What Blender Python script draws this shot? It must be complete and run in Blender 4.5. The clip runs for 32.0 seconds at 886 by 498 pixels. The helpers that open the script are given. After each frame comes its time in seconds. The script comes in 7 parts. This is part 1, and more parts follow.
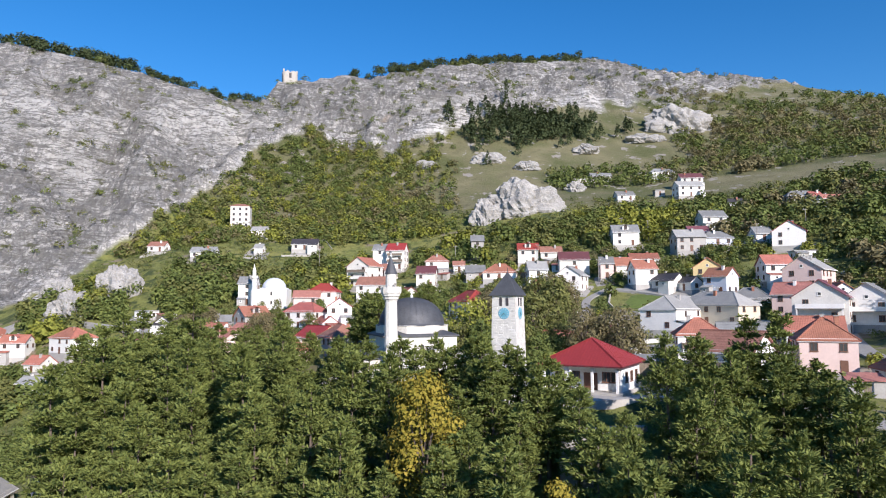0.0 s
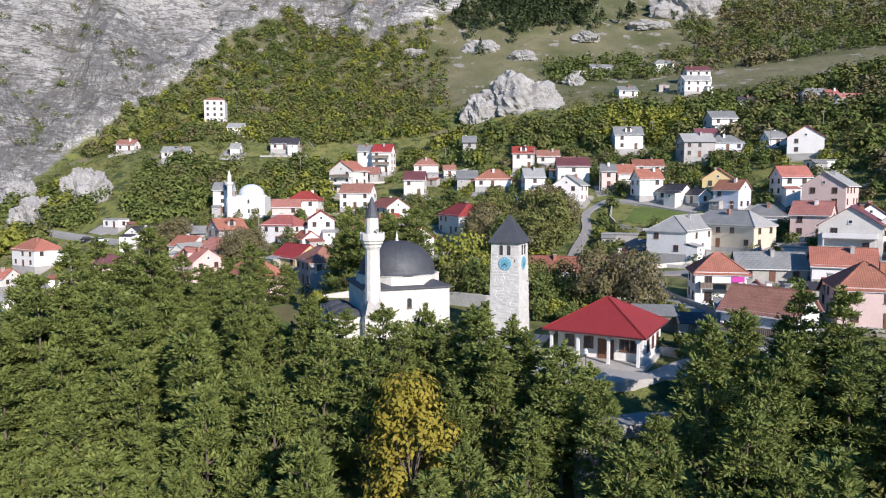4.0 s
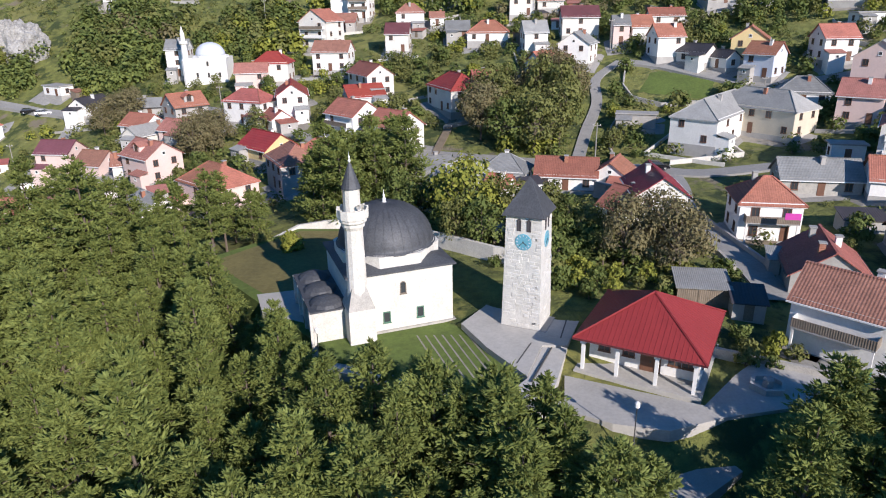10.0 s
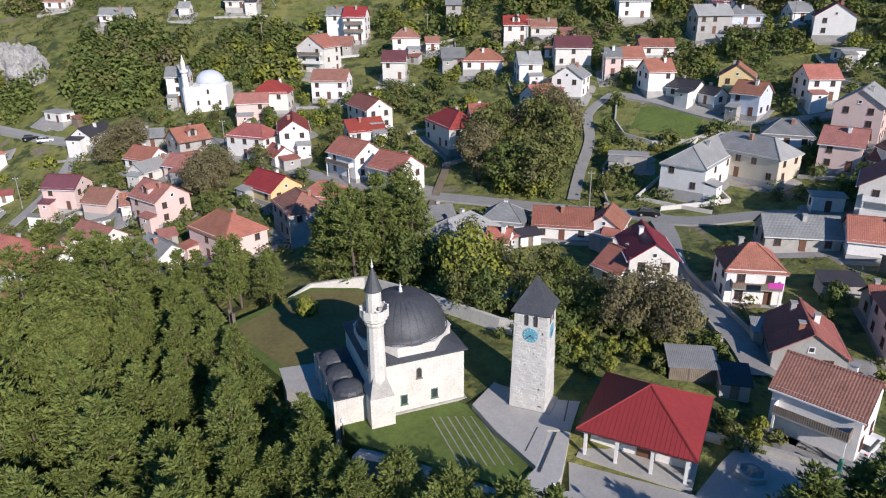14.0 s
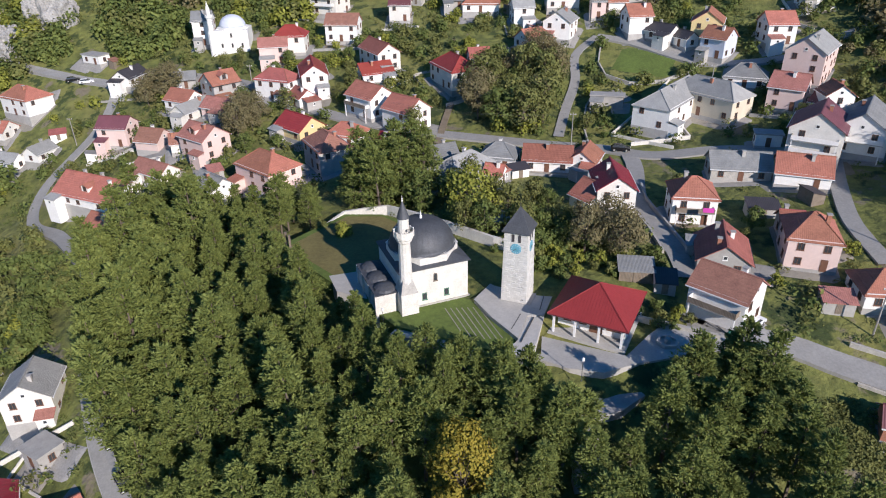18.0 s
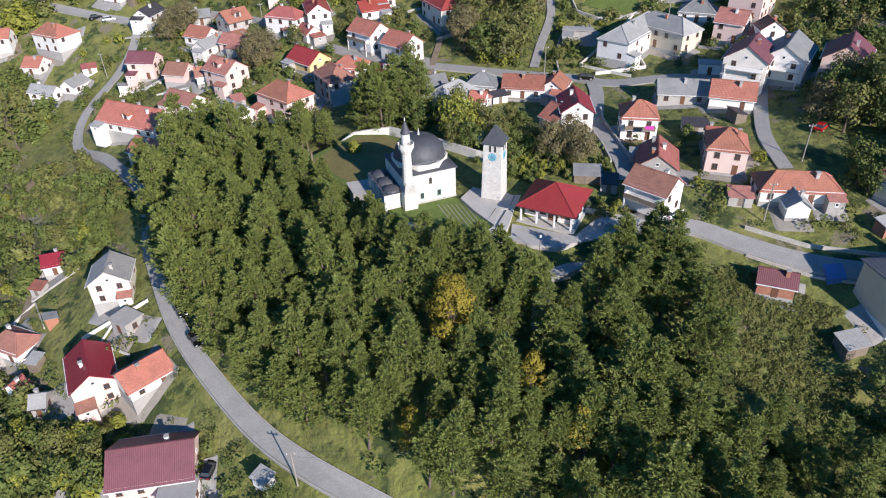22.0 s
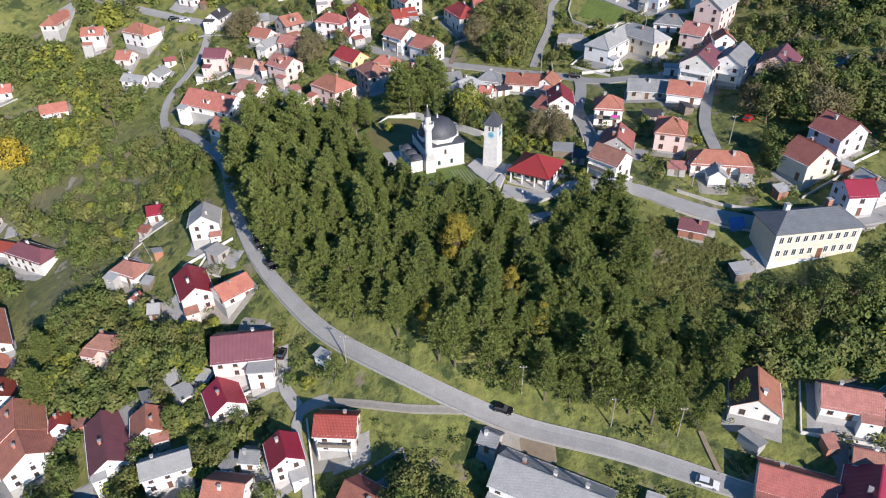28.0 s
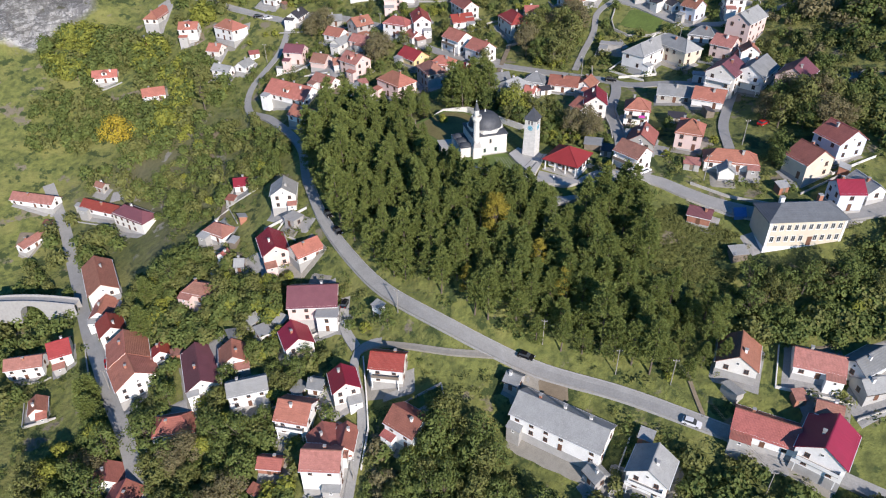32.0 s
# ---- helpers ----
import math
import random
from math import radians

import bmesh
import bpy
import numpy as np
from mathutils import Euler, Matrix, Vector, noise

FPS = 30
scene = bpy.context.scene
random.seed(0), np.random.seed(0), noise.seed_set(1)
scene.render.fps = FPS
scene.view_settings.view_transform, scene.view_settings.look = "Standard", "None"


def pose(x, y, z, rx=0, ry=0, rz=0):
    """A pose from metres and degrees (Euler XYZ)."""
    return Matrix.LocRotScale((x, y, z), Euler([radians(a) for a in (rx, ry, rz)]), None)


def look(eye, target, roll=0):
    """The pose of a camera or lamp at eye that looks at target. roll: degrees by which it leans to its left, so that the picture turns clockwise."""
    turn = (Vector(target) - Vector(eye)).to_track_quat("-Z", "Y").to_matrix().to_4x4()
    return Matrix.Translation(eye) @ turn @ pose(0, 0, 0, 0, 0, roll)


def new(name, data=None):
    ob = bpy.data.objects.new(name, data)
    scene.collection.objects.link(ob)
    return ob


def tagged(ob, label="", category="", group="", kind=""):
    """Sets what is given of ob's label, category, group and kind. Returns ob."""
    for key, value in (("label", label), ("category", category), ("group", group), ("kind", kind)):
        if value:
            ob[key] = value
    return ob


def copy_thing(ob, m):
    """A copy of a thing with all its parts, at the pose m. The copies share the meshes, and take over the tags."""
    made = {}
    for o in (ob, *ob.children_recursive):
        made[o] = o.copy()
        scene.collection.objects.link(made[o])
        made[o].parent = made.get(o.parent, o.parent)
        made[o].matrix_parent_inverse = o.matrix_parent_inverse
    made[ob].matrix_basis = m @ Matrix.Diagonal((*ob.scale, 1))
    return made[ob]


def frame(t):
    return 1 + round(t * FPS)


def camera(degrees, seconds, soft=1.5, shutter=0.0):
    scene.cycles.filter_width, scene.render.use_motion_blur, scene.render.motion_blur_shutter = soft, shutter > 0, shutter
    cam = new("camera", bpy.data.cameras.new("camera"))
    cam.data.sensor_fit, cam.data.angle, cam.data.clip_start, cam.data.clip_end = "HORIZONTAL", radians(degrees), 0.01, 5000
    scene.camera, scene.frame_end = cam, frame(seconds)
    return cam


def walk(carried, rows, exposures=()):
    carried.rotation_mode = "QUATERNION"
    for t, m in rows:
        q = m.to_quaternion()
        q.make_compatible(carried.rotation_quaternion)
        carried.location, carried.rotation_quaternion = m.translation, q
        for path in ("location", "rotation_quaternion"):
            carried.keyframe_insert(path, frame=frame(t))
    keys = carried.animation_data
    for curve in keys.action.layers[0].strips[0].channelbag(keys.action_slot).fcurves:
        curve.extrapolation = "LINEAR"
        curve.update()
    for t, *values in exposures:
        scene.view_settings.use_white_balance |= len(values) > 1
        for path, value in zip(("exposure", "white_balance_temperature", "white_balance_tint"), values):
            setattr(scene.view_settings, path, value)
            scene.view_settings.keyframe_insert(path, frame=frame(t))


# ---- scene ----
cam = camera(66.68, 32.0, 1.1)
PATH = [
    (0, (-5.55, -92.35, 9.68), (-6.260, -72.428, 11.305), -0.36),
    (1, (-5.32, -88.63, 11.85), (-5.985, -68.653, 12.601), -0.38),
    (2, (-5.53, -85.01, 13.45), (-6.111, -65.020, 13.401), -0.35),
    (3, (-5.79, -81.69, 15.05), (-6.292, -61.718, 14.177), -0.31),
    (3.5, (-6.03, -80.01, 15.95), (-6.478, -60.063, 14.629), -0.24),
    (5.5, (-6.57, -73.28, 19.38), (-6.846, -53.496, 16.444), -0.25),
    (6, (-6.72, -71.76, 20.33), (-6.954, -52.040, 16.977), -0.26),
    (6.5, (-6.97, -69.79, 21.13), (-7.153, -50.147, 17.351), -0.23),
    (7, (-7.14, -67.97, 22.27), (-7.288, -48.490, 17.723), -0.31),
    (7.5, (-7.10, -66.42, 23.57), (-7.265, -47.151, 18.227), -0.47),
    (8, (-7.09, -65.12, 24.80), (-7.262, -46.089, 18.649), -0.69),
    (8.5, (-7.24, -64.00, 25.97), (-7.401, -45.232, 19.055), -0.83),
    (9, (-7.85, -61.87, 26.97), (-7.845, -43.128, 19.975), -0.31),
    (9.5, (-7.74, -60.31, 28.03), (-7.785, -41.564, 21.068), -1.02),
    (10, (-7.94, -58.34, 29.04), (-7.937, -39.588, 22.077), -0.96),
    (10.5, (-8.06, -56.48, 30.08), (-8.025, -37.734, 23.118), -0.88),
    (11, (-8.28, -54.82, 31.38), (-8.180, -36.060, 24.455), -0.76),
    (11.5, (-8.65, -54.00, 32.97), (-8.466, -35.231, 26.073), -0.64),
    (12, (-9.01, -53.90, 34.59), (-8.761, -35.131, 27.692), -0.50),
    (12.5, (-9.34, -54.63, 36.10), (-9.046, -35.857, 29.201), -0.53),
    (13, (-9.64, -56.14, 37.77), (-9.317, -37.391, 30.813), -0.53),
    (14, (-10.35, -59.58, 40.67), (-9.978, -40.976, 33.337), -0.66),
    (14.5, (-10.71, -61.67, 42.11), (-10.321, -43.180, 34.498), -0.64),
    (16.5, (-11.95, -72.26, 47.92), (-11.520, -54.247, 39.246), -0.76),
    (17, (-11.85, -75.64, 49.23), (-11.482, -57.746, 40.310), -1.03),
    (18, (-12.29, -82.03, 52.06), (-11.927, -64.408, 42.599), -1.15),
    (19, (-12.82, -88.45, 54.46), (-12.357, -71.127, 44.464), -1.21),
    (20, (-13.03, -95.20, 56.62), (-12.479, -78.194, 46.107), -1.29),
    (21, (-13.75, -101.89, 59.43), (-13.146, -85.240, 48.377), -1.35),
    (22, (-13.35, -108.90, 61.91), (-12.807, -92.333, 50.723), -1.42),
    (23, (-13.48, -115.44, 64.46), (-12.904, -98.893, 53.244), -1.39),
    (24, (-13.42, -122.61, 67.37), (-12.822, -106.093, 56.104), -1.39),
    (25, (-13.04, -129.77, 69.96), (-12.470, -113.258, 58.693), -1.46),
    (25.5, (-13.08, -133.14, 71.35), (-12.542, -116.640, 60.060), -1.34),
    (27.5, (-12.20, -147.43, 76.92), (-12.158, -130.960, 65.579), -1.26),
    (28, (-12.34, -150.99, 78.44), (-12.396, -134.526, 67.082), -1.20),
    (29, (-12.05, -157.94, 81.11), (-12.363, -141.485, 69.741), -1.07),
    (30, (-11.27, -165.04, 84.18), (-11.983, -148.633, 72.763), -1.08),
    (31, (-10.70, -171.97, 86.64), (-11.802, -155.583, 75.235), -1.11),
    (32, (-10.22, -178.44, 89.34), (-11.678, -162.081, 77.928), -1.00),
]
walk(cam, [(t, look(eye, target, roll)) for t, eye, target, roll in PATH], ((0, 0.42, 6500, 17), (3, 0.3, 6500, 16), (8, 0.28, 6500, 16), (11, 0.2, 6500, 16), (13, 0.06, 6500, 16), (17, 0.1, 6500, 16), (20, 0.3, 6500, 16), (24, 0.44, 6500, 15), (29, 0.42, 6500, 15), (32, 0.3, 6500, 15)))

# ---- light ----
SUN_TO = Vector((0.46, -0.78, 0.43)).normalized()
world = bpy.data.worlds.new("sky")
scene.world = world
world.use_nodes = True
wn = world.node_tree.nodes
sky = wn.new("ShaderNodeTexSky")
sky.sky_type = "NISHITA"
sky.sun_disc = False
sky.sun_elevation = math.asin(SUN_TO.z)
sky.sun_rotation = math.atan2(SUN_TO.x, SUN_TO.y)
sky.dust_density, sky.ozone_density, sky.altitude = 0.1, 4.5, 600.0
wn["Background"].inputs["Strength"].default_value = 0.086
clearer = wn.new("ShaderNodeHueSaturation")
clearer.inputs["Saturation"].default_value = 1.28
clearer.inputs["Value"].default_value = 1.4
world.node_tree.links.new(sky.outputs[0], clearer.inputs["Color"])
world.node_tree.links.new(clearer.outputs[0], wn["Background"].inputs["Color"])
sun = bpy.data.lights.new("sun", "SUN")
sun.energy, sun.angle, sun.color = 5.0, radians(0.5), (1.0, 0.94, 0.87)
new("sun", sun).matrix_world = look(SUN_TO * 500, (0, 0, 0))


# ---- materials ----
def surface(name, base, rough=0.85, metal=0.0, vary=0.2, size=2.5, fine=0.2, bump=0.0, dark=None, per=0.0, island=False, ribs=0.0, courses=0.0, sss=False):
    """A surface with stains at two scales, fine relief, and for roofs ribs down the slope and tile courses."""
    m = bpy.data.materials.new(name)
    m.use_nodes = True
    n, l = m.node_tree.nodes, m.node_tree.links
    p = n["Principled BSDF"]
    p.inputs["Roughness"].default_value, p.inputs["Metallic"].default_value = rough, metal
    geo = n.new("ShaderNodeNewGeometry")
    big, small = n.new("ShaderNodeTexNoise"), n.new("ShaderNodeTexNoise")
    big.inputs["Scale"].default_value, small.inputs["Scale"].default_value = 1.0 / size, 8.0 / size
    big.inputs["Detail"].default_value = small.inputs["Detail"].default_value = 6.0
    big.inputs["Roughness"].default_value = small.inputs["Roughness"].default_value = 0.62
    for t in (big, small):
        l.new(geo.outputs["Position"], t.inputs["Vector"])
    add = n.new("ShaderNodeMath")
    add.operation = "MULTIPLY_ADD"
    l.new(small.outputs[0], add.inputs[0])
    add.inputs[1].default_value = 3 * fine
    l.new(big.outputs[0], add.inputs[2])
    ramp = n.new("ShaderNodeMapRange")
    ramp.inputs["From Min"].default_value, ramp.inputs["From Max"].default_value = 0.34 + 0.9 * fine, 0.66 + 2.1 * fine
    l.new(add.outputs[0], ramp.inputs["Value"])
    mix = n.new("ShaderNodeMix")
    mix.data_type = "RGBA"
    low = dark or [c * (1 - vary) for c in base]
    mix.inputs["A"].default_value = (*low, 1)
    mix.inputs["B"].default_value = (*[min(1, c * (1 + 0.8 * vary)) for c in base], 1)
    l.new(ramp.outputs[0], mix.inputs["Factor"])
    out = mix.outputs["Result"]
    if per:
        rnd = geo.outputs["Random Per Island"] if island else n.new("ShaderNodeObjectInfo").outputs["Random"]
        hsv = n.new("ShaderNodeHueSaturation")
        mr, mh = n.new("ShaderNodeMapRange"), n.new("ShaderNodeMapRange")
        mr.inputs["To Min"].default_value, mr.inputs["To Max"].default_value = 1 - per, 1 + per
        mh.inputs["To Min"].default_value, mh.inputs["To Max"].default_value = 0.5 + 0.05 * per, 0.5 - 0.05 * per
        l.new(rnd, mr.inputs["Value"])
        l.new(rnd, mh.inputs["Value"])
        l.new(mr.outputs[0], hsv.inputs["Value"])
        l.new(mh.outputs[0], hsv.inputs["Hue"])
        l.new(out, hsv.inputs["Color"])
        out = hsv.outputs["Color"]
    l.new(out, p.inputs["Base Color"])
    normal = None
    if ribs or courses:
        tc = n.new("ShaderNodeTexCoord")
        for step, way in ((ribs, "X"), (courses, "Z")):
            if not step:
                continue
            w = n.new("ShaderNodeTexWave")
            w.bands_direction = way
            w.inputs["Scale"].default_value = 0.314 / step
            w.inputs["Distortion"].default_value = 0.15
            l.new(tc.outputs["Object"], w.inputs["Vector"])
            b = n.new("ShaderNodeBump")
            b.inputs["Strength"].default_value, b.inputs["Distance"].default_value = 0.5, 0.05
            l.new(w.outputs[0], b.inputs["Height"])
            if normal:
                l.new(normal, b.inputs["Normal"])
            normal = b.outputs[0]
    if bump:
        b = n.new("ShaderNodeBump")
        b.inputs["Strength"].default_value, b.inputs["Distance"].default_value = bump, 0.06 * size
        l.new(small.outputs[0], b.inputs["Height"])
        if normal:
            l.new(normal, b.inputs["Normal"])
        normal = b.outputs[0]
    if normal:
        l.new(normal, p.inputs["Normal"])
    if sss:
        p.inputs["Specular IOR Level"].default_value = 0.12
        tr, ms = n.new("ShaderNodeBsdfTranslucent"), n.new("ShaderNodeMixShader")
        l.new(out, tr.inputs["Color"])
        ms.inputs[0].default_value = 0.13
        l.new(p.outputs[0], ms.inputs[1])
        l.new(tr.outputs[0], ms.inputs[2])
        l.new(ms.outputs[0], n["Material Output"].inputs["Surface"])
    return m


def ground_surface():
    """Turf, dry grass and bare limestone, mixed by the mesh's rock and dry weights."""
    m = bpy.data.materials.new("hillside")
    m.use_nodes = True
    n, l = m.node_tree.nodes, m.node_tree.links
    p = n["Principled BSDF"]
    p.inputs["Roughness"].default_value = 0.95
    geo = n.new("ShaderNodeNewGeometry")

    def noise_at(scale, detail=6.0, stretch=None):
        t = n.new("ShaderNodeTexNoise")
        t.inputs["Scale"].default_value, t.inputs["Detail"].default_value, t.inputs["Roughness"].default_value = scale, detail, 0.62
        src = geo.outputs["Position"]
        if stretch:
            mp = n.new("ShaderNodeMapping")
            mp.inputs["Scale"].default_value = stretch
            mp.inputs["Rotation"].default_value = (0.25, 0.2, 0)
            l.new(src, mp.inputs["Vector"])
            src = mp.outputs[0]
        l.new(src, t.inputs["Vector"])
        return t.outputs[0]

    def blend(a, b, f, lo=0.4, hi=0.6):
        r = n.new("ShaderNodeMapRange")
        r.inputs["From Min"].default_value, r.inputs["From Max"].default_value = lo, hi
        l.new(f, r.inputs["Value"])
        x = n.new("ShaderNodeMix")
        x.data_type = "RGBA"
        for key, v in (("A", a), ("B", b)):
            if isinstance(v, tuple):
                x.inputs[key].default_value = (*v, 1)
            else:
                l.new(v, x.inputs[key])
        l.new(r.outputs[0], x.inputs["Factor"])
        return x.outputs["Result"]

    def attr(name):
        a = n.new("ShaderNodeAttribute")
        a.attribute_name = name
        return a.outputs["Fac"]

    turf = blend((0.085, 0.10, 0.026), (0.185, 0.20, 0.05), noise_at(0.4, 8), 0.36, 0.62)
    turf = blend(turf, (0.215, 0.21, 0.06), noise_at(0.06, 8), 0.5, 0.62)
    turf = blend(turf, (0.20, 0.17, 0.115), noise_at(0.09, 9), 0.60, 0.64)
    turf = blend(turf, (0.045, 0.065, 0.016), noise_at(0.16, 9), 0.545, 0.60)
    dry = blend((0.125, 0.118, 0.058), (0.20, 0.185, 0.10), noise_at(0.14, 8), 0.36, 0.66)
    dry = blend(dry, (0.085, 0.095, 0.032), noise_at(0.035, 8), 0.45, 0.6)
    dry = blend(dry, (0.27, 0.25, 0.22), noise_at(0.11, 9), 0.60, 0.63)
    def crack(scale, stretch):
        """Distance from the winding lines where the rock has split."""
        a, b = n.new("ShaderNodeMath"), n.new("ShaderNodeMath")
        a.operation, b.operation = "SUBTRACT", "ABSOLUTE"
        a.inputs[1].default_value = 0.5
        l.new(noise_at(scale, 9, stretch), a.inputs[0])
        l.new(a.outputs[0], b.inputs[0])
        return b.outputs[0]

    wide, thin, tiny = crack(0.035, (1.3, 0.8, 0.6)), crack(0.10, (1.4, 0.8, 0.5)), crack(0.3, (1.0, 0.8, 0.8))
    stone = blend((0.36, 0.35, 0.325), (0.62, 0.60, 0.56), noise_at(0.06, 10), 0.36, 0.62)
    # Shade inside the cracks is put into the stone colour, besides the bump.
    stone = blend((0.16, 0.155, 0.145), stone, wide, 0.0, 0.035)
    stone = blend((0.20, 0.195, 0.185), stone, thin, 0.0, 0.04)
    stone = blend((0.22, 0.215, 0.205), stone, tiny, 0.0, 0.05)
    stone = blend(stone, (0.58, 0.565, 0.53), noise_at(0.014, 6, (1.0, 1.0, 0.5)), 0.5, 0.62)
    stone = blend(stone, (0.42, 0.30, 0.18), noise_at(0.016, 4), 0.64, 0.74)
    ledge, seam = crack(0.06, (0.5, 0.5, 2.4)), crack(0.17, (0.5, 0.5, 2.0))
    # Ledge and seam lines: shade under the strata painted as dark bands.
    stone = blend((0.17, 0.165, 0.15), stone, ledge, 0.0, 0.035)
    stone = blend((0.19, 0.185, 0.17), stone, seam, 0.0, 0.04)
    stone = blend(stone, (0.12, 0.12, 0.07), noise_at(0.11, 10, (0.8, 0.8, 2.2)), 0.60, 0.64)
    low = blend(turf, dry, attr("dry"), 0.35, 0.65)
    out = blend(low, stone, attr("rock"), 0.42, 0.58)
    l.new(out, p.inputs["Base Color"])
    b = n.new("ShaderNodeBump")
    b.inputs["Strength"].default_value, b.inputs["Distance"].default_value = 0.7, 1.2
    l.new(noise_at(0.5, 8), b.inputs["Height"])
    b2 = n.new("ShaderNodeBump")
    b2.inputs["Distance"].default_value = 24.0
    k = n.new("ShaderNodeMath")
    k.operation = "MULTIPLY"
    k.inputs[1].default_value = 0.9
    l.new(attr("rock"), k.inputs[0])
    l.new(k.outputs[0], b2.inputs["Strength"])
    l.new(wide, b2.inputs["Height"])
    l.new(b.outputs[0], b2.inputs["Normal"])
    b3 = n.new("ShaderNodeBump")
    b3.inputs["Distance"].default_value = 9.0
    l.new(k.outputs[0], b3.inputs["Strength"])
    l.new(thin, b3.inputs["Height"])
    l.new(b2.outputs[0], b3.inputs["Normal"])
    l.new(b3.outputs[0], p.inputs["Normal"])
    return m


def glass_surface():
    m = bpy.data.materials.new("window_glass")
    m.use_nodes = True
    p = m.node_tree.nodes["Principled BSDF"]
    p.inputs["Base Color"].default_value = (0.05, 0.055, 0.06, 1)
    p.inputs["Roughness"].default_value = 0.12
    return m


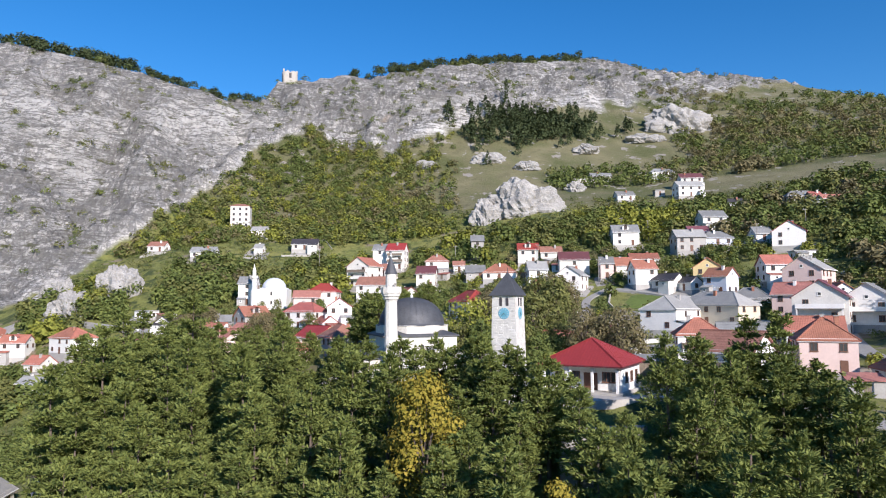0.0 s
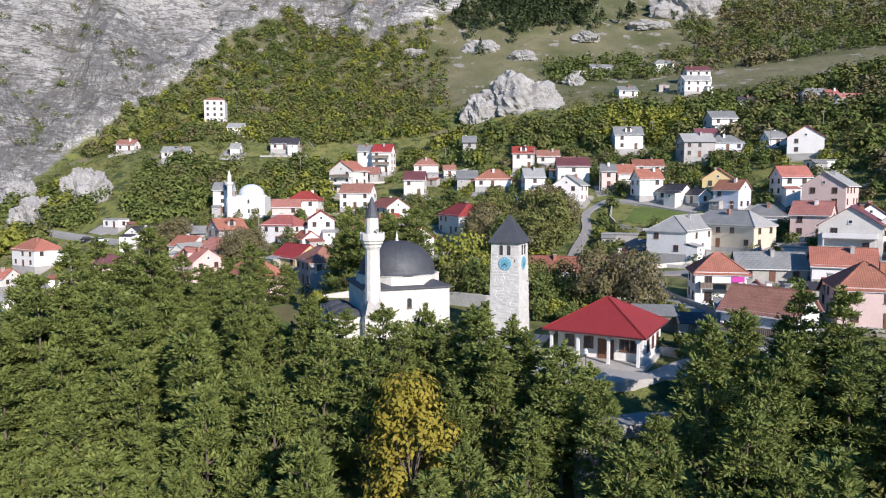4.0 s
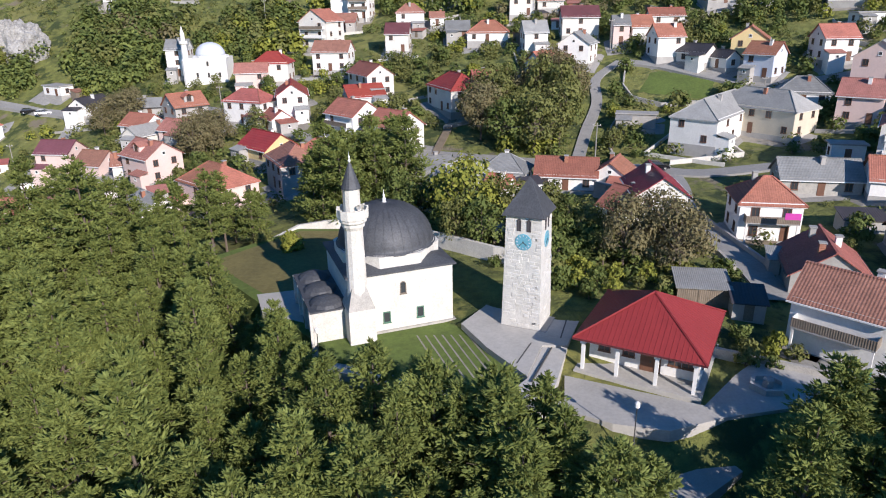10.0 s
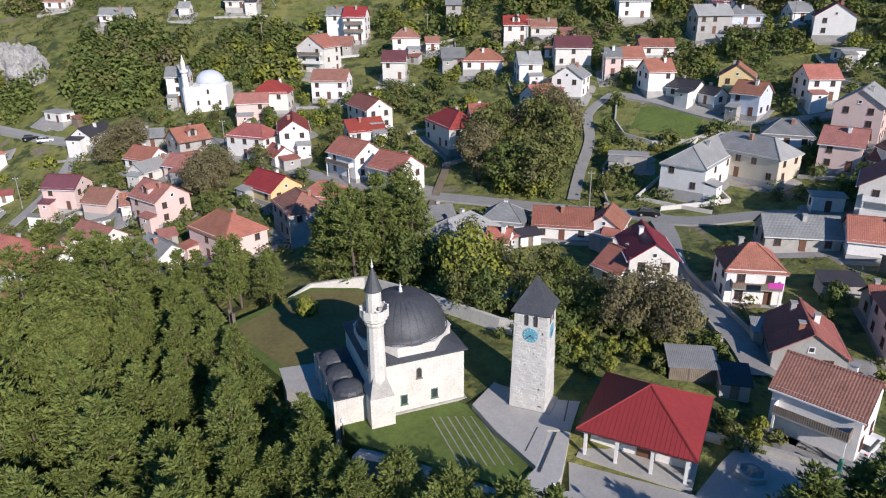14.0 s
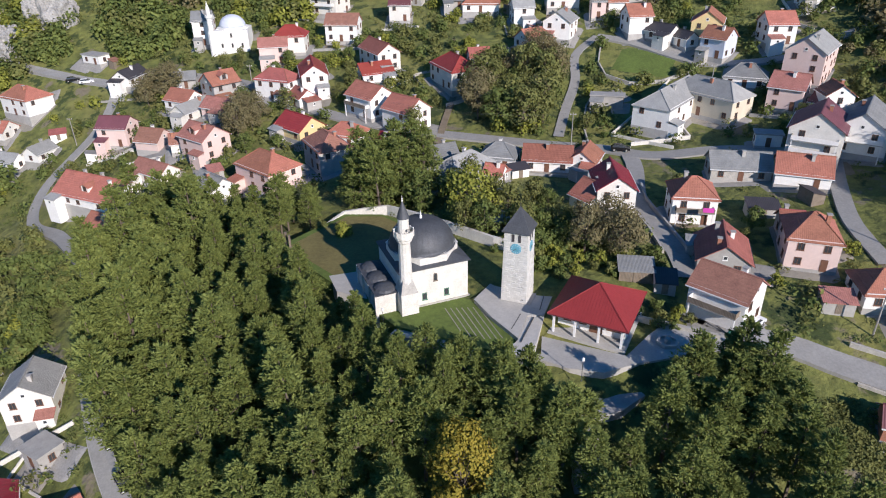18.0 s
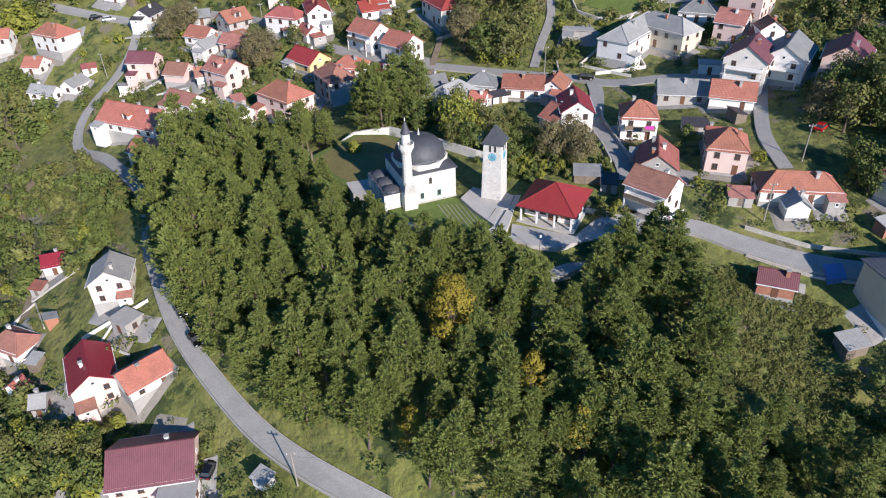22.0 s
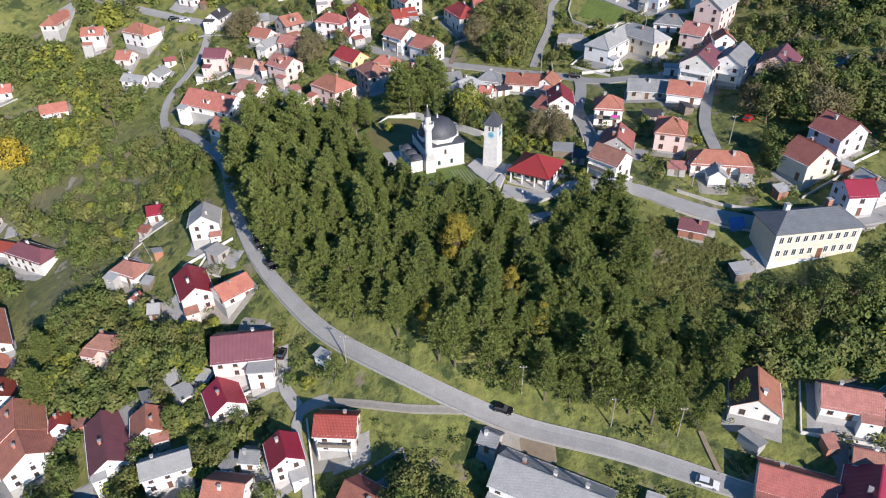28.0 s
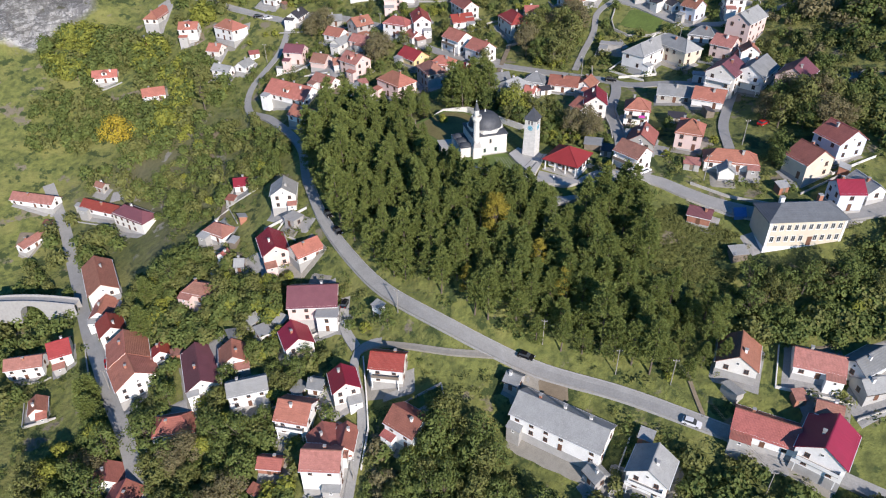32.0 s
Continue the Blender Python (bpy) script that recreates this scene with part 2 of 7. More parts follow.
M = {
    "ground": ground_surface(),
    "glass": glass_surface(),
    "white": surface("white_render", (0.80, 0.785, 0.75), 0.9, vary=0.12, size=2.2, fine=0.35, per=0.06),
    "offwhite": surface("faded_cream_render", (0.70, 0.675, 0.62), 0.9, vary=0.16, size=2.0, fine=0.35, per=0.08),
    "cream": surface("cream_render", (0.60, 0.535, 0.42), 0.9, vary=0.1, size=2.2, per=0.05),
    "pink": surface("pink_render", (0.72, 0.55, 0.50), 0.9, vary=0.08, size=2.5, per=0.08),
    "yellow": surface("yellow_render", (0.70, 0.55, 0.28), 0.9, vary=0.08, size=2.5),
    "blue": surface("pale_blue_render", (0.58, 0.62, 0.70), 0.9, vary=0.08, size=2.5),
    "grey_wall": surface("bare_cement_render", (0.40, 0.385, 0.36), 0.92, vary=0.18, size=1.8, per=0.1),
    "brick_wall": surface("bare_hollow_brick", (0.38, 0.17, 0.11), 0.9, vary=0.2, size=1.0, courses=0.25),
    "stone": surface("rubble_stone", (0.43, 0.41, 0.37), 0.92, vary=0.3, size=0.7, fine=0.3, bump=0.8),
    "wood": surface("weathered_boards", (0.21, 0.17, 0.13), 0.9, vary=0.3, size=0.8, ribs=0.2),
    "limewash": surface("limewashed_wall", (0.67, 0.65, 0.60), 0.9, vary=0.2, size=1.3, fine=0.4, bump=0.35, dark=(0.50, 0.475, 0.42)),
    "ashlar": surface("ashlar_block", (0.60, 0.585, 0.545), 0.92, vary=0.2, size=0.9, fine=0.3, bump=0.5, per=0.08),
    "orange": surface("orange_clay_tile", (0.40, 0.155, 0.105), 0.85, vary=0.36, size=1.8, per=0.2, ribs=0.28, courses=0.3, fine=0.45),
    "brown": surface("old_brown_clay_tile", (0.355, 0.16, 0.12), 0.88, vary=0.42, size=1.3, per=0.18, ribs=0.28, courses=0.3, fine=0.45),
    "brick": surface("red_clay_tile", (0.34, 0.115, 0.088), 0.85, vary=0.36, size=1.8, per=0.2, ribs=0.28, courses=0.3, fine=0.45),
    "red": surface("red_sheet_tile", (0.32, 0.05, 0.04), 0.6, vary=0.2, size=3.0, per=0.15, ribs=0.3, courses=0.35),
    "crimson": surface("crimson_sheet", (0.27, 0.022, 0.042), 0.5, vary=0.15, size=3.0, per=0.15, ribs=0.3),
    "maroon": surface("maroon_sheet", (0.17, 0.062, 0.07), 0.6, vary=0.2, size=2.5, per=0.15, ribs=0.3),
    "pale": surface("fibre_cement_sheet", (0.33, 0.33, 0.315), 0.9, vary=0.24, size=2.0, per=0.16, ribs=0.18, fine=0.35),
    "grey": surface("grey_shingle", (0.23, 0.235, 0.23), 0.85, vary=0.24, size=2.0, per=0.2, ribs=0.2, courses=0.3),
    "slate": surface("blue_grey_slate", (0.13, 0.14, 0.15), 0.8, vary=0.25, size=2.0, ribs=0.25, courses=0.3, fine=0.3),
    "dark": surface("dark_roof_sheet", (0.055, 0.05, 0.055), 0.6, vary=0.25, size=2.0, ribs=0.3),
    "lead": surface("lead_sheet", (0.085, 0.09, 0.10), 0.62, metal=0.2, vary=0.38, size=1.3, fine=0.45),
    "hall_red": surface("red_ribbed_sheet", (0.29, 0.036, 0.034), 0.5, vary=0.14, size=4.0, fine=0.25, bump=0.05),
    "frame": surface("white_window_frame", (0.75, 0.75, 0.73), 0.6, vary=0.05),
    "door": surface("brown_door", (0.16, 0.075, 0.045), 0.6, vary=0.2, size=0.6),
    "asphalt": surface("worn_asphalt", (0.29, 0.283, 0.265), 0.95, vary=0.2, size=3.0, fine=0.35),
    "blocks": surface("concrete_paving_blocks", (0.47, 0.455, 0.425), 0.92, vary=0.2, size=0.5, fine=0.4),
    "paving": surface("pale_stone_paving", (0.42, 0.405, 0.375), 0.9, vary=0.16, size=2.2, fine=0.3, per=0.05),
    "kerb": surface("concrete_kerb", (0.36, 0.35, 0.33), 0.92, vary=0.18, size=1.0),
    "lawn": surface("mown_lawn", (0.105, 0.15, 0.028), 0.95, vary=0.35, size=4.0, fine=0.4, bump=0.3),
    "dry_lawn": surface("dry_lawn", (0.17, 0.145, 0.05), 0.95, vary=0.3, size=4.0, fine=0.4, bump=0.3),
    "shutter": surface("green_shutter", (0.09, 0.20, 0.14), 0.6, vary=0.1),
    "gate_green": surface("green_gate_paint", (0.03, 0.22, 0.16), 0.5, vary=0.15),
    "yard": surface("bare_concrete_yard", (0.30, 0.29, 0.27), 0.95, vary=0.25, size=2.5, fine=0.35, per=0.12),
    "gravel": surface("packed_gravel", (0.27, 0.25, 0.21), 0.95, vary=0.25, size=1.2, fine=0.4, per=0.1),
    "soil": surface("bare_soil", (0.20, 0.16, 0.11), 0.95, vary=0.25, size=1.5),
    "bark": surface("bark", (0.14, 0.11, 0.085), 0.95, vary=0.3, size=0.5),
    "pine": surface("pine_needles", (0.178, 0.21, 0.06), 0.65, vary=0.3, size=2.6, per=0.2, island=True, dark=(0.102, 0.13, 0.034), sss=True),
    "dark_pine": surface("dark_pine_needles", (0.075, 0.098, 0.045), 0.75, vary=0.3, size=5.0, per=0.2, island=True, dark=(0.035, 0.05, 0.02), sss=True),
    "leaf": surface("green_leaves", (0.135, 0.168, 0.05), 0.65, vary=0.3, size=2.4, per=0.2, island=True, dark=(0.07, 0.092, 0.024), sss=True),
    "olive": surface("olive_leaves", (0.165, 0.172, 0.06), 0.65, vary=0.3, size=2.4, per=0.2, island=True, dark=(0.10, 0.112, 0.03), sss=True),
    "gold": surface("golden_leaves", (0.52, 0.40, 0.05), 0.7, vary=0.3, size=1.5, per=0.2, island=True, dark=(0.21, 0.165, 0.025), sss=True),
    "ochre": surface("ochre_leaves", (0.28, 0.235, 0.04), 0.7, vary=0.3, size=1.5, per=0.2, island=True, dark=(0.20, 0.16, 0.025), sss=True),
    "lime": surface("yellow_green_leaves", (0.225, 0.24, 0.05), 0.7, vary=0.3, size=1.5, per=0.2, island=True, dark=(0.17, 0.18, 0.03), sss=True),
    "rust": surface("brown_autumn_leaves", (0.19, 0.17, 0.085), 0.75, vary=0.3, size=1.5, per=0.2, island=True, dark=(0.13, 0.11, 0.055), sss=True),
    "crag": surface("limestone_crag", (0.34, 0.33, 0.31), 0.92, vary=0.55, size=4.0, fine=0.4, bump=0.9),
    "rust_metal": surface("dark_metal", (0.06, 0.06, 0.06), 0.5, vary=0.2),
    "pole": surface("grey_timber_pole", (0.30, 0.28, 0.25), 0.9, vary=0.2),
    "clock_blue": surface("blue_clock_face", (0.12, 0.36, 0.46), 0.6, vary=0.08),
    "awning": surface("magenta_cloth", (0.60, 0.06, 0.36), 0.8, vary=0.1),
    "tarp": surface("blue_tarpaulin", (0.07, 0.16, 0.36), 0.6, vary=0.2),
    "car_black": surface("black_car_paint", (0.012, 0.012, 0.015), 0.2, vary=0.05),
    "car_white": surface("white_car_paint", (0.75, 0.75, 0.76), 0.25, vary=0.03),
    "car_red": surface("red_car_paint", (0.45, 0.02, 0.02), 0.25, vary=0.05),
    "tyre": surface("tyre_rubber", (0.02, 0.02, 0.02), 0.9, vary=0.1),
    "river": surface("dark_river_water", (0.03, 0.035, 0.03), 0.15, vary=0.2),
}


# ---- mesh helpers ----
def link_mesh(name, me, mats, parent=None, label=""):
    for mat in mats if isinstance(mats, (list, tuple)) else [mats]:
        if M[mat].name not in me.materials:
            me.materials.append(M[mat])
    ob = new(name, me)
    if parent:
        ob.parent = parent
    if label:
        ob["label"] = label
    return ob


def part(name, bm, mats, parent=None, label="", shade=False):
    me = bpy.data.meshes.new(name)
    bm.normal_update()
    bm.to_mesh(me)
    bm.free()
    if shade:
        me.polygons.foreach_set("use_smooth", [True] * len(me.polygons))
    return link_mesh(name, me, mats, parent, label)


def box(bm, x0, x1, y0, y1, z0, z1, mat=0):
    v = [bm.verts.new(p) for p in ((x0, y0, z0), (x1, y0, z0), (x1, y1, z0), (x0, y1, z0), (x0, y0, z1), (x1, y0, z1), (x1, y1, z1), (x0, y1, z1))]
    for f in ((0, 3, 2, 1), (4, 5, 6, 7), (0, 1, 5, 4), (1, 2, 6, 5), (2, 3, 7, 6), (3, 0, 4, 7)):
        bm.faces.new([v[i] for i in f]).material_index = mat
    return v


def boxed(*a):
    bm = bmesh.new()
    box(bm, *a)
    return bm


def slab(bm, corners, thick):
    """A plate over the given corners, thickened downwards."""
    a = [bm.verts.new(c) for c in corners]
    b = [bm.verts.new((x, y, z - thick)) for x, y, z in corners]
    bm.faces.new(a)
    bm.faces.new(b[::-1])
    for i in range(len(a)):
        j = (i + 1) % len(a)
        bm.faces.new((a[j], a[i], b[i], b[j]))


def lathe(bm, rings, sides, turn=0.0, centre=(0, 0)):
    """Rings of (radius, height), joined into a closed body."""
    rows = []
    for r, z in rings:
        if r < 1e-4:
            rows.append([bm.verts.new((centre[0], centre[1], z))])
        else:
            rows.append([bm.verts.new((centre[0] + r * math.cos(turn + 2 * math.pi * i / sides), centre[1] + r * math.sin(turn + 2 * math.pi * i / sides), z)) for i in range(sides)])
    for a, b in zip(rows, rows[1:]):
        for i in range(sides):
            j = (i + 1) % sides
            q = [a[i % len(a)], a[j % len(a)], b[j % len(b)], b[i % len(b)]]
            u = []
            for v in q:
                if v not in u:
                    u.append(v)
            if len(u) > 2:
                bm.faces.new(u)
    for row, up in ((rows[0], False), (rows[-1], True)):
        if len(row) > 2:
            bm.faces.new(row if up else row[::-1])


def limb(bm, a, b, ra, rb, sides=5):
    a, b = Vector(a), Vector(b)
    d = (b - a).normalized()
    u = d.orthogonal().normalized()
    w = d.cross(u)
    r0 = [bm.verts.new(a + (u * math.cos(t) + w * math.sin(t)) * ra) for t in np.linspace(0, 2 * math.pi, sides, endpoint=False)]
    r1 = [bm.verts.new(b + (u * math.cos(t) + w * math.sin(t)) * rb) for t in np.linspace(0, 2 * math.pi, sides, endpoint=False)]
    for i in range(sides):
        bm.faces.new((r0[i], r0[(i + 1) % sides], r1[(i + 1) % sides], r1[i]))
    bm.faces.new(r1)


def thing(name, m, label, category, group="", kind=""):
    e = new(name)
    e.matrix_world = m
    return tagged(e, label, category, group, kind)


# ---- the ground ----
CONTROLS = [
    (0, 0, -0.4), (-14, 4, -1.0), (14, -8, -1.2), (-24, 22, -1.2), (2, -20, -2.5), (-40, -8, -11), (-18, -36, -18), (24, -32, -12),
    (-38, -41, -30), (0, -64, -35), (46, -62, -22), (-82, 6, -24), (-62, -38, -41), (60, -28, -8.5), (36, 30, -1), (-48, 62, -5),
    (15, 54, -1.5), (55, 80, 5), (50, 110, 14), (-75, 80, -3), (-108, 88, -14), (-90, 140, 9), (45, 155, 28), (100, 130, 29),
    (97, 241, 62), (25, 212, 52), (-122, 233, 46), (-128, 185, 29), (-150, 30, -50), (-142, -28, -62), (-35, 180, 24), (85, 0, 2), (-84, -50, -48),
]


def plate(points):
    p = np.array(points, float)
    d = np.hypot(p[:, None, 0] - p[None, :, 0], p[:, None, 1] - p[None, :, 1])
    k = np.where(d > 0, d, 0) ** 1.5 / 30
    n = len(p)
    a = np.zeros((n + 3, n + 3))
    a[:n, :n] = -k + np.eye(n) * 0.8
    a[:n, n:] = a[n:, :n].T
    a[:n, n], a[:n, n + 1], a[:n, n + 2] = 1, p[:, 0], p[:, 1]
    a[n:, :n] = a[:n, n:].T
    w = np.linalg.solve(a, np.r_[p[:, 2], 0, 0, 0])

    def height(x, y):
        x, y = np.asarray(x, float), np.asarray(y, float)
        out = w[n] + w[n + 1] * x + w[n + 2] * y
        for (px, py, _), c in zip(p, w):
            out = out - c * np.hypot(x - px, y - py) ** 1.5 / 30
        return out

    return height



town = plate(CONTROLS)


def smooth(t):
    t = np.clip(t, 0, 1)
    return t * t * (3 - 2 * t)


def lattice(i, j, seed):
    h = np.sin(i * 127.1 + j * 311.7 + seed * 74.7) * 43758.5453
    return h - np.floor(h)


def value_noise(x, y, seed=0):
    i, j = np.floor(x), np.floor(y)
    u, v = smooth(x - i), smooth(y - j)
    a, b = lattice(i, j, seed), lattice(i + 1, j, seed)
    c, d = lattice(i, j + 1, seed), lattice(i + 1, j + 1, seed)
    return (a * (1 - u) + b * u) * (1 - v) + (c * (1 - u) + d * u) * v


def fractal(x, y, seed=0, octaves=4):
    out, amp = 0, 0.5
    for k in range(octaves):
        out = out + amp * value_noise(x * 2**k, y * 2**k, seed + k)
        amp *= 0.5
    return out


def crest(x):
    """The mountain's crest: its distance and height over x."""
    xs = [-700, -400, -314, -266, -222, -192, -163, -151, -144, -120, -87, -44, 18, 94, 120, 183, 256, 320, 374, 436, 600, 1000]
    ys = [420, 340, 332, 334, 339, 350, 370, 384, 398, 410, 421, 444, 501, 565, 587, 629, 648, 641, 630, 618, 600, 600]
    zs = [262, 212, 184, 174, 167, 158, 154, 157, 175, 180, 189, 201, 225, 247, 258, 257, 254, 243, 222, 192, 130, 60]
    return np.interp(x, xs, ys), np.interp(x, xs, zs)


def foot_of_slope(x):
    return np.interp(x, [-400, -230, -170, -140, -90, 0, 100, 300, 600], [110, 150, 195, 235, 255, 250, 262, 255, 250])


def ground(x, y):
    """The smooth height of the land."""
    x, y = np.asarray(x, float), np.asarray(y, float)
    cy, cz = crest(x)
    foot = foot_of_slope(x)
    xc, yc = np.clip(x, -190, 190), np.clip(y, -150, foot)
    low = town(xc, yc)
    low = np.maximum(low, -68) + 0.14 * np.abs(x - xc) - 0.05 * np.maximum(-150 - y, 0)
    bench = smooth((11.5 - np.abs(y + 7)) / 3.5) * smooth((18 - np.abs(x - 16)) / 6)
    low = low + (np.maximum(low, -1.35) - low) * bench
    t = (y - foot) / (cy - foot)
    rise = np.where(t < 1, low + (cz - low) * (0.62 * np.clip(t, 0, 1) + 0.38 * smooth(t)), cz - 0.3 * (y - cy))
    return np.where(y < foot, low, rise)


def rock_weight(x, y):
    cy, _ = crest(x)
    t = (y - foot_of_slope(x)) / (cy - foot_of_slope(x))
    start = np.interp(x, [-300, -200, -165, -137, -121, -68, 4, 38, 70, 124, 188, 230, 320, 420], [-0.25, -0.1, 0.15, 0.36, 0.46, 0.41, 0.42, 0.5, 0.53, 0.46, 0.5, 0.6, 0.8, 1.0])
    n = fractal(x / 26.0, y / 26.0, 5) - 0.47
    w = 0.5 + (t - start) * 5.0 + n * 1.5
    w = np.where(t > 1.03, np.minimum(w, 0.45 + n), w)
    return np.clip(w, 0, 1)


def relief(x, y):
    """The height with crags and ledges on the rock, and small unevenness on the rest."""
    w = smooth(rock_weight(x, y) * 1.4 - 0.2)
    ridged = 1 - np.abs(2 * fractal(x / 38.0 + 0.2 * y / 38.0, y / 60.0, 11, 5) / 0.97 - 1)
    crag = 30 * (ridged - 0.7) + 14 * (fractal(x / 13.0, y / 16.0, 21, 4) - 0.47)
    base = ground(x, y)
    cy, _ = crest(x)
    t = (y - foot_of_slope(x)) / (cy - foot_of_slope(x))
    crag = crag * (1 - 0.72 * smooth((t - 0.72) / 0.24))
    ledge = base + crag
    ledge = ledge + 1.5 * np.sin((ledge + 0.25 * x) * 2 * np.pi / 8.0) * 0.8
    soft = 0.5 * (fractal(x / 11.0, y / 11.0, 31, 3) - 0.44) * smooth((np.hypot(x + 2, y - 4) - 40) / 60)
    pit = 15 * np.exp(-((x + 147) ** 2 / 14 + (y - 324) ** 2 / 40))
    return base + w * (ledge - base) * 0.9 + soft - pit


def build_ground():
    xs = np.r_[np.linspace(-3000, -470, 14), np.arange(-450, 451, 3.0), np.linspace(470, 3000, 14)]
    ys = np.r_[np.linspace(-1800, -250, 10), np.arange(-240, 700, 3.0), np.linspace(720, 3000, 12)]
    gx, gy = np.meshgrid(xs, ys)
    gz = relief(gx, gy)
    v = np.stack([gx, gy, gz], -1).reshape(-1, 3)
    nx, ny = len(xs), len(ys)
    i = (np.arange(ny - 1)[:, None] * nx + np.arange(nx - 1)[None]).ravel()
    f = np.stack([i, i + 1, i + nx + 1, i + nx], -1)
    me = bpy.data.meshes.new("ground")
    me.from_pydata(v.tolist(), [], f.tolist())
    me.polygons.foreach_set("use_smooth", [True] * len(f))
    a = me.attributes.new("rock", "FLOAT", "POINT")
    a.data.foreach_set("value", rock_weight(gx, gy).ravel())
    d = me.attributes.new("dry", "FLOAT", "POINT")
    dry = smooth((gy - 175 + 0.25 * gx) / 90) * 0.8 + 0.5 * (fractal(gx / 40.0, gy / 40.0, 41) - 0.4) + 0.7 * np.exp(-(((gx + 140) / 50) ** 2 + ((gy - 50) / 60) ** 2))
    d.data.foreach_set("value", np.clip(dry, 0, 1).ravel())
    return tagged(link_mesh("ground", me, "ground"), "grassy hillside rising to a grey limestone mountain", "ground", kind="structure")


build_ground()


def z_at(x, y):
    return float(ground(x, y))


def z_rough(x, y):
    return float(relief(np.array(x), np.array(y)))


# ---- roads, yards and walls ----
def ribbon(name, points, width, mat, label, category, lift=0.3, thick=0.7, kind="structure", step=2.0):
    """A strip laid over the land along a smooth line."""
    p = [Vector((x, y)) for x, y in points]
    line = []
    for k in range(len(p) - 1):
        a, b, c, d = p[max(k - 1, 0)], p[k], p[k + 1], p[min(k + 2, len(p) - 1)]
        m = max(2, int((c - b).length / step))
        for s in range(m):
            t = s / m
            line.append(0.5 * ((2 * b) + (c - a) * t + (2 * a - 5 * b + 4 * c - d) * t * t + (3 * b - a - 3 * c + d) * t**3))
    line.append(p[-1])
    bm = bmesh.new()
    rows = []
    for k, q in enumerate(line):
        w = (line[min(k + 1, len(line) - 1)] - line[max(k - 1, 0)]).normalized()
        n = Vector((-w.y, w.x))
        row = []
        for s in (-0.5, -0.17, 0.17, 0.5):
            e = q + n * width * s
            zc = 0.5 * z_at(q.x, q.y) + 0.5 * z_at(e.x, e.y)
            row.append(bm.verts.new((e.x, e.y, max(zc, z_at(e.x, e.y) - 0.15) + lift)))
        lo = [bm.verts.new((v.co.x, v.co.y, v.co.z - thick)) for v in (row[0], row[3])]
        rows.append((row, lo))
    for (a, al), (b, bl) in zip(rows, rows[1:]):
        for i in range(3):
            bm.faces.new((a[i], b[i], b[i + 1], a[i + 1])[::-1])
        bm.faces.new((a[0], b[0], bl[0], al[0]))
        bm.faces.new((a[3], al[1], bl[1], b[3]))
    return tagged(part(name, bm, mat), label, category, kind=kind)


MAIN = [(-160, 150), (-139, 139), (-120, 130), (-106, 122), (-105, 104), (-113, 86), (-110, 70), (-97, 58), (-80, 35), (-72, 13), (-62, -7), (-50, -23), (-37, -36), (-19, -48), (0, -57.5), (21, -65.5), (39, -74), (60, -84), (90, -100)]
ribbon("road", MAIN, 2.9, "asphalt", "worn grey asphalt road curving round the wooded hill", "road", lift=0.42, thick=0.9)
ribbon("road_2", [(-106, 126), (-85, 122), (-60, 108), (-41, 90), (-26, 80), (-11, 72), (10, 65), (26, 60), (36, 54), (52, 52), (70, 42), (86, 40), (110, 42)], 4.0, "asphalt", "narrow grey asphalt street between houses", "road")
ribbon("road_7", [(31.5, 57), (30.9, 49), (28.2, 38), (26.6, 30), (27.2, 20), (27.2, 11.5), (26.5, 4.5)], 3.4, "asphalt", "narrow shaded lane between stone walls and houses", "road")
ribbon("road_3", [(27, -9.5), (31, -8.5), (36, -9.5), (42, -13), (52, -18), (66, -22), (84, -22), (110, -18)], 4.4, "asphalt", "grey asphalt street running past the red hall", "road")
ribbon("road_4", [(-196, 54), (-180, 33.5), (-169, 17), (-158, 1), (-144, -19.5), (-133, -33.5), (-124, -45.5), (-114, -57.5), (-107, -67), (-99, -80), (-90, -98)], 4.4, "asphalt", "old grey street between red-roofed houses", "road")
ribbon("footpath_4", [(-8, -54.5), (-20, -52.6), (-31, -49.5), (-40, -46.8)], 1.5, "gravel", "worn gravel path between the road and the lane", "path")
ribbon("road_5", [(-39, -46.8), (-42, -46.5), (-45.5, -47.6), (-45.8, -52), (-43.2, -59), (-41.6, -66.5), (-42.4, -76), (-44, -105)], 2.4, "asphalt", "narrow pale lane going downhill between houses", "road")
ribbon("road_6", [(68, 42), (63, 30), (59, 18), (58, 6)], 3.0, "asphalt", "narrow concrete lane beside a grass plot", "road")
ribbon("driveway", [(-46, -46.5), (-50.4, -40), (-51.2, -32)], 2.6, "yard", "pale concrete drive between house walls", "drive")
ribbon("footpath", [(-120, 70), (-124, 57), (-115, 41), (-105.5, 23), (-103, 11)], 2.2, "soil", "pale gravel footpath through the bushes", "path")
ribbon("footpath_2", [(-10, 66), (-8, 78), (-5, 92)], 1.6, "soil", "bare earth path beside a lawn", "path")
ribbon("footpath_3", [(35.7, -62), (37.1, -68), (38.2, -72)], 0.9, "soil", "narrow concrete path climbing into the trees", "path")
ribbon("side_road", [(37, 115), (45.5, 109), (55, 99), (63, 92.5), (80, 88), (96, 92), (130, 100)], 3.2, "asphalt", "narrow street above the round meadow", "road")
ribbon("side_road_2", [(18, 67), (22, 80), (27, 94), (29.5, 107), (37, 115)], 2.4, "asphalt", "narrow lane climbing between gardens", "road")


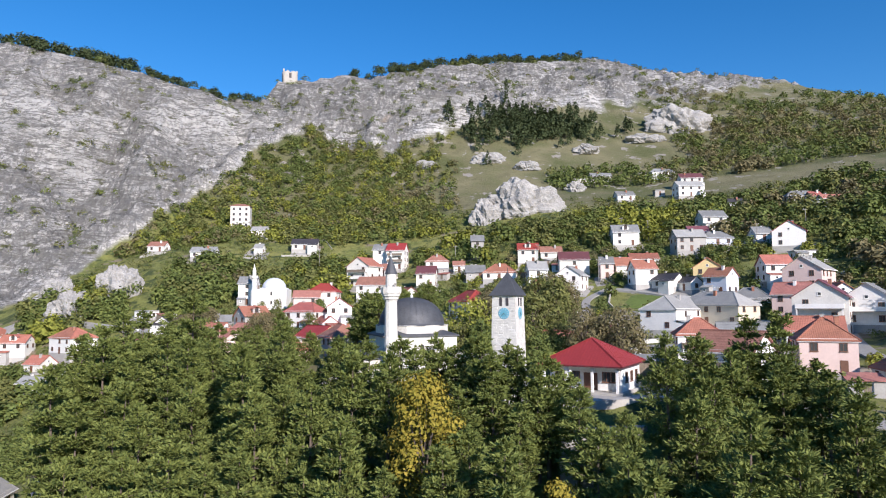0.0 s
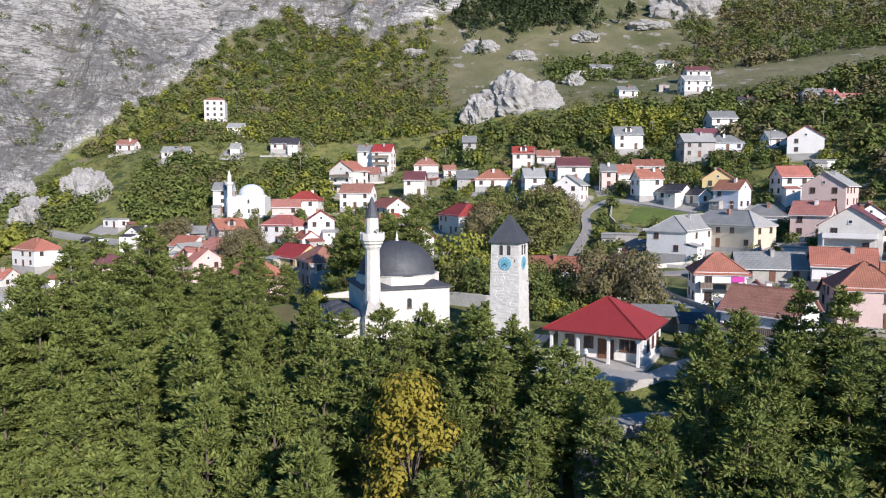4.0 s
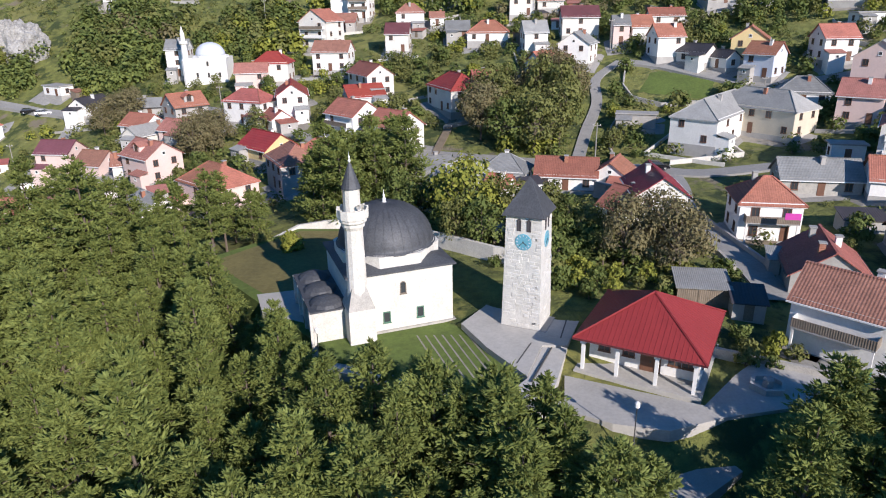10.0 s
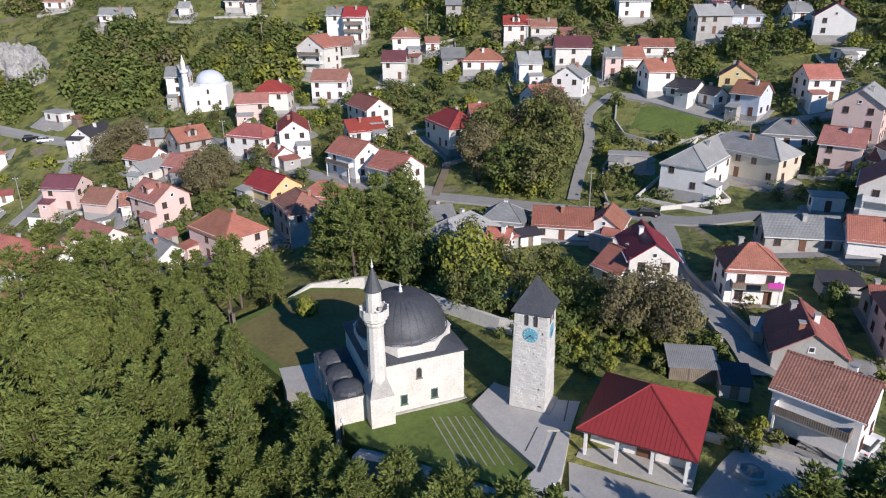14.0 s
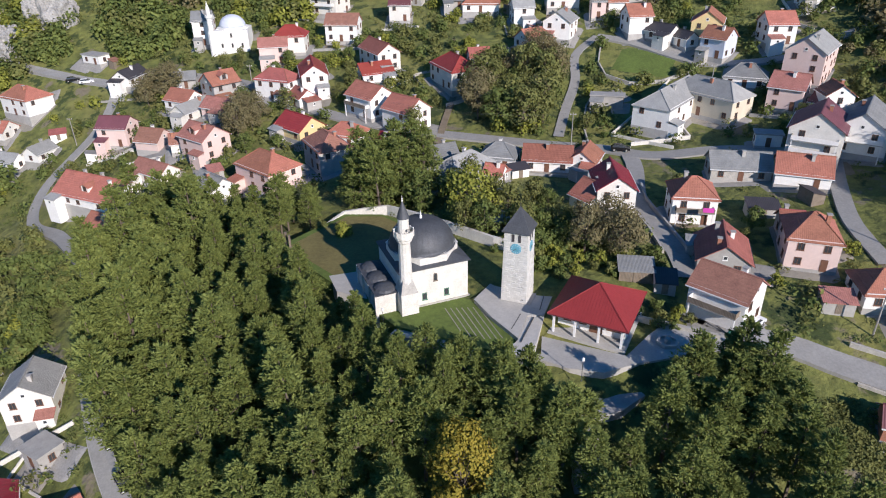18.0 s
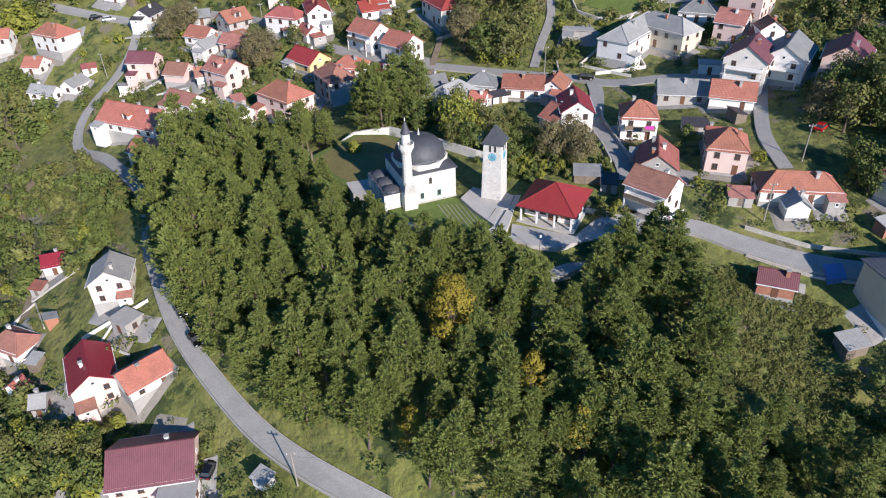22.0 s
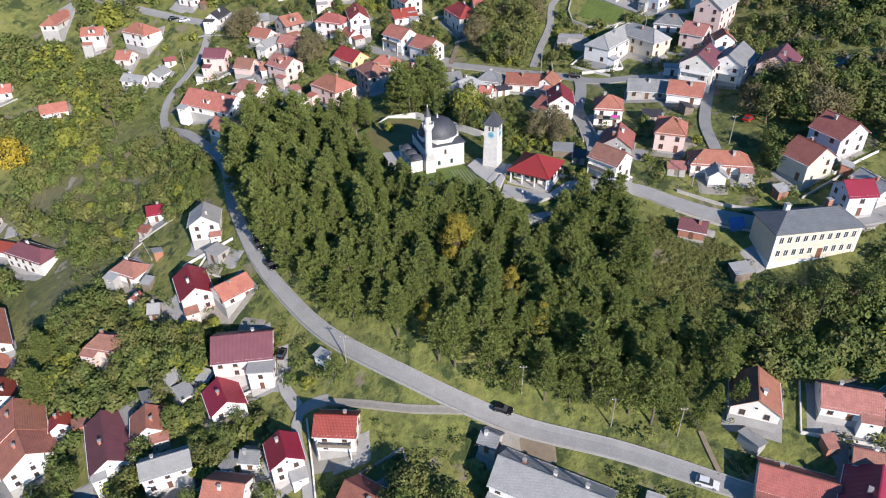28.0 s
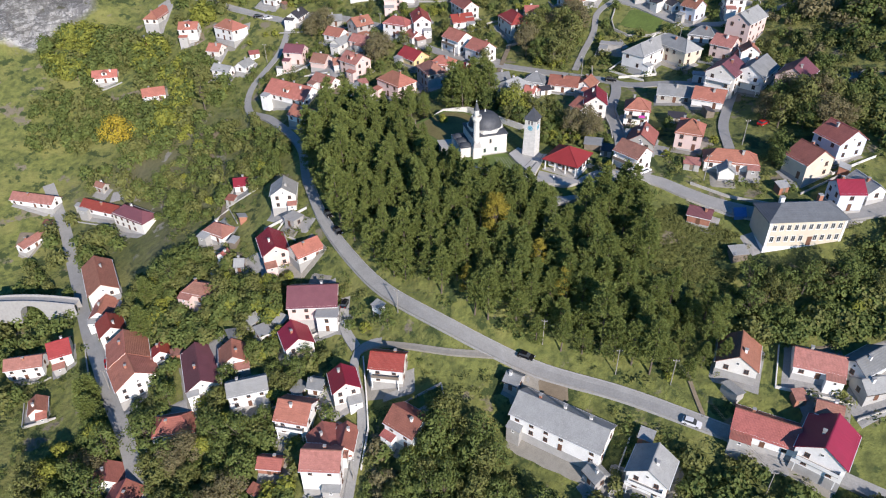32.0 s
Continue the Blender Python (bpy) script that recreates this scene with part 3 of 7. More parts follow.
def beside(line, d):
    """The line shifted sideways by d."""
    out = []
    for k, (x, y) in enumerate(line):
        (x0, y0), (x1, y1) = line[max(k - 1, 0)], line[min(k + 1, len(line) - 1)]
        n = math.hypot(x1 - x0, y1 - y0)
        out.append((x - (y1 - y0) / n * d, y + (x1 - x0) / n * d))
    return out


for d in (-3.0, 3.0):
    ribbon("kerb", beside(MAIN[9:18], d * 0.51), 0.13, "kerb", "low worn concrete kerb along the road", "kerb", lift=0.5, thick=0.8)


def wall_line(name, points, height, mat, label, thick=0.35, drop=0.6):
    bm = bmesh.new()
    for (x0, y0), (x1, y1) in zip(points, points[1:]):
        m = max(1, int(math.hypot(x1 - x0, y1 - y0) / 3))
        nx, ny = -(y1 - y0), x1 - x0
        d = math.hypot(nx, ny)
        nx, ny = nx / d * thick / 2, ny / d * thick / 2
        for k in range(m):
            ax, ay = x0 + (x1 - x0) * k / m, y0 + (y1 - y0) * k / m
            bx, by = x0 + (x1 - x0) * (k + 1) / m, y0 + (y1 - y0) * (k + 1) / m
            za, zb = z_at(ax, ay), z_at(bx, by)
            v = [bm.verts.new(c) for c in ((ax + nx, ay + ny, za - drop), (ax - nx, ay - ny, za - drop), (bx - nx, by - ny, zb - drop), (bx + nx, by + ny, zb - drop), (ax + nx, ay + ny, za + height), (ax - nx, ay - ny, za + height), (bx - nx, by - ny, zb + height), (bx + nx, by + ny, zb + height))]
            for f in ((4, 5, 6, 7), (0, 4, 7, 3), (1, 2, 6, 5), (0, 1, 5, 4), (3, 7, 6, 2)):
                bm.faces.new([v[i] for i in f])
    return tagged(part(name, bm, mat), label, "wall", kind="structure")


wall_line("wall_north", [(-36.5, 19), (-35.5, 21), (-28, 31.5), (-20, 31), (-10, 22), (-2, 14.5), (1.5, 12.5)], 1.9, "limewash", "low pale rendered wall round the mosque garden", 0.5)
wall_line("wall_west", [(-36.5, 19), (-28.5, 10.5), (-25, 5)], 1.3, "limewash", "low pale wall beside the mosque garden")
wall_line("wall_east", [(15.9, -5.6), (19.4, -7.0), (22.8, -9.0), (25.5, -10.5)], 0.9, "stone", "low rubble stone wall beside the hall")
wall_line("wall_lane_3", [(29.6, 40), (28.6, 33), (28.9, 19), (29.2, 13)], 0.9, "grey_wall", "grey concrete wall along the shaded lane")
wall_line("wall_lane_4", [(24.6, 31), (25.2, 20), (25.0, 12)], 0.7, "stone", "rubble stone wall along the shaded lane")
wall_line("wall_street", [(42, -15.6), (52, -21), (66, -25), (84, -25)], 0.4, "stone", "low pale wall along the street")
wall_line("wall_street_2", [(44, -9.5), (53, -14.5), (66, -18.5), (80, -18.5)], 0.7, "stone", "pale garden wall along the street")
wall_line("wall_meadow", [(36.5, 108), (34.5, 101), (35, 94.5), (40, 89.5), (48, 88.5), (56, 91), (61, 94)], 0.9, "stone", "dry stone wall round a meadow")
wall_line("wall_field", [(24, 62), (24.5, 70), (27, 80), (30, 86)], 0.8, "stone", "rubble stone garden wall")
wall_line("wall_field_2", [(33, 60), (46, 60), (46, 69)], 0.9, "limewash", "pale garden wall beside the lane")
wall_line("wall_lane", [(-43.6, -49.5), (-41.4, -59), (-39.8, -67), (-40.4, -76)], 0.9, "limewash", "pale rendered wall along the lane")
wall_line("wall_lane_2", [(-115, -46), (-106, -60), (-98, -74)], 0.8, "limewash", "pale rendered wall along the street")
wall_line("wall_river", [(-143, -24), (-132, -42), (-122, -56)], 0.8, "stone", "rubble stone wall above the river bank")


# ---- the mosque terrace ----
def flat(name, corners, z, mat, label, category, thick=0.5, kind="structure"):
    bm = bmesh.new()
    slab(bm, [(x, y, z) for x, y in corners], thick)
    return tagged(part(name, bm, mat), label, category, kind=kind)


def make_window(w, h, arched=False, grille=False, deep=0.06):
    """A shared window mesh: frame, glazing bars and pane, facing local -y."""
    bm = bmesh.new()
    f = 0.09
    out = [(-w / 2, 0), (w / 2, 0), (w / 2, h), (-w / 2, h)]
    ins = [(-w / 2 + f, f), (w / 2 - f, f), (w / 2 - f, h - f), (-w / 2 + f, h - f)]
    if arched:
        arc = [(w / 2 * math.cos(t), h + w / 2 * math.sin(t)) for t in np.linspace(0.3, math.pi - 0.3, 6)]
        out = out[:3] + arc + out[3:]
        ins = ins[:2] + [(w / 2 - f, h)] + [(x * 0.78, h + (z - h) * 0.78) for x, z in arc] + [(-w / 2 + f, h)]
    back = [bm.verts.new((x, 0.03, z)) for x, z in out]
    face = [bm.verts.new((x, -deep, z)) for x, z in out]
    lip = [bm.verts.new((x, -deep, z)) for x, z in ins]
    pane = [bm.verts.new((x, -0.01, z)) for x, z in ins]
    n = len(out)
    for i in range(n):
        k = (i + 1) % n
        bm.faces.new((back[i], back[k], face[k], face[i]))
        bm.faces.new((face[i], face[k], lip[k], lip[i]))
        bm.faces.new((lip[i], lip[k], pane[k], pane[i]))
    bm.faces.new(pane).material_index = 1
    if not arched and w > 0.8:
        box(bm, -0.03, 0.03, -deep + 0.01, -0.012, f, h - f)
    box(bm, -w / 2 - 0.06, w / 2 + 0.06, -deep - 0.06, 0.02, -0.07, 0)
    me = bpy.data.meshes.new("window")
    bm.normal_update()
    bm.to_mesh(me)
    bm.free()
    return me


WINDOW = make_window(1.05, 1.25)
SMALL_WINDOW = make_window(0.7, 0.7)
ARCHED_WINDOW = make_window(0.62, 0.95, True, True)
GRILLE_WINDOW = make_window(0.75, 1.15, False, True)
SCHOOL_WINDOW = make_window(1.1, 1.7)


def set_window(me, parent, x, y, z, turn=0.0, frame="frame", name="window"):
    """Hang a window on a wall of the parent, its face turned by so many degrees from local -y."""
    ob = link_mesh(name, me, [frame, "glass"], parent)
    ob.matrix_local = pose(x, y, z, 0, 0, turn)
    return ob


def build_mosque():
    m = thing("mosque", pose(-13.6, 4.8, 0, 0, 0, 20), "whitewashed stone mosque with a dark lead dome", "mosque")
    part("wall", boxed(-5.1, 5.1, -5.1, 5.1, -3, 5.25), "limewash", m)
    part("plinth", boxed(-5.25, 5.35, -5.35, 5.25, -3, -0.55), "stone", m)
    bm = bmesh.new()
    slab(bm, [(-5.4, -5.4, 5.42), (5.4, -5.4, 5.42), (5.4, 5.4, 5.42), (-5.4, 5.4, 5.42)], 0.17)
    a = [(-5.4, -5.4, 5.42), (5.4, -5.4, 5.42), (5.4, 5.4, 5.42), (-5.4, 5.4, 5.42)]
    b = [(-3.7, -3.7, 6.05), (3.7, -3.7, 6.05), (3.7, 3.7, 6.05), (-3.7, 3.7, 6.05)]
    va, vb = [bm.verts.new(c) for c in a], [bm.verts.new(c) for c in b]
    for i in range(4):
        bm.faces.new((va[i], va[(i + 1) % 4], vb[(i + 1) % 4], vb[i]))
    bm.faces.new(vb)
    part("roof", bm, "lead", m, "dark grey lead roof skirt")
    bm = bmesh.new()
    lathe(bm, [(5.2, 5.3), (5.2, 6.62), (5.28, 6.66), (5.28, 6.74), (4.7, 6.78)], 8, math.pi / 8)
    part("drum", bm, "limewash", m, "white octagonal drum")
    bm = bmesh.new()
    rings = [(4.92, 6.66), (4.92, 6.78)] + [(4.72 * math.cos(t) ** 0.9, 6.76 + 3.85 * math.sin(t)) for t in np.linspace(0.0, math.pi / 2, 15)[:-1]] + [(0, 10.62)]
    lathe(bm, rings, 48)
    dome = part("dome", bm, "lead", m, "dark grey lead-covered dome", shade=True)
    for k in range(32):
        t = 2 * math.pi * (k + 0.5) / 32
        bm = bmesh.new()
        pts = [(4.74 * math.cos(s) ** 0.9, 6.79 + 3.86 * math.sin(s)) for s in np.linspace(0.02, 1.45, 9)]
        vs = []
        for r, z in pts:
            w = 0.035
            vs.append([bm.verts.new((r * math.cos(t) - w * d * math.sin(t), r * math.sin(t) + w * d * math.cos(t), z + 0.035)) for d in (-1, 1)])
        for p, q in zip(vs, vs[1:]):
            bm.faces.new((p[0], p[1], q[1], q[0]))
        part("seam", bm, "lead", dome)
    bm = bmesh.new()
    lathe(bm, [(0.3, 10.5), (0.16, 10.75), (0.2, 10.95), (0.08, 11.1), (0.14, 11.3), (0.05, 11.45), (0, 11.95)], 10)
    part("finial", bm, "frame", m, "pale stone finial", shade=True)
    for x in (-1.6, 1.75):
        set_window(GRILLE_WINDOW, m, x, -5.1, 0.2, 0, "shutter")
    set_window(ARCHED_WINDOW, m, 0.1, -5.1, 2.95, 0, "wood")
    for y in (-1.8, 1.8):
        set_window(GRILLE_WINDOW, m, 5.1, y, 0.2, 90, "wood")
    set_window(ARCHED_WINDOW, m, 5.1, 0, 2.95, 90, "wood")
    bm = bmesh.new()
    lathe(bm, [(0.26, -0.05), (0.26, 0.03), (0.17, 0.05)], 8)
    r = part("rosette", bm, "stone", m)
    r.matrix_local = pose(-0.2, -4.67, 6.15, 90, 0, 0)
    # porch on the west side, with its own roofs
    part("porch_wall", boxed(-8.6, -5.1, -4.9, 4.9, -3, 2.4), "limewash", m)
    for k, y in enumerate((-3.3, 0.0, 3.3)):
        bm = bmesh.new()
        x0, x1, h = -8.8, -5.1, 3.5
        v = [(x0, y - 1.68, 2.42), (x1, y - 1.68, 2.42), (x1, y + 1.68, 2.42), (x0, y + 1.68, 2.42)]
        slab(bm, v, 0.16)
        lathe(bm, [(1.66, 2.42), (1.45, 2.7), (0.95, 2.98), (0.4, 3.12), (0, 3.15)], 12, math.pi / 12, (-6.9, y))
        part("porch_roof", bm, "lead", m, "low dark lead porch roof")
    for y in (-4.9, -1.65, 1.65, 4.6):
        part("porch_pier", boxed(-8.85, -8.55, y, y + 0.35, -3, 2.4), "limewash", m)


def build_minaret():
    m = thing("minaret", pose(-15.85, -1.55, 0, 0, 0, 20), "slender white stone minaret with a balcony and a lead cone", "minaret")
    part("plinth", boxed(-1.25, 1.25, -1.45, 1.3, -3, 2.6), "limewash", m)
    part("step", boxed(-1.6, 1.7, -1.9, 1.3, -3, -1.0), "stone", m)
    bm = bmesh.new()
    a = [bm.verts.new(c) for c in ((-1.25, -1.45, 2.6), (1.25, -1.45, 2.6), (1.25, 1.3, 2.6), (-1.25, 1.3, 2.6))]
    b = [bm.verts.new((0.92 * math.cos(t), 0.92 * math.sin(t), 4.6)) for t in [math.radians(d) for d in (225, 315, 45, 135)]]
    for i in range(4):
        bm.faces.new((a[i], a[(i + 1) % 4], b[(i + 1) % 4], b[i]))
    bm.faces.new(b)
    part("shoulder", bm, "stone", m)
    bm = bmesh.new()
    lathe(bm, [(0.98, 3.4), (0.93, 4.6), (0.83, 10.3), (0.83, 10.5)], 12)
    part("shaft", bm, "limewash", m)
    bm = bmesh.new()
    lathe(bm, [(0.83, 10.0), (0.95, 10.3), (1.05, 10.35), (1.05, 10.6), (1.25, 10.8), (1.25, 11.0), (1.4, 11.1), (1.4, 11.25)], 12)
    part("balcony_floor", bm, "limewash", m)
    for k in range(12):
        t = 2 * math.pi * (k + 0.5) / 12
        bm = boxed(-0.32, 0.32, -0.05, 0.05, 11.25, 11.95)
        p = part("balcony_panel", bm, "limewash", m)
        p.matrix_local = pose(1.33 * math.cos(t), 1.33 * math.sin(t), 0, 0, 0, math.degrees(t) + 90)
        bm = boxed(-0.07, 0.07, -0.07, 0.07, 11.2, 12.05)
        p = part("balcony_post", bm, "limewash", m)
        p.matrix_local = pose(1.36 * math.cos(t + 0.262), 1.36 * math.sin(t + 0.262), 0, 0, 0, math.degrees(t) + 15)
    bm = bmesh.new()
    lathe(bm, [(0.78, 11.2), (0.74, 13.75), (0.8, 13.8)], 12)
    part("upper_shaft", bm, "limewash", m)
    bm = bmesh.new()
    lathe(bm, [(0.86, 13.75), (0.84, 13.85), (0.5, 14.9), (0.16, 15.85), (0.05, 16.1), (0, 16.1)], 16)
    part("cone", bm, "lead", m, "dark lead cone")
    bm = bmesh.new()
    lathe(bm, [(0.06, 16.0), (0.14, 16.2), (0.05, 16.35), (0.1, 16.5), (0.03, 16.62), (0, 17.0)], 8)
    part("finial", bm, "frame", m)
    bm = bmesh.new()
    lathe(bm, [(0.05, -0.25), (0.08, 0.0), (0.22, 0.22), (0.2, 0.2), (0.04, 0.0)], 10)
    s = part("loudspeaker", bm, "kerb", m)
    s.matrix_local = pose(0.25, -0.98, 12.25, 80, 0, 10)


def build_tower():
    m = thing("clock_tower", pose(0.0, 0.35, 0, 0, 0, -24), "square rubble stone clock tower with a grey pyramid roof", "clock tower")
    s0, s1, h = 1.92, 1.65, 10.95
    bm = bmesh.new()
    a = [bm.verts.new((x * s0, y * s0, -2)) for x, y in ((-1, -1), (1, -1), (1, 1), (-1, 1))]
    b = [bm.verts.new((x * s1, y * s1, h)) for x, y in ((-1, -1), (1, -1), (1, 1), (-1, 1))]
    for i in range(4):
        bm.faces.new((a[i], a[(i + 1) % 4], b[(i + 1) % 4], b[i]))
    bm.faces.new(b)
    core = part("shaft", bm, "ashlar", m)
    part("plinth", boxed(-2.3, 2.5, -2.0, 2.2, -2, -0.12), "kerb", m)
    rng = random.Random(3)
    stones = []
    for k in range(8):
        bm = bmesh.new()
        w, hh = rng.uniform(0.45, 0.8), rng.uniform(0.24, 0.36)
        box(bm, -w / 2, w / 2, -0.035, 0.05, -hh / 2, hh / 2)
        bmesh.ops.bevel(bm, geom=[e for e in bm.edges if all(v.co.y < 0 for v in e.verts)], offset=0.025, segments=1, affect="EDGES")
        me = bpy.data.meshes.new("stone")
        bm.normal_update()
        bm.to_mesh(me)
        bm.free()
        stones.append((me, w))
    for side, turn in ((0, 0), (1, 90)):
        z, course = 0.15, 0
        while z < h - 0.3 and course < 36:
            half = s0 + (s1 - s0) * (z + 2) / (h + 2)
            x = -half + rng.uniform(0.0, 0.3)
            while x < half - 0.2:
                me, w = stones[rng.randrange(8)]
                if rng.random() < (0.62 if side == 0 else 0.3) and not (z > 7.6 and abs(x + w / 2) < 1.05):
                    ob = link_mesh("stone", me, "ashlar", m)
                    cx = min(x + w / 2, half - w / 2)
                    ob.matrix_local = pose(0, 0, 0, 0, 0, turn) @ pose(cx, -half, z, 0, rng.uniform(-2, 2), 0)
                x += w + 0.04
            z += 0.33
            course += 1
    bm = bmesh.new()
    e = 1.98
    c = [(-e, -e, 10.85), (e, -e, 10.85), (e, e, 10.85), (-e, e, 10.85)]
    for i in range(4):
        slab(bm, [c[i], c[(i + 1) % 4], (0, 0, 14.05)], 0.12)
    roof = part("roof", bm, "lead", m, "grey sheet-metal pyramid roof")
    for i in range(4):
        p, q = Vector(c[i]), Vector(c[(i + 1) % 4])
        for k in range(1, 8):
            u = p.lerp(q, k / 8)
            f = 1 - abs(k / 8 - 0.5) * 2
            top = u.lerp(Vector((0, 0, 14.05)), f * 0.98)
            side_n = (q - p).normalized() * 0.03
            bm = bmesh.new()
            vs = [bm.verts.new(v) for v in (u - side_n + Vector((0, 0, 0.02)), u + side_n + Vector((0, 0, 0.02)), top + side_n + Vector((0, 0, 0.05)), top - side_n + Vector((0, 0, 0.05)))]
            bm.faces.new(vs)
            part("seam", bm, "lead", roof)
    part("finial", boxed(-0.03, 0.03, -0.03, 0.03, 13.9, 14.6), "rust_metal", m)
    for turn in (0, 90):
        for x in (-0.42, 0.5):
            ob = part("belfry_opening", boxed(-0.2, 0.2, -0.05, 0.12, 9.35, 10.3), "dark", m, "dark arched bell opening")
            ob.matrix_local = pose(0, 0, 0, 0, 0, turn) @ pose(x, -1.66, 0)
            arch = bmesh.new()
            lathe(arch, [(0.2, -0.05), (0.2, 0.1)], 14)
            o2 = part("arch_head", arch, "dark", ob)
            o2.matrix_local = pose(0, 0.02, 10.3, 90, 0, 0)
        bm = bmesh.new()
        lathe(bm, [(0.78, 0.0), (0.78, 0.08), (0.7, 0.1)], 28)
        dial = part("clock_face", bm, "clock_blue", m, "round blue clock face")
        dial.matrix_local = pose(0, 0, 0, 0, 0, turn) @ pose(0.02, -1.66, 8.35, 90, 0, 0)
        bm = bmesh.new()
        for k in range(12):
            t = math.radians(30 * k)
            x, y = 0.6 * math.sin(t), 0.6 * math.cos(t)
            v = [bm.verts.new((x + 0.035 * a * math.cos(t) + 0.09 * b * math.sin(t), y - 0.035 * a * math.sin(t) + 0.09 * b * math.cos(t), 0.112)) for a, b in ((-1, -1), (1, -1), (1, 1), (-1, 1))]
            bm.faces.new(v)
        part("hour_mark", bm, "blue", dial)
        for ang, ln in ((130, 0.42), (225, 0.58)):
            bm = boxed(-0.03, 0.03, -0.1, ln, 0.115, 0.13)
            pointer = part("pointer", bm, "rust_metal", dial)
            pointer.matrix_local = pose(0, 0, 0, 0, 0, -ang)


def build_hall():
    m = thing("prayer_hall", pose(10.1, -5.85, -1.0, 0, 0, -28.5), "white hall with a red sheet-metal hipped roof and porch", "hall")
    e, ez, top = 5.4, 3.25, 6.25
    part("floor", boxed(-5.2, 5.2, -5.2, 5.0, -1.5, 0.12), "paving", m)
    part("wall", boxed(-4.6, 4.7, -2.6, 4.7, 0, 3.3), "white", m)
    part("side_wall", boxed(4.45, 4.7, -3.6, -2.6, 0, 3.3), "white", m)
    bm = bmesh.new()
    c = [(-e, -e, ez), (e, -e, ez), (e, e, ez), (-e, e, ez)]
    ridge = [(-0.15, 0.2, top), (0.15, 0.2, top)]
    part("soffit", boxed(-5.3, 5.3, -5.3, 5.3, ez - 0.18, ez - 0.06), "wood", m)
    faces = ([c[0], c[1], ridge[1], ridge[0]], [c[1], c[2], ridge[1]], [c[2], c[3], ridge[0], ridge[1]], [c[3], c[0], ridge[0]])
    for q in faces:
        bm = bmesh.new()
        slab(bm, q, 0.1)
        sl = part("roof_slope", bm, "hall_red", m, "red ribbed sheet-metal roof slope")
        a, b = Vector(q[0]), Vector(q[1])
        apex = Vector(q[2])
        if len(q) == 4:
            apex = (Vector(q[2]) + Vector(q[3])) / 2
        for k in range(1, 26):
            f = k / 26
            u = a.lerp(b, f)
            g = min(1 - abs(f - 0.5) * 2, 1.0)
            mid = a.lerp(b, 0.5)
            end = u + (apex - mid) * g * 0.99
            w = (b - a).normalized() * 0.02
            up = Vector((0, 0, 0.03))
            bm = bmesh.new()
            lo = [bm.verts.new(v) for v in (u - w, u + w, end + w, end - w)]
            hi = [bm.verts.new(v + up) for v in (u - w * 0.5, u + w * 0.5, end + w * 0.5, end - w * 0.5)]
            bm.faces.new(hi)
            for i in range(4):
                bm.faces.new((lo[i], lo[(i + 1) % 4], hi[(i + 1) % 4], hi[i]))
            part("rib", bm, "hall_red", sl)
        bm = bmesh.new()
        for i in range(1):
            v = [bm.verts.new(p) for p in (a + Vector((0, 0, 0.03)), b + Vector((0, 0, 0.03)), b - Vector((0, 0, 0.16)), a - Vector((0, 0, 0.16)))]
            bm.faces.new(v)
        part("fascia", bm, "maroon", sl)
    for cn in c:
        a, b = Vector(cn), Vector((0, 0.2, top))
        d = (b - a)
        n = Vector((-d.y, d.x, 0)).normalized() * 0.12
        bm = bmesh.new()
        v = [bm.verts.new(p) for p in (a - n + Vector((0, 0, 0.04)), a + Vector((0, 0, 0.13)), a + n + Vector((0, 0, 0.04)), b + n + Vector((0, 0, 0.04)), b + Vector((0, 0, 0.13)), b - n + Vector((0, 0, 0.04)))]
        bm.faces.new((v[0], v[1], v[4], v[5]))
        bm.faces.new((v[1], v[2], v[3], v[4]))
        part("hip_cap", bm, "hall_red", m)
    for x in (-4.6, -1.7, 1.5, 4.5):
        bm = bmesh.new()
        box(bm, x - 0.14, x + 0.14, -4.75, -4.47, 0.1, 3.2)
        box(bm, x - 0.24, x + 0.24, -4.85, -4.37, 2.6, 2.9)
        part("post", bm, "frame", m, "white porch post")
    door = part("door", boxed(-0.2, 1.5, -2.68, -2.58, 0.1, 2.2), "door", m, "brown double door")
    part("handle", boxed(0.6, 0.7, -2.74, -2.68, 1.0, 1.2), "rust_metal", door)
    for x in (-3.3, -1.2, 2.6, 3.7):
        set_window(WINDOW, m, x, -2.6, 1.1, 0, "door")
    for y in (-1.4, 0.8, 3.0):
        set_window(WINDOW, m, 4.7, y, 1.1, 90, "frame")


build_mosque()
build_minaret()
build_tower()
build_hall()
flat("lawn", [(-38, 19), (-27, 6), (-19.5, -3), (-17.5, -5.6), (-9, -9.5), (-3.3, -12.6), (-1.2, -10.1), (-4.2, -5.0), (-6.3, -0.3), (-7, 2), (-9, 14), (-3, 13.5), (-9, 21), (-21, 30.5), (-28, 31)], -0.75, "lawn", "mown green lawn round the mosque", "lawn", thick=3)
flat("pavement", [(-6.3, -0.3), (-4.2, -5.0), (-1.2, -10.1), (0.8, -4.9), (3.0, -5.0), (6.7, 3.8), (6, 9.5), (-2, 11.5), (-3.5, 4)], -0.15, "paving", "pale stone paving round the clock tower", "pavement", thick=2.5)
flat("walkway", [(0.8, -5.0), (-1.2, -10.2), (-3.3, -12.8), (-3.8, -16.0), (-1.4, -15.8), (1.0, -11.2), (3.0, -5.2)], -0.3, "blocks", "walkway of small pale concrete paving blocks", "path", thick=2.5)
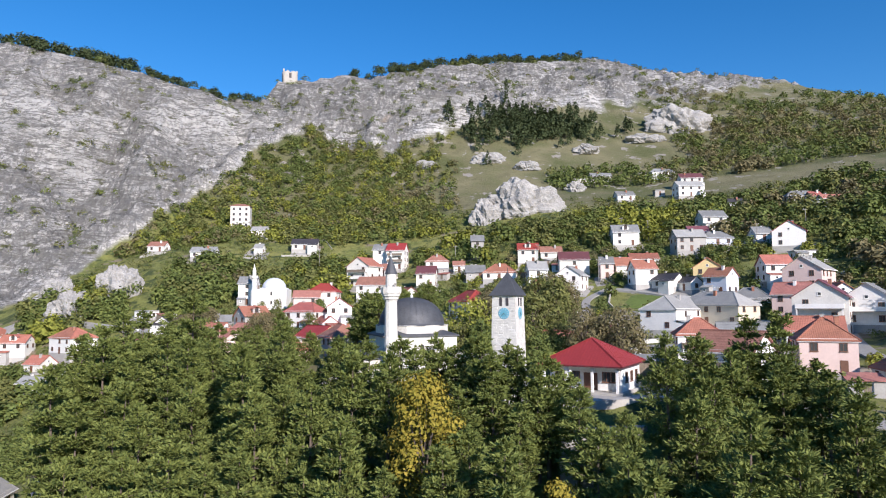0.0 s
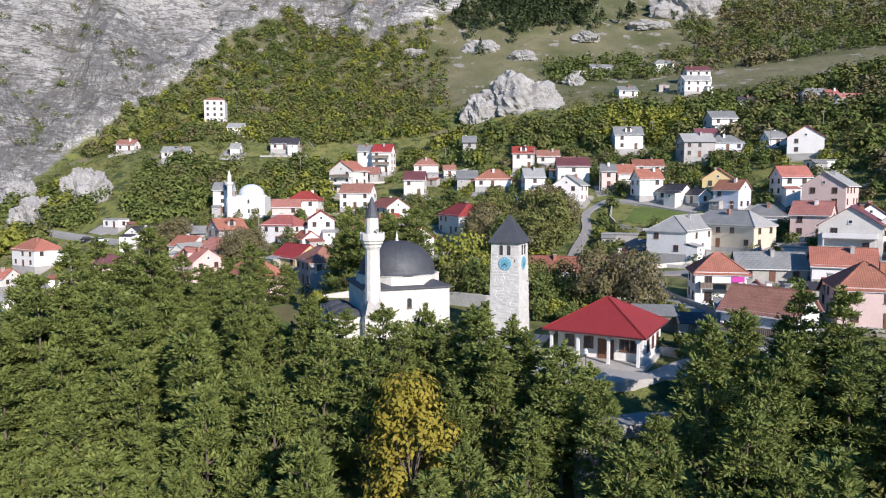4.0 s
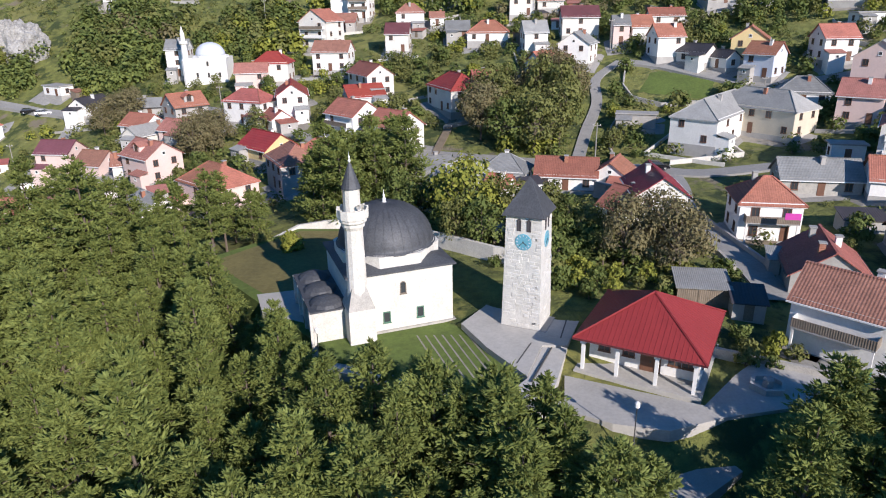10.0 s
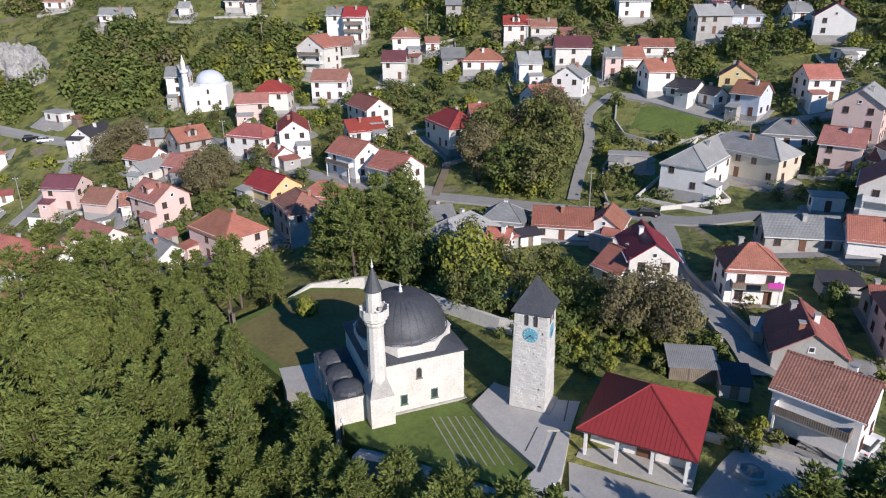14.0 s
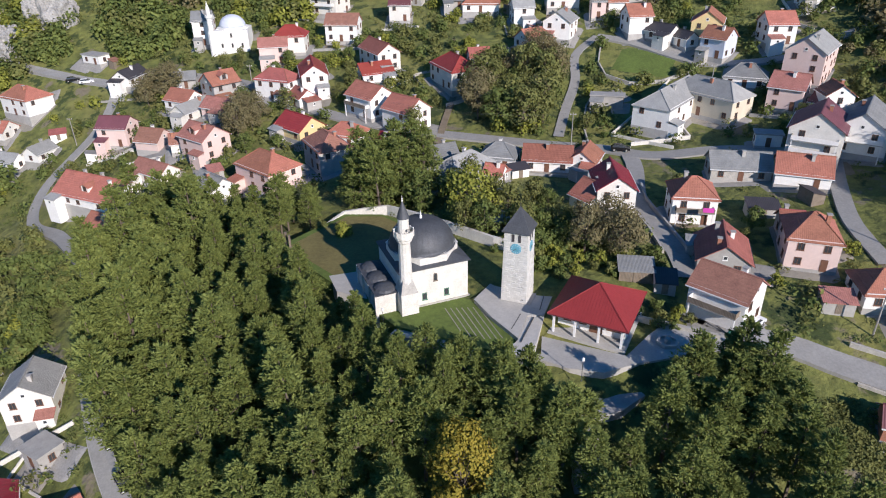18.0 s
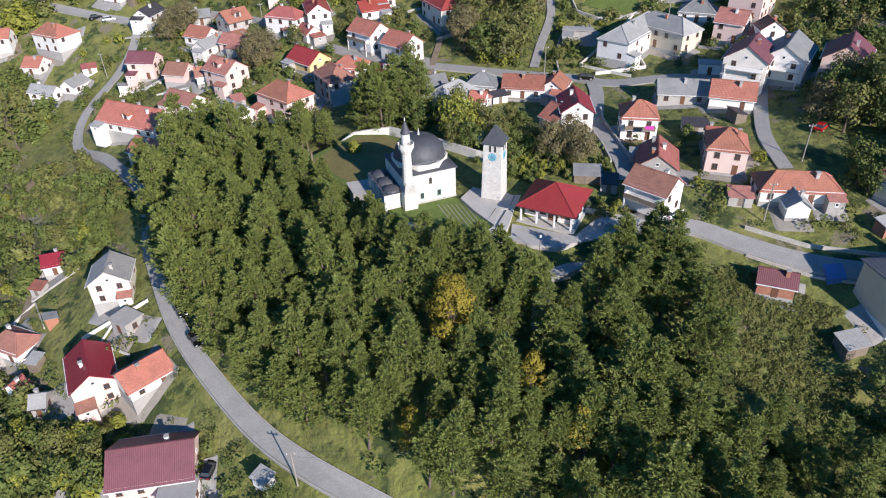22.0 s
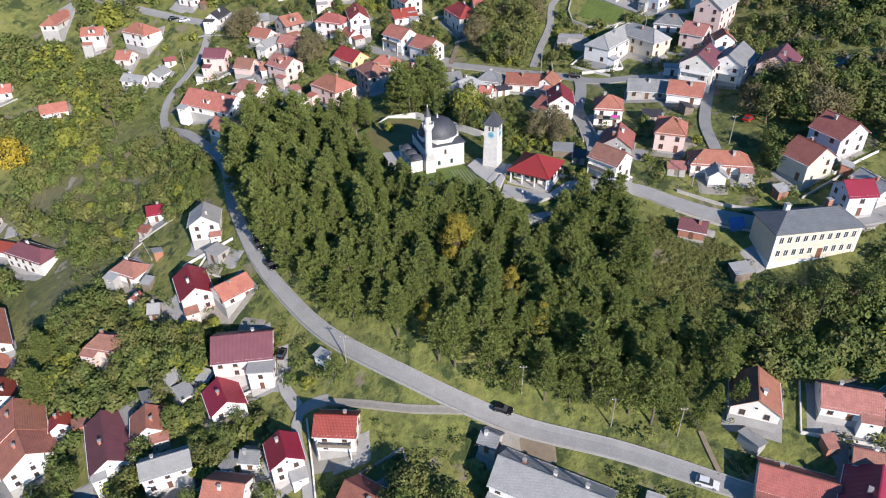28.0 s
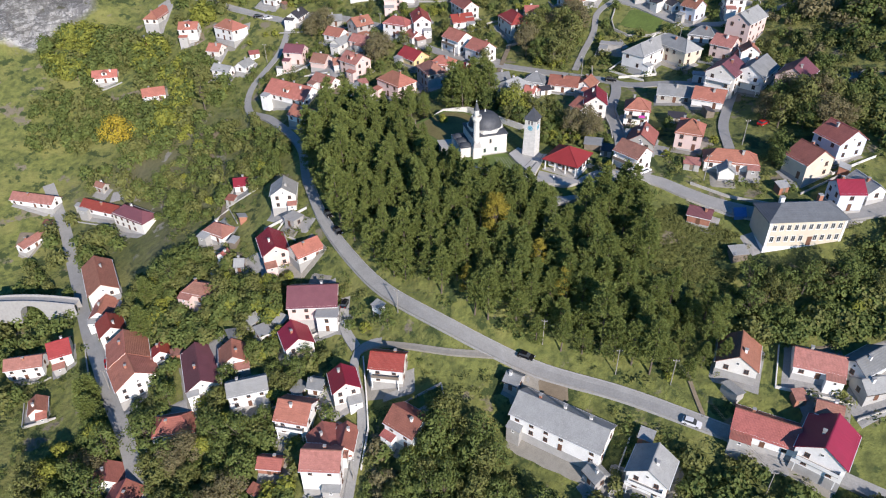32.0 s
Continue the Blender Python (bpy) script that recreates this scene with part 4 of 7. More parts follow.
for a, b in (((-0.2, -4.4), (-1.9, -8.0)), ((1.5, -5.3), (-1.0, -10.9)), ((4.6, 2.6), (2.6, -3.6))):
    flat("drain", [(a[0], a[1]), (b[0], b[1]), (b[0] + 0.14, b[1]), (a[0] + 0.14, a[1])], -0.14, "rust_metal", "dark slot drain set in the paving", "drain", thick=0.1)
flat("pavement_2", [(-1.6, -11.8), (1.6, -13.8), (4.6, -15.6), (8.6, -16.6), (13.5, -15.0), (20.5, -13.6), (26.5, -13.0), (27, -10), (20, -6), (16.5, -9), (12.3, -13.4), (2.2, -8.6), (1.5, -12.5)], -1.05, "paving", "pale concrete forecourt in front of the hall", "pavement", thick=1.0)
flat("pavement_3", [(2.2, -21.2), (6.0, -22.0), (10.0, -20.8), (13.6, -18.2), (13.0, -16.9), (8.4, -18.6), (3.4, -17.6), (1.6, -18.4)], -3.5, "kerb", "curved concrete ramp below the forecourt", "pavement", thick=1.2)
for k, (cx, cy) in enumerate(((4.8, -24.5), (4.6, -26.3), (4.4, -28.0))):
    flat("steps", [(cx - 1.4, cy - 0.9), (cx + 1.4, cy - 0.9), (cx + 1.4, cy + 0.9), (cx - 1.4, cy + 0.9)], -3.4 - 0.9 * k, "kerb", "pale concrete step going down into the trees", "steps", thick=3)
for k in range(7):
    x0 = -8.0 + k * 0.8
    flat("lawn_strip", [(x0, -9.2), (x0 + 0.16, -9.2), (x0 + 0.16 - 2.6, -1.5), (x0 - 2.6, -1.5)], -0.735, "gravel", "narrow bare strip in the lawn", "strip", thick=0.1)


flat("pavement_4", [(-28.2, 8.6), (-23.6, 9.8), (-21.8, 1.6), (-26.5, 4.0)], -0.72, "paving", "pale stone paving beside the mosque porch", "pavement", thick=2.5)
flat("walkway", [(-17.5, -5.8), (-14.0, -6.9), (-10.2, -8.9), (-7.0, -10.7), (-3.2, -12.9), (-4.0, -14.1), (-7.8, -12.0), (-11.0, -10.2), (-14.6, -8.3), (-18.2, -7.0)], -1.1, "paving", "narrow pale stone walkway below the mosque lawn", "path", thick=2.0)
for x, y in ((-36.6, 19.6), (-35.8, 18.4)):
    part_post = thing("gate_post", pose(x, y, -0.8), "dark timber gate post at the garden wall", "gate post", "gate posts")
    part("post", boxed(-0.16, 0.16, -0.16, 0.16, -1, 2.3), "wood", part_post)
    part("cap", boxed(-0.2, 0.2, -0.2, 0.2, 2.3, 2.4), "wood", part_post)


flat("lawn_2", [(-36.5, 18.6), (-27.6, 8.9), (-22.5, 10.5), (-19.5, 14), (-11.5, 20.5), (-21, 29.6), (-27.5, 30)], -0.735, "dry_lawn", "dry olive grass north of the mosque", "lawn", thick=0.3)


def build_gate():
    """The green iron gate beside the forecourt."""
    m = thing("iron_gate", pose(26.1, -11.3, -1.0, 0, 0, -54), "green painted iron gate with two stout posts", "gate")
    for x in (0.0, 2.6):
        p = part("post", boxed(x - 0.16, x + 0.16, -0.16, 0.16, -1, 1.5), "gate_green", m)
        bm = bmesh.new()
        lathe(bm, [(0.2, 1.5), (0.2, 1.58), (0.12, 1.7), (0, 1.76)], 8, 0, (x, 0))
        part("finial", bm, "gate_green", p)
    for z in (0.15, 1.2):
        part("rail", boxed(0.16, 2.44, -0.025, 0.025, z, z + 0.06), "rust_metal", m)
    for k in range(14):
        x = 0.3 + k * 0.155
        part("bar", boxed(x - 0.012, x + 0.012, -0.012, 0.012, 0.1, 1.4), "rust_metal", m)


build_gate()


def build_fountain():
    m = thing("fountain", pose(18.3, -11.0, -1.05), "small hexagonal stone fountain in the forecourt", "fountain")
    bm = bmesh.new()
    lathe(bm, [(1.5, 0), (1.5, 0.5), (1.15, 0.5), (1.15, 0.12), (0, 0.12)], 6)
    part("basin", bm, "paving", m)
    bm = bmesh.new()
    lathe(bm, [(0.5, 0.1), (0.45, 0.8), (0.3, 0.9), (0, 0.92)], 6)
    part("pillar", bm, "kerb", m)


build_fountain()

# ---- houses ----
ROOF_WORDS = {"orange": "orange clay-tile", "brown": "weathered brown tile", "brick": "red clay-tile", "red": "bright red sheet-tile", "crimson": "crimson sheet-metal", "maroon": "maroon sheet-metal", "pale": "pale fibre-cement", "grey": "grey shingle", "dark": "dark sheet"}
WALL_WORDS = {"white": "white rendered", "pink": "pale pink", "grey": "bare cement", "yellow": "yellow rendered", "cream": "cream rendered", "blue": "pale blue", "stone": "rubble stone", "brick": "bare brick", "wood": "weathered timber"}
HOMES = []
PLANS = []


def house(x, y, turn, length, span, storeys, roof, wall, *extras):
    """A house with its ridge along local x. Extras: hip, flat, dormer, balcony, chimney3."""
    rng = random.Random(int(x * 31 + y * 17))
    z0 = z_at(x, y)
    HOMES.append((x, y, max(length, span) / 2 + 1.0))
    PLANS.append((x, y, turn, length, span))
    st = {1: "one-storey", 2: "two-storey", 3: "three-storey"}[storeys]
    tail = "a balcony" if "balcony" in extras else "a dormer" if "dormer" in extras else "hipped slopes" if "hip" in extras else "plain gables"
    label = f"{st} {WALL_WORDS[wall]} house, flat roof" if "flat" in extras else f"{st} {WALL_WORDS[wall]} house, {ROOF_WORDS[roof]} roof, {tail}"
    m = thing("house", pose(x, y, z0, 0, 0, turn), label, "house", "houses of the town")
    wmat = {"grey": "grey_wall", "brick": "brick_wall"}.get(wall, wall)
    if wall == "white" and rng.random() < 0.35:
        wmat = "offwhite"
    hl, hs = length / 2, span / 2
    eave = 2.45 * storeys + 0.25
    ridge = eave + hs * 0.62
    over = 0.45
    wl, ws = hl - over * 0.8, hs - over * 0.6
    bm = bmesh.new()
    lo = [bm.verts.new(c) for c in ((-wl, -ws, -4), (wl, -ws, -4), (wl, ws, -4), (-wl, ws, -4))]
    hi = [bm.verts.new(c) for c in ((-wl, -ws, eave), (wl, -ws, eave), (wl, ws, eave), (-wl, ws, eave))]
    if "hip" in extras or "flat" in extras:
        for i in range(4):
            bm.faces.new((lo[i], lo[(i + 1) % 4], hi[(i + 1) % 4], hi[i]))
        bm.faces.new(hi)
    else:
        g = [bm.verts.new((-wl, 0, ridge - 0.12)), bm.verts.new((wl, 0, ridge - 0.12))]
        bm.faces.new((lo[0], lo[1], hi[1], hi[0]))
        bm.faces.new((lo[2], lo[3], hi[3], hi[2]))
        bm.faces.new((lo[1], lo[2], hi[2], g[1], hi[1]))
        bm.faces.new((lo[3], lo[0], hi[0], g[0], hi[3]))
    part("wall", bm, wmat, m)
    part("plinth", boxed(-wl - 0.05, wl + 0.05, -ws - 0.05, ws + 0.05, -4, 0.25), "grey_wall", m)
    drop = over * 0.62
    el, er = -hl, hl
    if "flat" in extras:
        part("roof", boxed(-hl, hl, -hs, hs, eave, eave + 0.25), "kerb" if roof == "pale" else roof, m)
    elif "hip" in extras:
        rl = max(hl - hs * 0.9, 0.15)
        c = [(el, -hs, eave - drop), (er, -hs, eave - drop), (er, hs, eave - drop), (el, hs, eave - drop)]
        r = [(-rl, 0, ridge + 0.05), (rl, 0, ridge + 0.05)]
        for q in ([c[0], c[1], r[1], r[0]], [c[1], c[2], r[1]], [c[2], c[3], r[0], r[1]], [c[3], c[0], r[0]]):
            bm = bmesh.new()
            slab(bm, q, 0.14)
            part("roof_slope", bm, roof, m)
        for k in range(4):
            bm = bmesh.new()
            limb(bm, c[k], r[0] if k in (0, 3) else r[1], 0.13, 0.13, 4)
            part("hip_cap", bm, roof, m)
        bm = bmesh.new()
        limb(bm, r[0], r[1], 0.14, 0.14, 4)
        part("ridge_cap", bm, roof, m)
        part("soffit", boxed(el + 0.05, er - 0.05, -hs + 0.05, hs - 0.05, eave - drop - 0.24, eave - drop - 0.15), "frame", m)
    else:
        for s in (-1, 1):
            bm = bmesh.new()
            q = [(el, s * (hs + 0.1), eave - drop), (er, s * (hs + 0.1), eave - drop), (er, 0, ridge + 0.05), (el, 0, ridge + 0.05)]
            slab(bm, q if s < 0 else q[::-1], 0.14)
            part("roof_slope", bm, roof, m)
        bm = bmesh.new()
        box(bm, el, er, -0.14, 0.14, ridge, ridge + 0.13)
        part("ridge_cap", bm, roof, m)
        for s in (-1, 1):
            part("gutter", boxed(el, er, s * (hs + 0.16) - 0.07, s * (hs + 0.16) + 0.07, eave - drop - 0.2, eave - drop - 0.06), "frame" if wall != "grey" else "rust_metal", m)
    if "flat" not in extras:
        for k in range(3 if "chimney3" in extras else 1):
            cx = (k - 1) * hl * 0.55 if "chimney3" in extras else rng.uniform(-0.5, 0.5) * hl
            cy = rng.choice((-1, 1)) * hs * 0.25
            zt = ridge - abs(cy) * 0.62
            ch = part("chimney", boxed(cx - 0.3, cx + 0.3, cy - 0.3, cy + 0.3, zt - 0.6, zt + 0.95), rng.choice(("brick_wall", "white", "grey_wall")), m)
            part("cap", boxed(cx - 0.4, cx + 0.4, cy - 0.4, cy + 0.4, zt + 0.95, zt + 1.07), "kerb", ch)
    t = math.radians(turn)
    for wx, wy, half, depth, ang in ((0, -1, wl, ws, 0), (1, 0, ws, wl, 90), (0, 1, wl, ws, 180), (-1, 0, ws, wl, 270)):
        ny = wx * math.sin(t) + wy * math.cos(t)
        if ny > 0.35:
            continue
        n = max(1, int(half * 2 / 3.2))
        gable = wx != 0 and "hip" not in extras and "flat" not in extras
        for s in range(storeys):
            for k in range(n):
                if rng.random() < 0.22:
                    continue
                a = (k + 0.5) / n * 2 * half - half
                base = pose(0, 0, 0, 0, 0, ang) @ pose(a, -depth, 0.85 + 2.45 * s)
                if s == 0 and k == n // 2 and wy == -1:
                    d = part("door", boxed(-0.5, 0.5, -0.06, 0.05, 0.05, 2.1), "door", m)
                    d.matrix_local = pose(0, 0, 0, 0, 0, ang) @ pose(a, -depth, 0)
                    continue
                ob = link_mesh("window", WINDOW, ["frame", "glass"], m)
                ob.matrix_local = base
        if gable and span > 6:
            ob = link_mesh("window", SMALL_WINDOW, ["frame", "glass"], m)
            ob.matrix_local = pose(0, 0, 0, 0, 0, ang) @ pose(0, -depth, eave + 0.1)
    front = 0
    if abs(math.cos(t)) < 0.6:
        front = 90 if math.sin(t) < 0 else 270
    if "balcony" in extras:
        dist, half = (ws, wl) if front == 0 else (wl, ws)
        for s in range(1, storeys):
            sl = part("balcony", boxed(-half * 0.85, half * 0.85, -1.25, 0.05, 2.65, 2.8), "kerb", m)
            sl.matrix_local = pose(0, 0, 0, 0, 0, front) @ pose(0, -dist, 2.45 * (s - 1) + 0.05)
            for a in ((-half * 0.85, half * 0.85, -1.25, -1.17), (-half * 0.85, -half * 0.85 + 0.08, -1.17, 0), (half * 0.85 - 0.08, half * 0.85, -1.17, 0)):
                part("railing", boxed(a[0], a[1], a[2], a[3], 2.8, 3.65), "white" if rng.random() < 0.6 else "wood", sl)
            for f in (-0.8, 0.8):
                part("pillar", boxed(half * f - 0.1, half * f + 0.1, -1.2, -1.0, -1.0, 2.65), "white", sl)
    if "balcony" not in extras and length > 6.5 and rng.random() < 0.55:
        aw, ad = rng.uniform(1.3, 2.2), rng.uniform(1.6, 2.6)
        dist, half = (ws, wl) if front == 0 else (wl, ws)
        ax = rng.choice((-1, 1)) * max(half - aw, 0)
        an = part("annex", boxed(ax - aw, ax + aw, -ad, 0.05, -4, 2.0), rng.choice((wmat, wmat, "grey_wall")), m)
        an.matrix_local = pose(0, 0, 0, 0, 0, front) @ pose(0, -dist, 0)
        bm = bmesh.new()
        slab(bm, [(ax - aw - 0.2, -ad - 0.25, 2.02), (ax + aw + 0.2, -ad - 0.25, 2.02), (ax + aw + 0.2, 0.02, 2.62), (ax - aw - 0.2, 0.02, 2.62)], 0.1)
        part("annex_roof", bm, rng.choice((roof, "pale", "brown")), an)
        ob = link_mesh("window", SMALL_WINDOW, ["frame", "glass"], an)
        ob.matrix_local = pose(ax, -ad, 0.9)
    if "dormer" in extras:
        dw, dh = 1.1, 1.2
        yb = -hs * 0.7
        zb = eave + (hs - abs(yb)) * 0.62
        dm = part("dormer", boxed(-dw, dw, yb, -0.5, zb - 0.3, zb + dh), wmat, m)
        for s in (-1, 1):
            bm = bmesh.new()
            q = [(s * (dw + 0.3), yb - 0.3, zb + dh - 0.15), (s * (dw + 0.3), 0.2, zb + dh - 0.15), (0, 0.2, zb + dh + 0.65), (0, yb - 0.3, zb + dh + 0.65)]
            slab(bm, q if s > 0 else q[::-1], 0.1)
            part("dormer_roof", bm, roof, dm)
        ob = link_mesh("window", WINDOW, ["frame", "glass"], dm)
        ob.matrix_local = pose(0, yb - 0.01, zb + 0.05)
    return m


house(-173.7, 139.8, 89, 18.8, 7.4, 1, "orange", "white", "hip")
house(-152.6, 124.1, 7, 9.0, 7.4, 2, "orange", "white", "dormer")
house(-136.3, 111.4, -12, 6.6, 7.4, 1, "orange", "white")
house(-190.1, 108.4, 17, 11.2, 7.4, 1, "orange", "white", "dormer")
house(-161.0, 93.1, 26, 9.8, 7.4, 1, "orange", "white")
house(-131.4, 119.9, -30, 12.9, 9.2, 2, "orange", "white", "hip")
house(-129.4, 98.6, -21, 10.1, 5.5, 1, "pale", "white")
house(-119.6, 98.5, 71, 7.8, 5.5, 1, "pale", "white")
house(-196.9, 45.2, -9, 20.2, 6.4, 1, "brown", "white")
house(-164.4, 38.6, -16, 18.2, 6.4, 1, "red", "white")
house(-145.0, 27.9, -25, 17.0, 8.3, 2, "maroon", "white", "hip")
house(-169.6, 49.5, -23, 5.3, 3.7, 1, "brown", "stone")
house(-190.4, 26.8, 72, 11.5, 4.6, 1, "brown", "white")
house(-146.4, -1.3, -56, 19.8, 10.1, 2, "orange", "white")
house(-139.5, -14.0, -79, 9.8, 7.4, 1, "orange", "white")
house(-130.6, -25.3, -54, 8.7, 8.3, 2, "red", "white")
house(-119.4, -36.5, -61, 11.5, 12, 2, "orange", "white")
house(-113.8, -44.6, -51, 10.7, 12.9, 2, "orange", "white")
house(-148.5, -28.3, 31, 6.9, 9.2, 2, "red", "white")
house(-159.6, -31.7, 16, 11.8, 6.4, 2, "brown", "white")
house(-146.9, -47.4, -62, 6.7, 5.5, 1, "orange", "white")
house(-108.0, -37.6, -66, 4.7, 5.5, 1, "red", "white")
house(-92.2, -46.2, -63, 16.7, 9.2, 1, "maroon", "white")
house(-95.3, -60.8, 17, 11.7, 8.3, 1, "brick", "white", "hip")
house(-111.3, -71.9, -69, 7.0, 8.3, 1, "brick", "white")
house(-104.4, -77.6, -89, 6.9, 9.2, 1, "brick", "white")
house(-100.9, 2.8, -25, 9.5, 7.4, 1, "brown", "white", "hip")
house(-101.4, -18.8, -13, 9.3, 7.4, 1, "brown", "pink", "hip")
house(-77.0, -13.6, -63, 11.5, 8.3, 2, "crimson", "pink")
house(-66.4, -15.8, 44, 9.2, 7.4, 1, "orange", "white")
house(-60.4, -32.0, 7, 14.3, 11, 2, "maroon", "pink")
house(-63.8, -42.4, -61, 8.8, 8.3, 2, "crimson", "white", "balcony")
house(-82.4, -43.8, -69, 8.0, 8.3, 1, "orange", "white")
house(-35.8, -54.8, -4, 9.2, 7.4, 2, "red", "white", "balcony")
house(-47.3, -57.4, -68, 7.8, 7.4, 2, "crimson", "white")
house(-59.3, -62.7, -8, 9.3, 9.2, 2, "orange", "white", "balcony")
house(-49.8, -70.0, -63, 8.6, 9.2, 1, "brick", "white")
house(-45.2, -69.8, -89, 7.9, 5.5, 1, "brick", "white")
house(-49.4, -76.5, 1, 10.0, 8.3, 3, "brown", "white")
house(-75.0, -54.8, 21, 11.0, 6.4, 2, "pale", "white")
house(-64.3, -73.2, -2, 6.6, 4.6, 1, "brick", "brick")
house(-29.2, -69.1, -32, 9.3, 8.3, 2, "brick", "white")
house(-55.5, -54.9, -6, 4.7, 4.6, 1, "grey", "white")
house(7.1, -72.0, -28, 22.7, 9.7, 2, "pale", "white", "chimney3")
house(-3.8, -60.8, -28, 4.3, 4.6, 1, "grey", "grey")
house(25.5, -83.3, 64, 8.4, 9.2, 2, "pale", "white", "balcony")
house(14.4, -82.2, -55, 4.7, 4.6, 1, "pale", "grey")
house(46.8, -60.7, 70, 9.6, 9.2, 1, "orange", "white")
house(63.1, -63.2, -16, 10.8, 7.4, 1, "brown", "white")
house(49.6, -76.3, -22, 13.4, 8.3, 1, "brick", "white")
house(60.1, -81.2, 56, 11.2, 10.1, 2, "crimson", "white", "balcony")
house(62.8, -73.4, -19, 5.6, 4.6, 1, "brown", "stone")
house(73.1, -63.6, 33, 10.2, 6.4, 1, "grey", "white")
house(72.3, -68.7, 15, 5.9, 5.5, 1, "pale", "grey")
house(56.1, -1.7, -10, 14.9, 7.4, 1, "orange", "white", "hip")
house(75.1, -6.2, -63, 8.3, 10.1, 2, "brick", "cream")
house(85.3, 1.4, -65, 9.6, 10.1, 2, "brick", "blue")
house(80.8, -18.7, 3, 7.1, 7.4, 2, "crimson", "blue")
house(87.3, -14.9, -74, 9.4, 5.5, 1, "pale", "white")
house(44.1, -22.7, -24, 6.3, 4.6, 1, "maroon", "brick")
house(-94.8, 94.1, -9, 8.8, 7.4, 2, "maroon", "pink")
house(-81.6, 84.0, -17, 7.1, 7.4, 1, "brown", "pink")
house(-73.6, 78.2, 16, 4.1, 5.5, 1, "brown", "white")
house(-90.2, 68.0, -26, 20.5, 11.5, 1, "orange", "white", "dormer", "chimney3")
house(-76.5, 68.4, -34, 10.9, 6.4, 1, "brown", "white")
house(-81.2, 50.6, -29, 10.7, 8.3, 1, "orange", "white")
house(-59.5, 56.3, -45, 9.5, 7.4, 1, "pale", "white")
house(-65.7, 74.4, -38, 9.9, 8.3, 2, "brown", "pink", "dormer")
house(-79.0, 103.4, -29, 9.0, 7.4, 1, "orange", "white")
house(-74.8, 96.1, 64, 11.5, 5.5, 1, "pale", "white")
house(-66.6, 93.9, -28, 8.8, 6.4, 1, "brown", "pink")
house(-68.6, 103.8, 42, 8.6, 8.3, 2, "orange", "grey", "dormer")
house(-81.8, 115.7, 13, 6.1, 5.5, 1, "grey", "grey")
house(-101.1, 123.7, 78, 10.7, 6.4, 1, "dark", "white")
house(-115.8, 136.5, -29, 8.4, 4.6, 1, "pale", "white", "flat")
house(-57.0, 123.0, 9, 8.8, 6.4, 2, "brown", "pink")
house(-52.0, 100.8, -25, 11.3, 7.4, 2, "brick", "white", "hip")
house(-43.0, 103.8, -78, 14.2, 7.4, 2, "red", "white")
house(-44.9, 94.4, -54, 6.8, 5.5, 1, "brick", "white")
house(-43.4, 78.5, -44, 10.6, 8.3, 1, "red", "yellow")
house(-34.6, 61.7, -62, 11.1, 8.3, 2, "brown", "grey", "hip")
house(-31.3, 71.8, -19, 8.9, 7.4, 1, "orange", "white", "hip")
house(-47.1, 56.4, -42, 12.5, 9.2, 2, "orange", "pink", "hip")
house(-19.9, 62.2, -38, 7.4, 7.4, 1, "crimson", "pink")
house(-26.5, 86.1, -46, 10.3, 8.3, 2, "orange", "white", "balcony")
house(-17.2, 76.7, -45, 9.5, 8.3, 2, "orange", "white")
house(-26.3, 104.9, 23, 9.6, 7.4, 1, "red", "white")
house(-25.2, 112.8, -62, 13.5, 7.4, 2, "brick", "white")
house(-9.1, 55.1, 21, 5.9, 6.4, 1, "grey", "grey")
house(-5.5, 46.1, 45, 14.6, 10.1, 1, "pale", "white", "hip")
house(3.1, 54.6, -19, 8.3, 7.4, 1, "grey", "white", "hip")
house(1.1, 44.1, -22, 4.3, 4.6, 1, "orange", "white")
house(13.2, 52.8, -13, 10.7, 7.4, 1, "brick", "white")
house(20.9, 51.6, 64, 7.8, 6.4, 1, "orange", "white")
house(17.9, 31.4, -58, 5.6, 7.4, 1, "orange", "white")
house(21.5, 31.9, 85, 10.3, 7.4, 2, "crimson", "white")
house(32.4, 80.9, -17, 8.5, 3.7, 1, "pale", "grey", "flat")
house(-4.3, 98.4, -67, 14.3, 9.2, 2, "red", "white", "hip")
house(2.6, 108.4, 7, 6.2, 6.4, 1, "brick", "pink")
house(12.1, 100.4, 14, 4.8, 6.4, 1, "orange", "white")
house(18.9, 114.6, 26, 9.1, 8.3, 1, "orange", "white")
house(53.5, 108.3, -53, 8.5, 5.5, 1, "dark", "white")
house(58.2, 103.4, -68, 6.4, 4.6, 1, "dark", "white")
house(64.4, 96.2, -48, 7.3, 7.4, 2, "orange", "blue")
house(66.0, 81.0, -25, 10.5, 8.3, 1, "grey", "white", "hip")
house(79.0, 77.3, 50, 14.6, 9.2, 3, "pale", "pink")
house(70.1, 67.3, -38, 8.1, 8.3, 2, "brown", "pink")
house(45.7, 72.6, 49, 25.0, 9.2, 2, "pale", "white", "hip")
house(54.3, 72.0, -54, 17.2, 9.2, 2, "pale", "cream", "hip")
house(76.1, 59.4, 83, 6.3, 6.4, 2, "orange", "white")
house(75.0, 61.7, -53, 4.1, 5.5, 1, "maroon", "pink")
house(64.4, 43.0, 56, 12.1, 10.1, 3, "maroon", "white", "balcony")
house(85.2, 39.0, 56, 13.0, 10.1, 2, "maroon", "pink")
house(53.9, -6.4, 82, 5.0, 4.6, 1, "pale", "white")
house(74.6, 44.9, 54, 15.0, 10.1, 2, "grey", "white", "balcony")
house(48.7, 40.9, -12, 11.8, 7.4, 1, "grey", "stone")
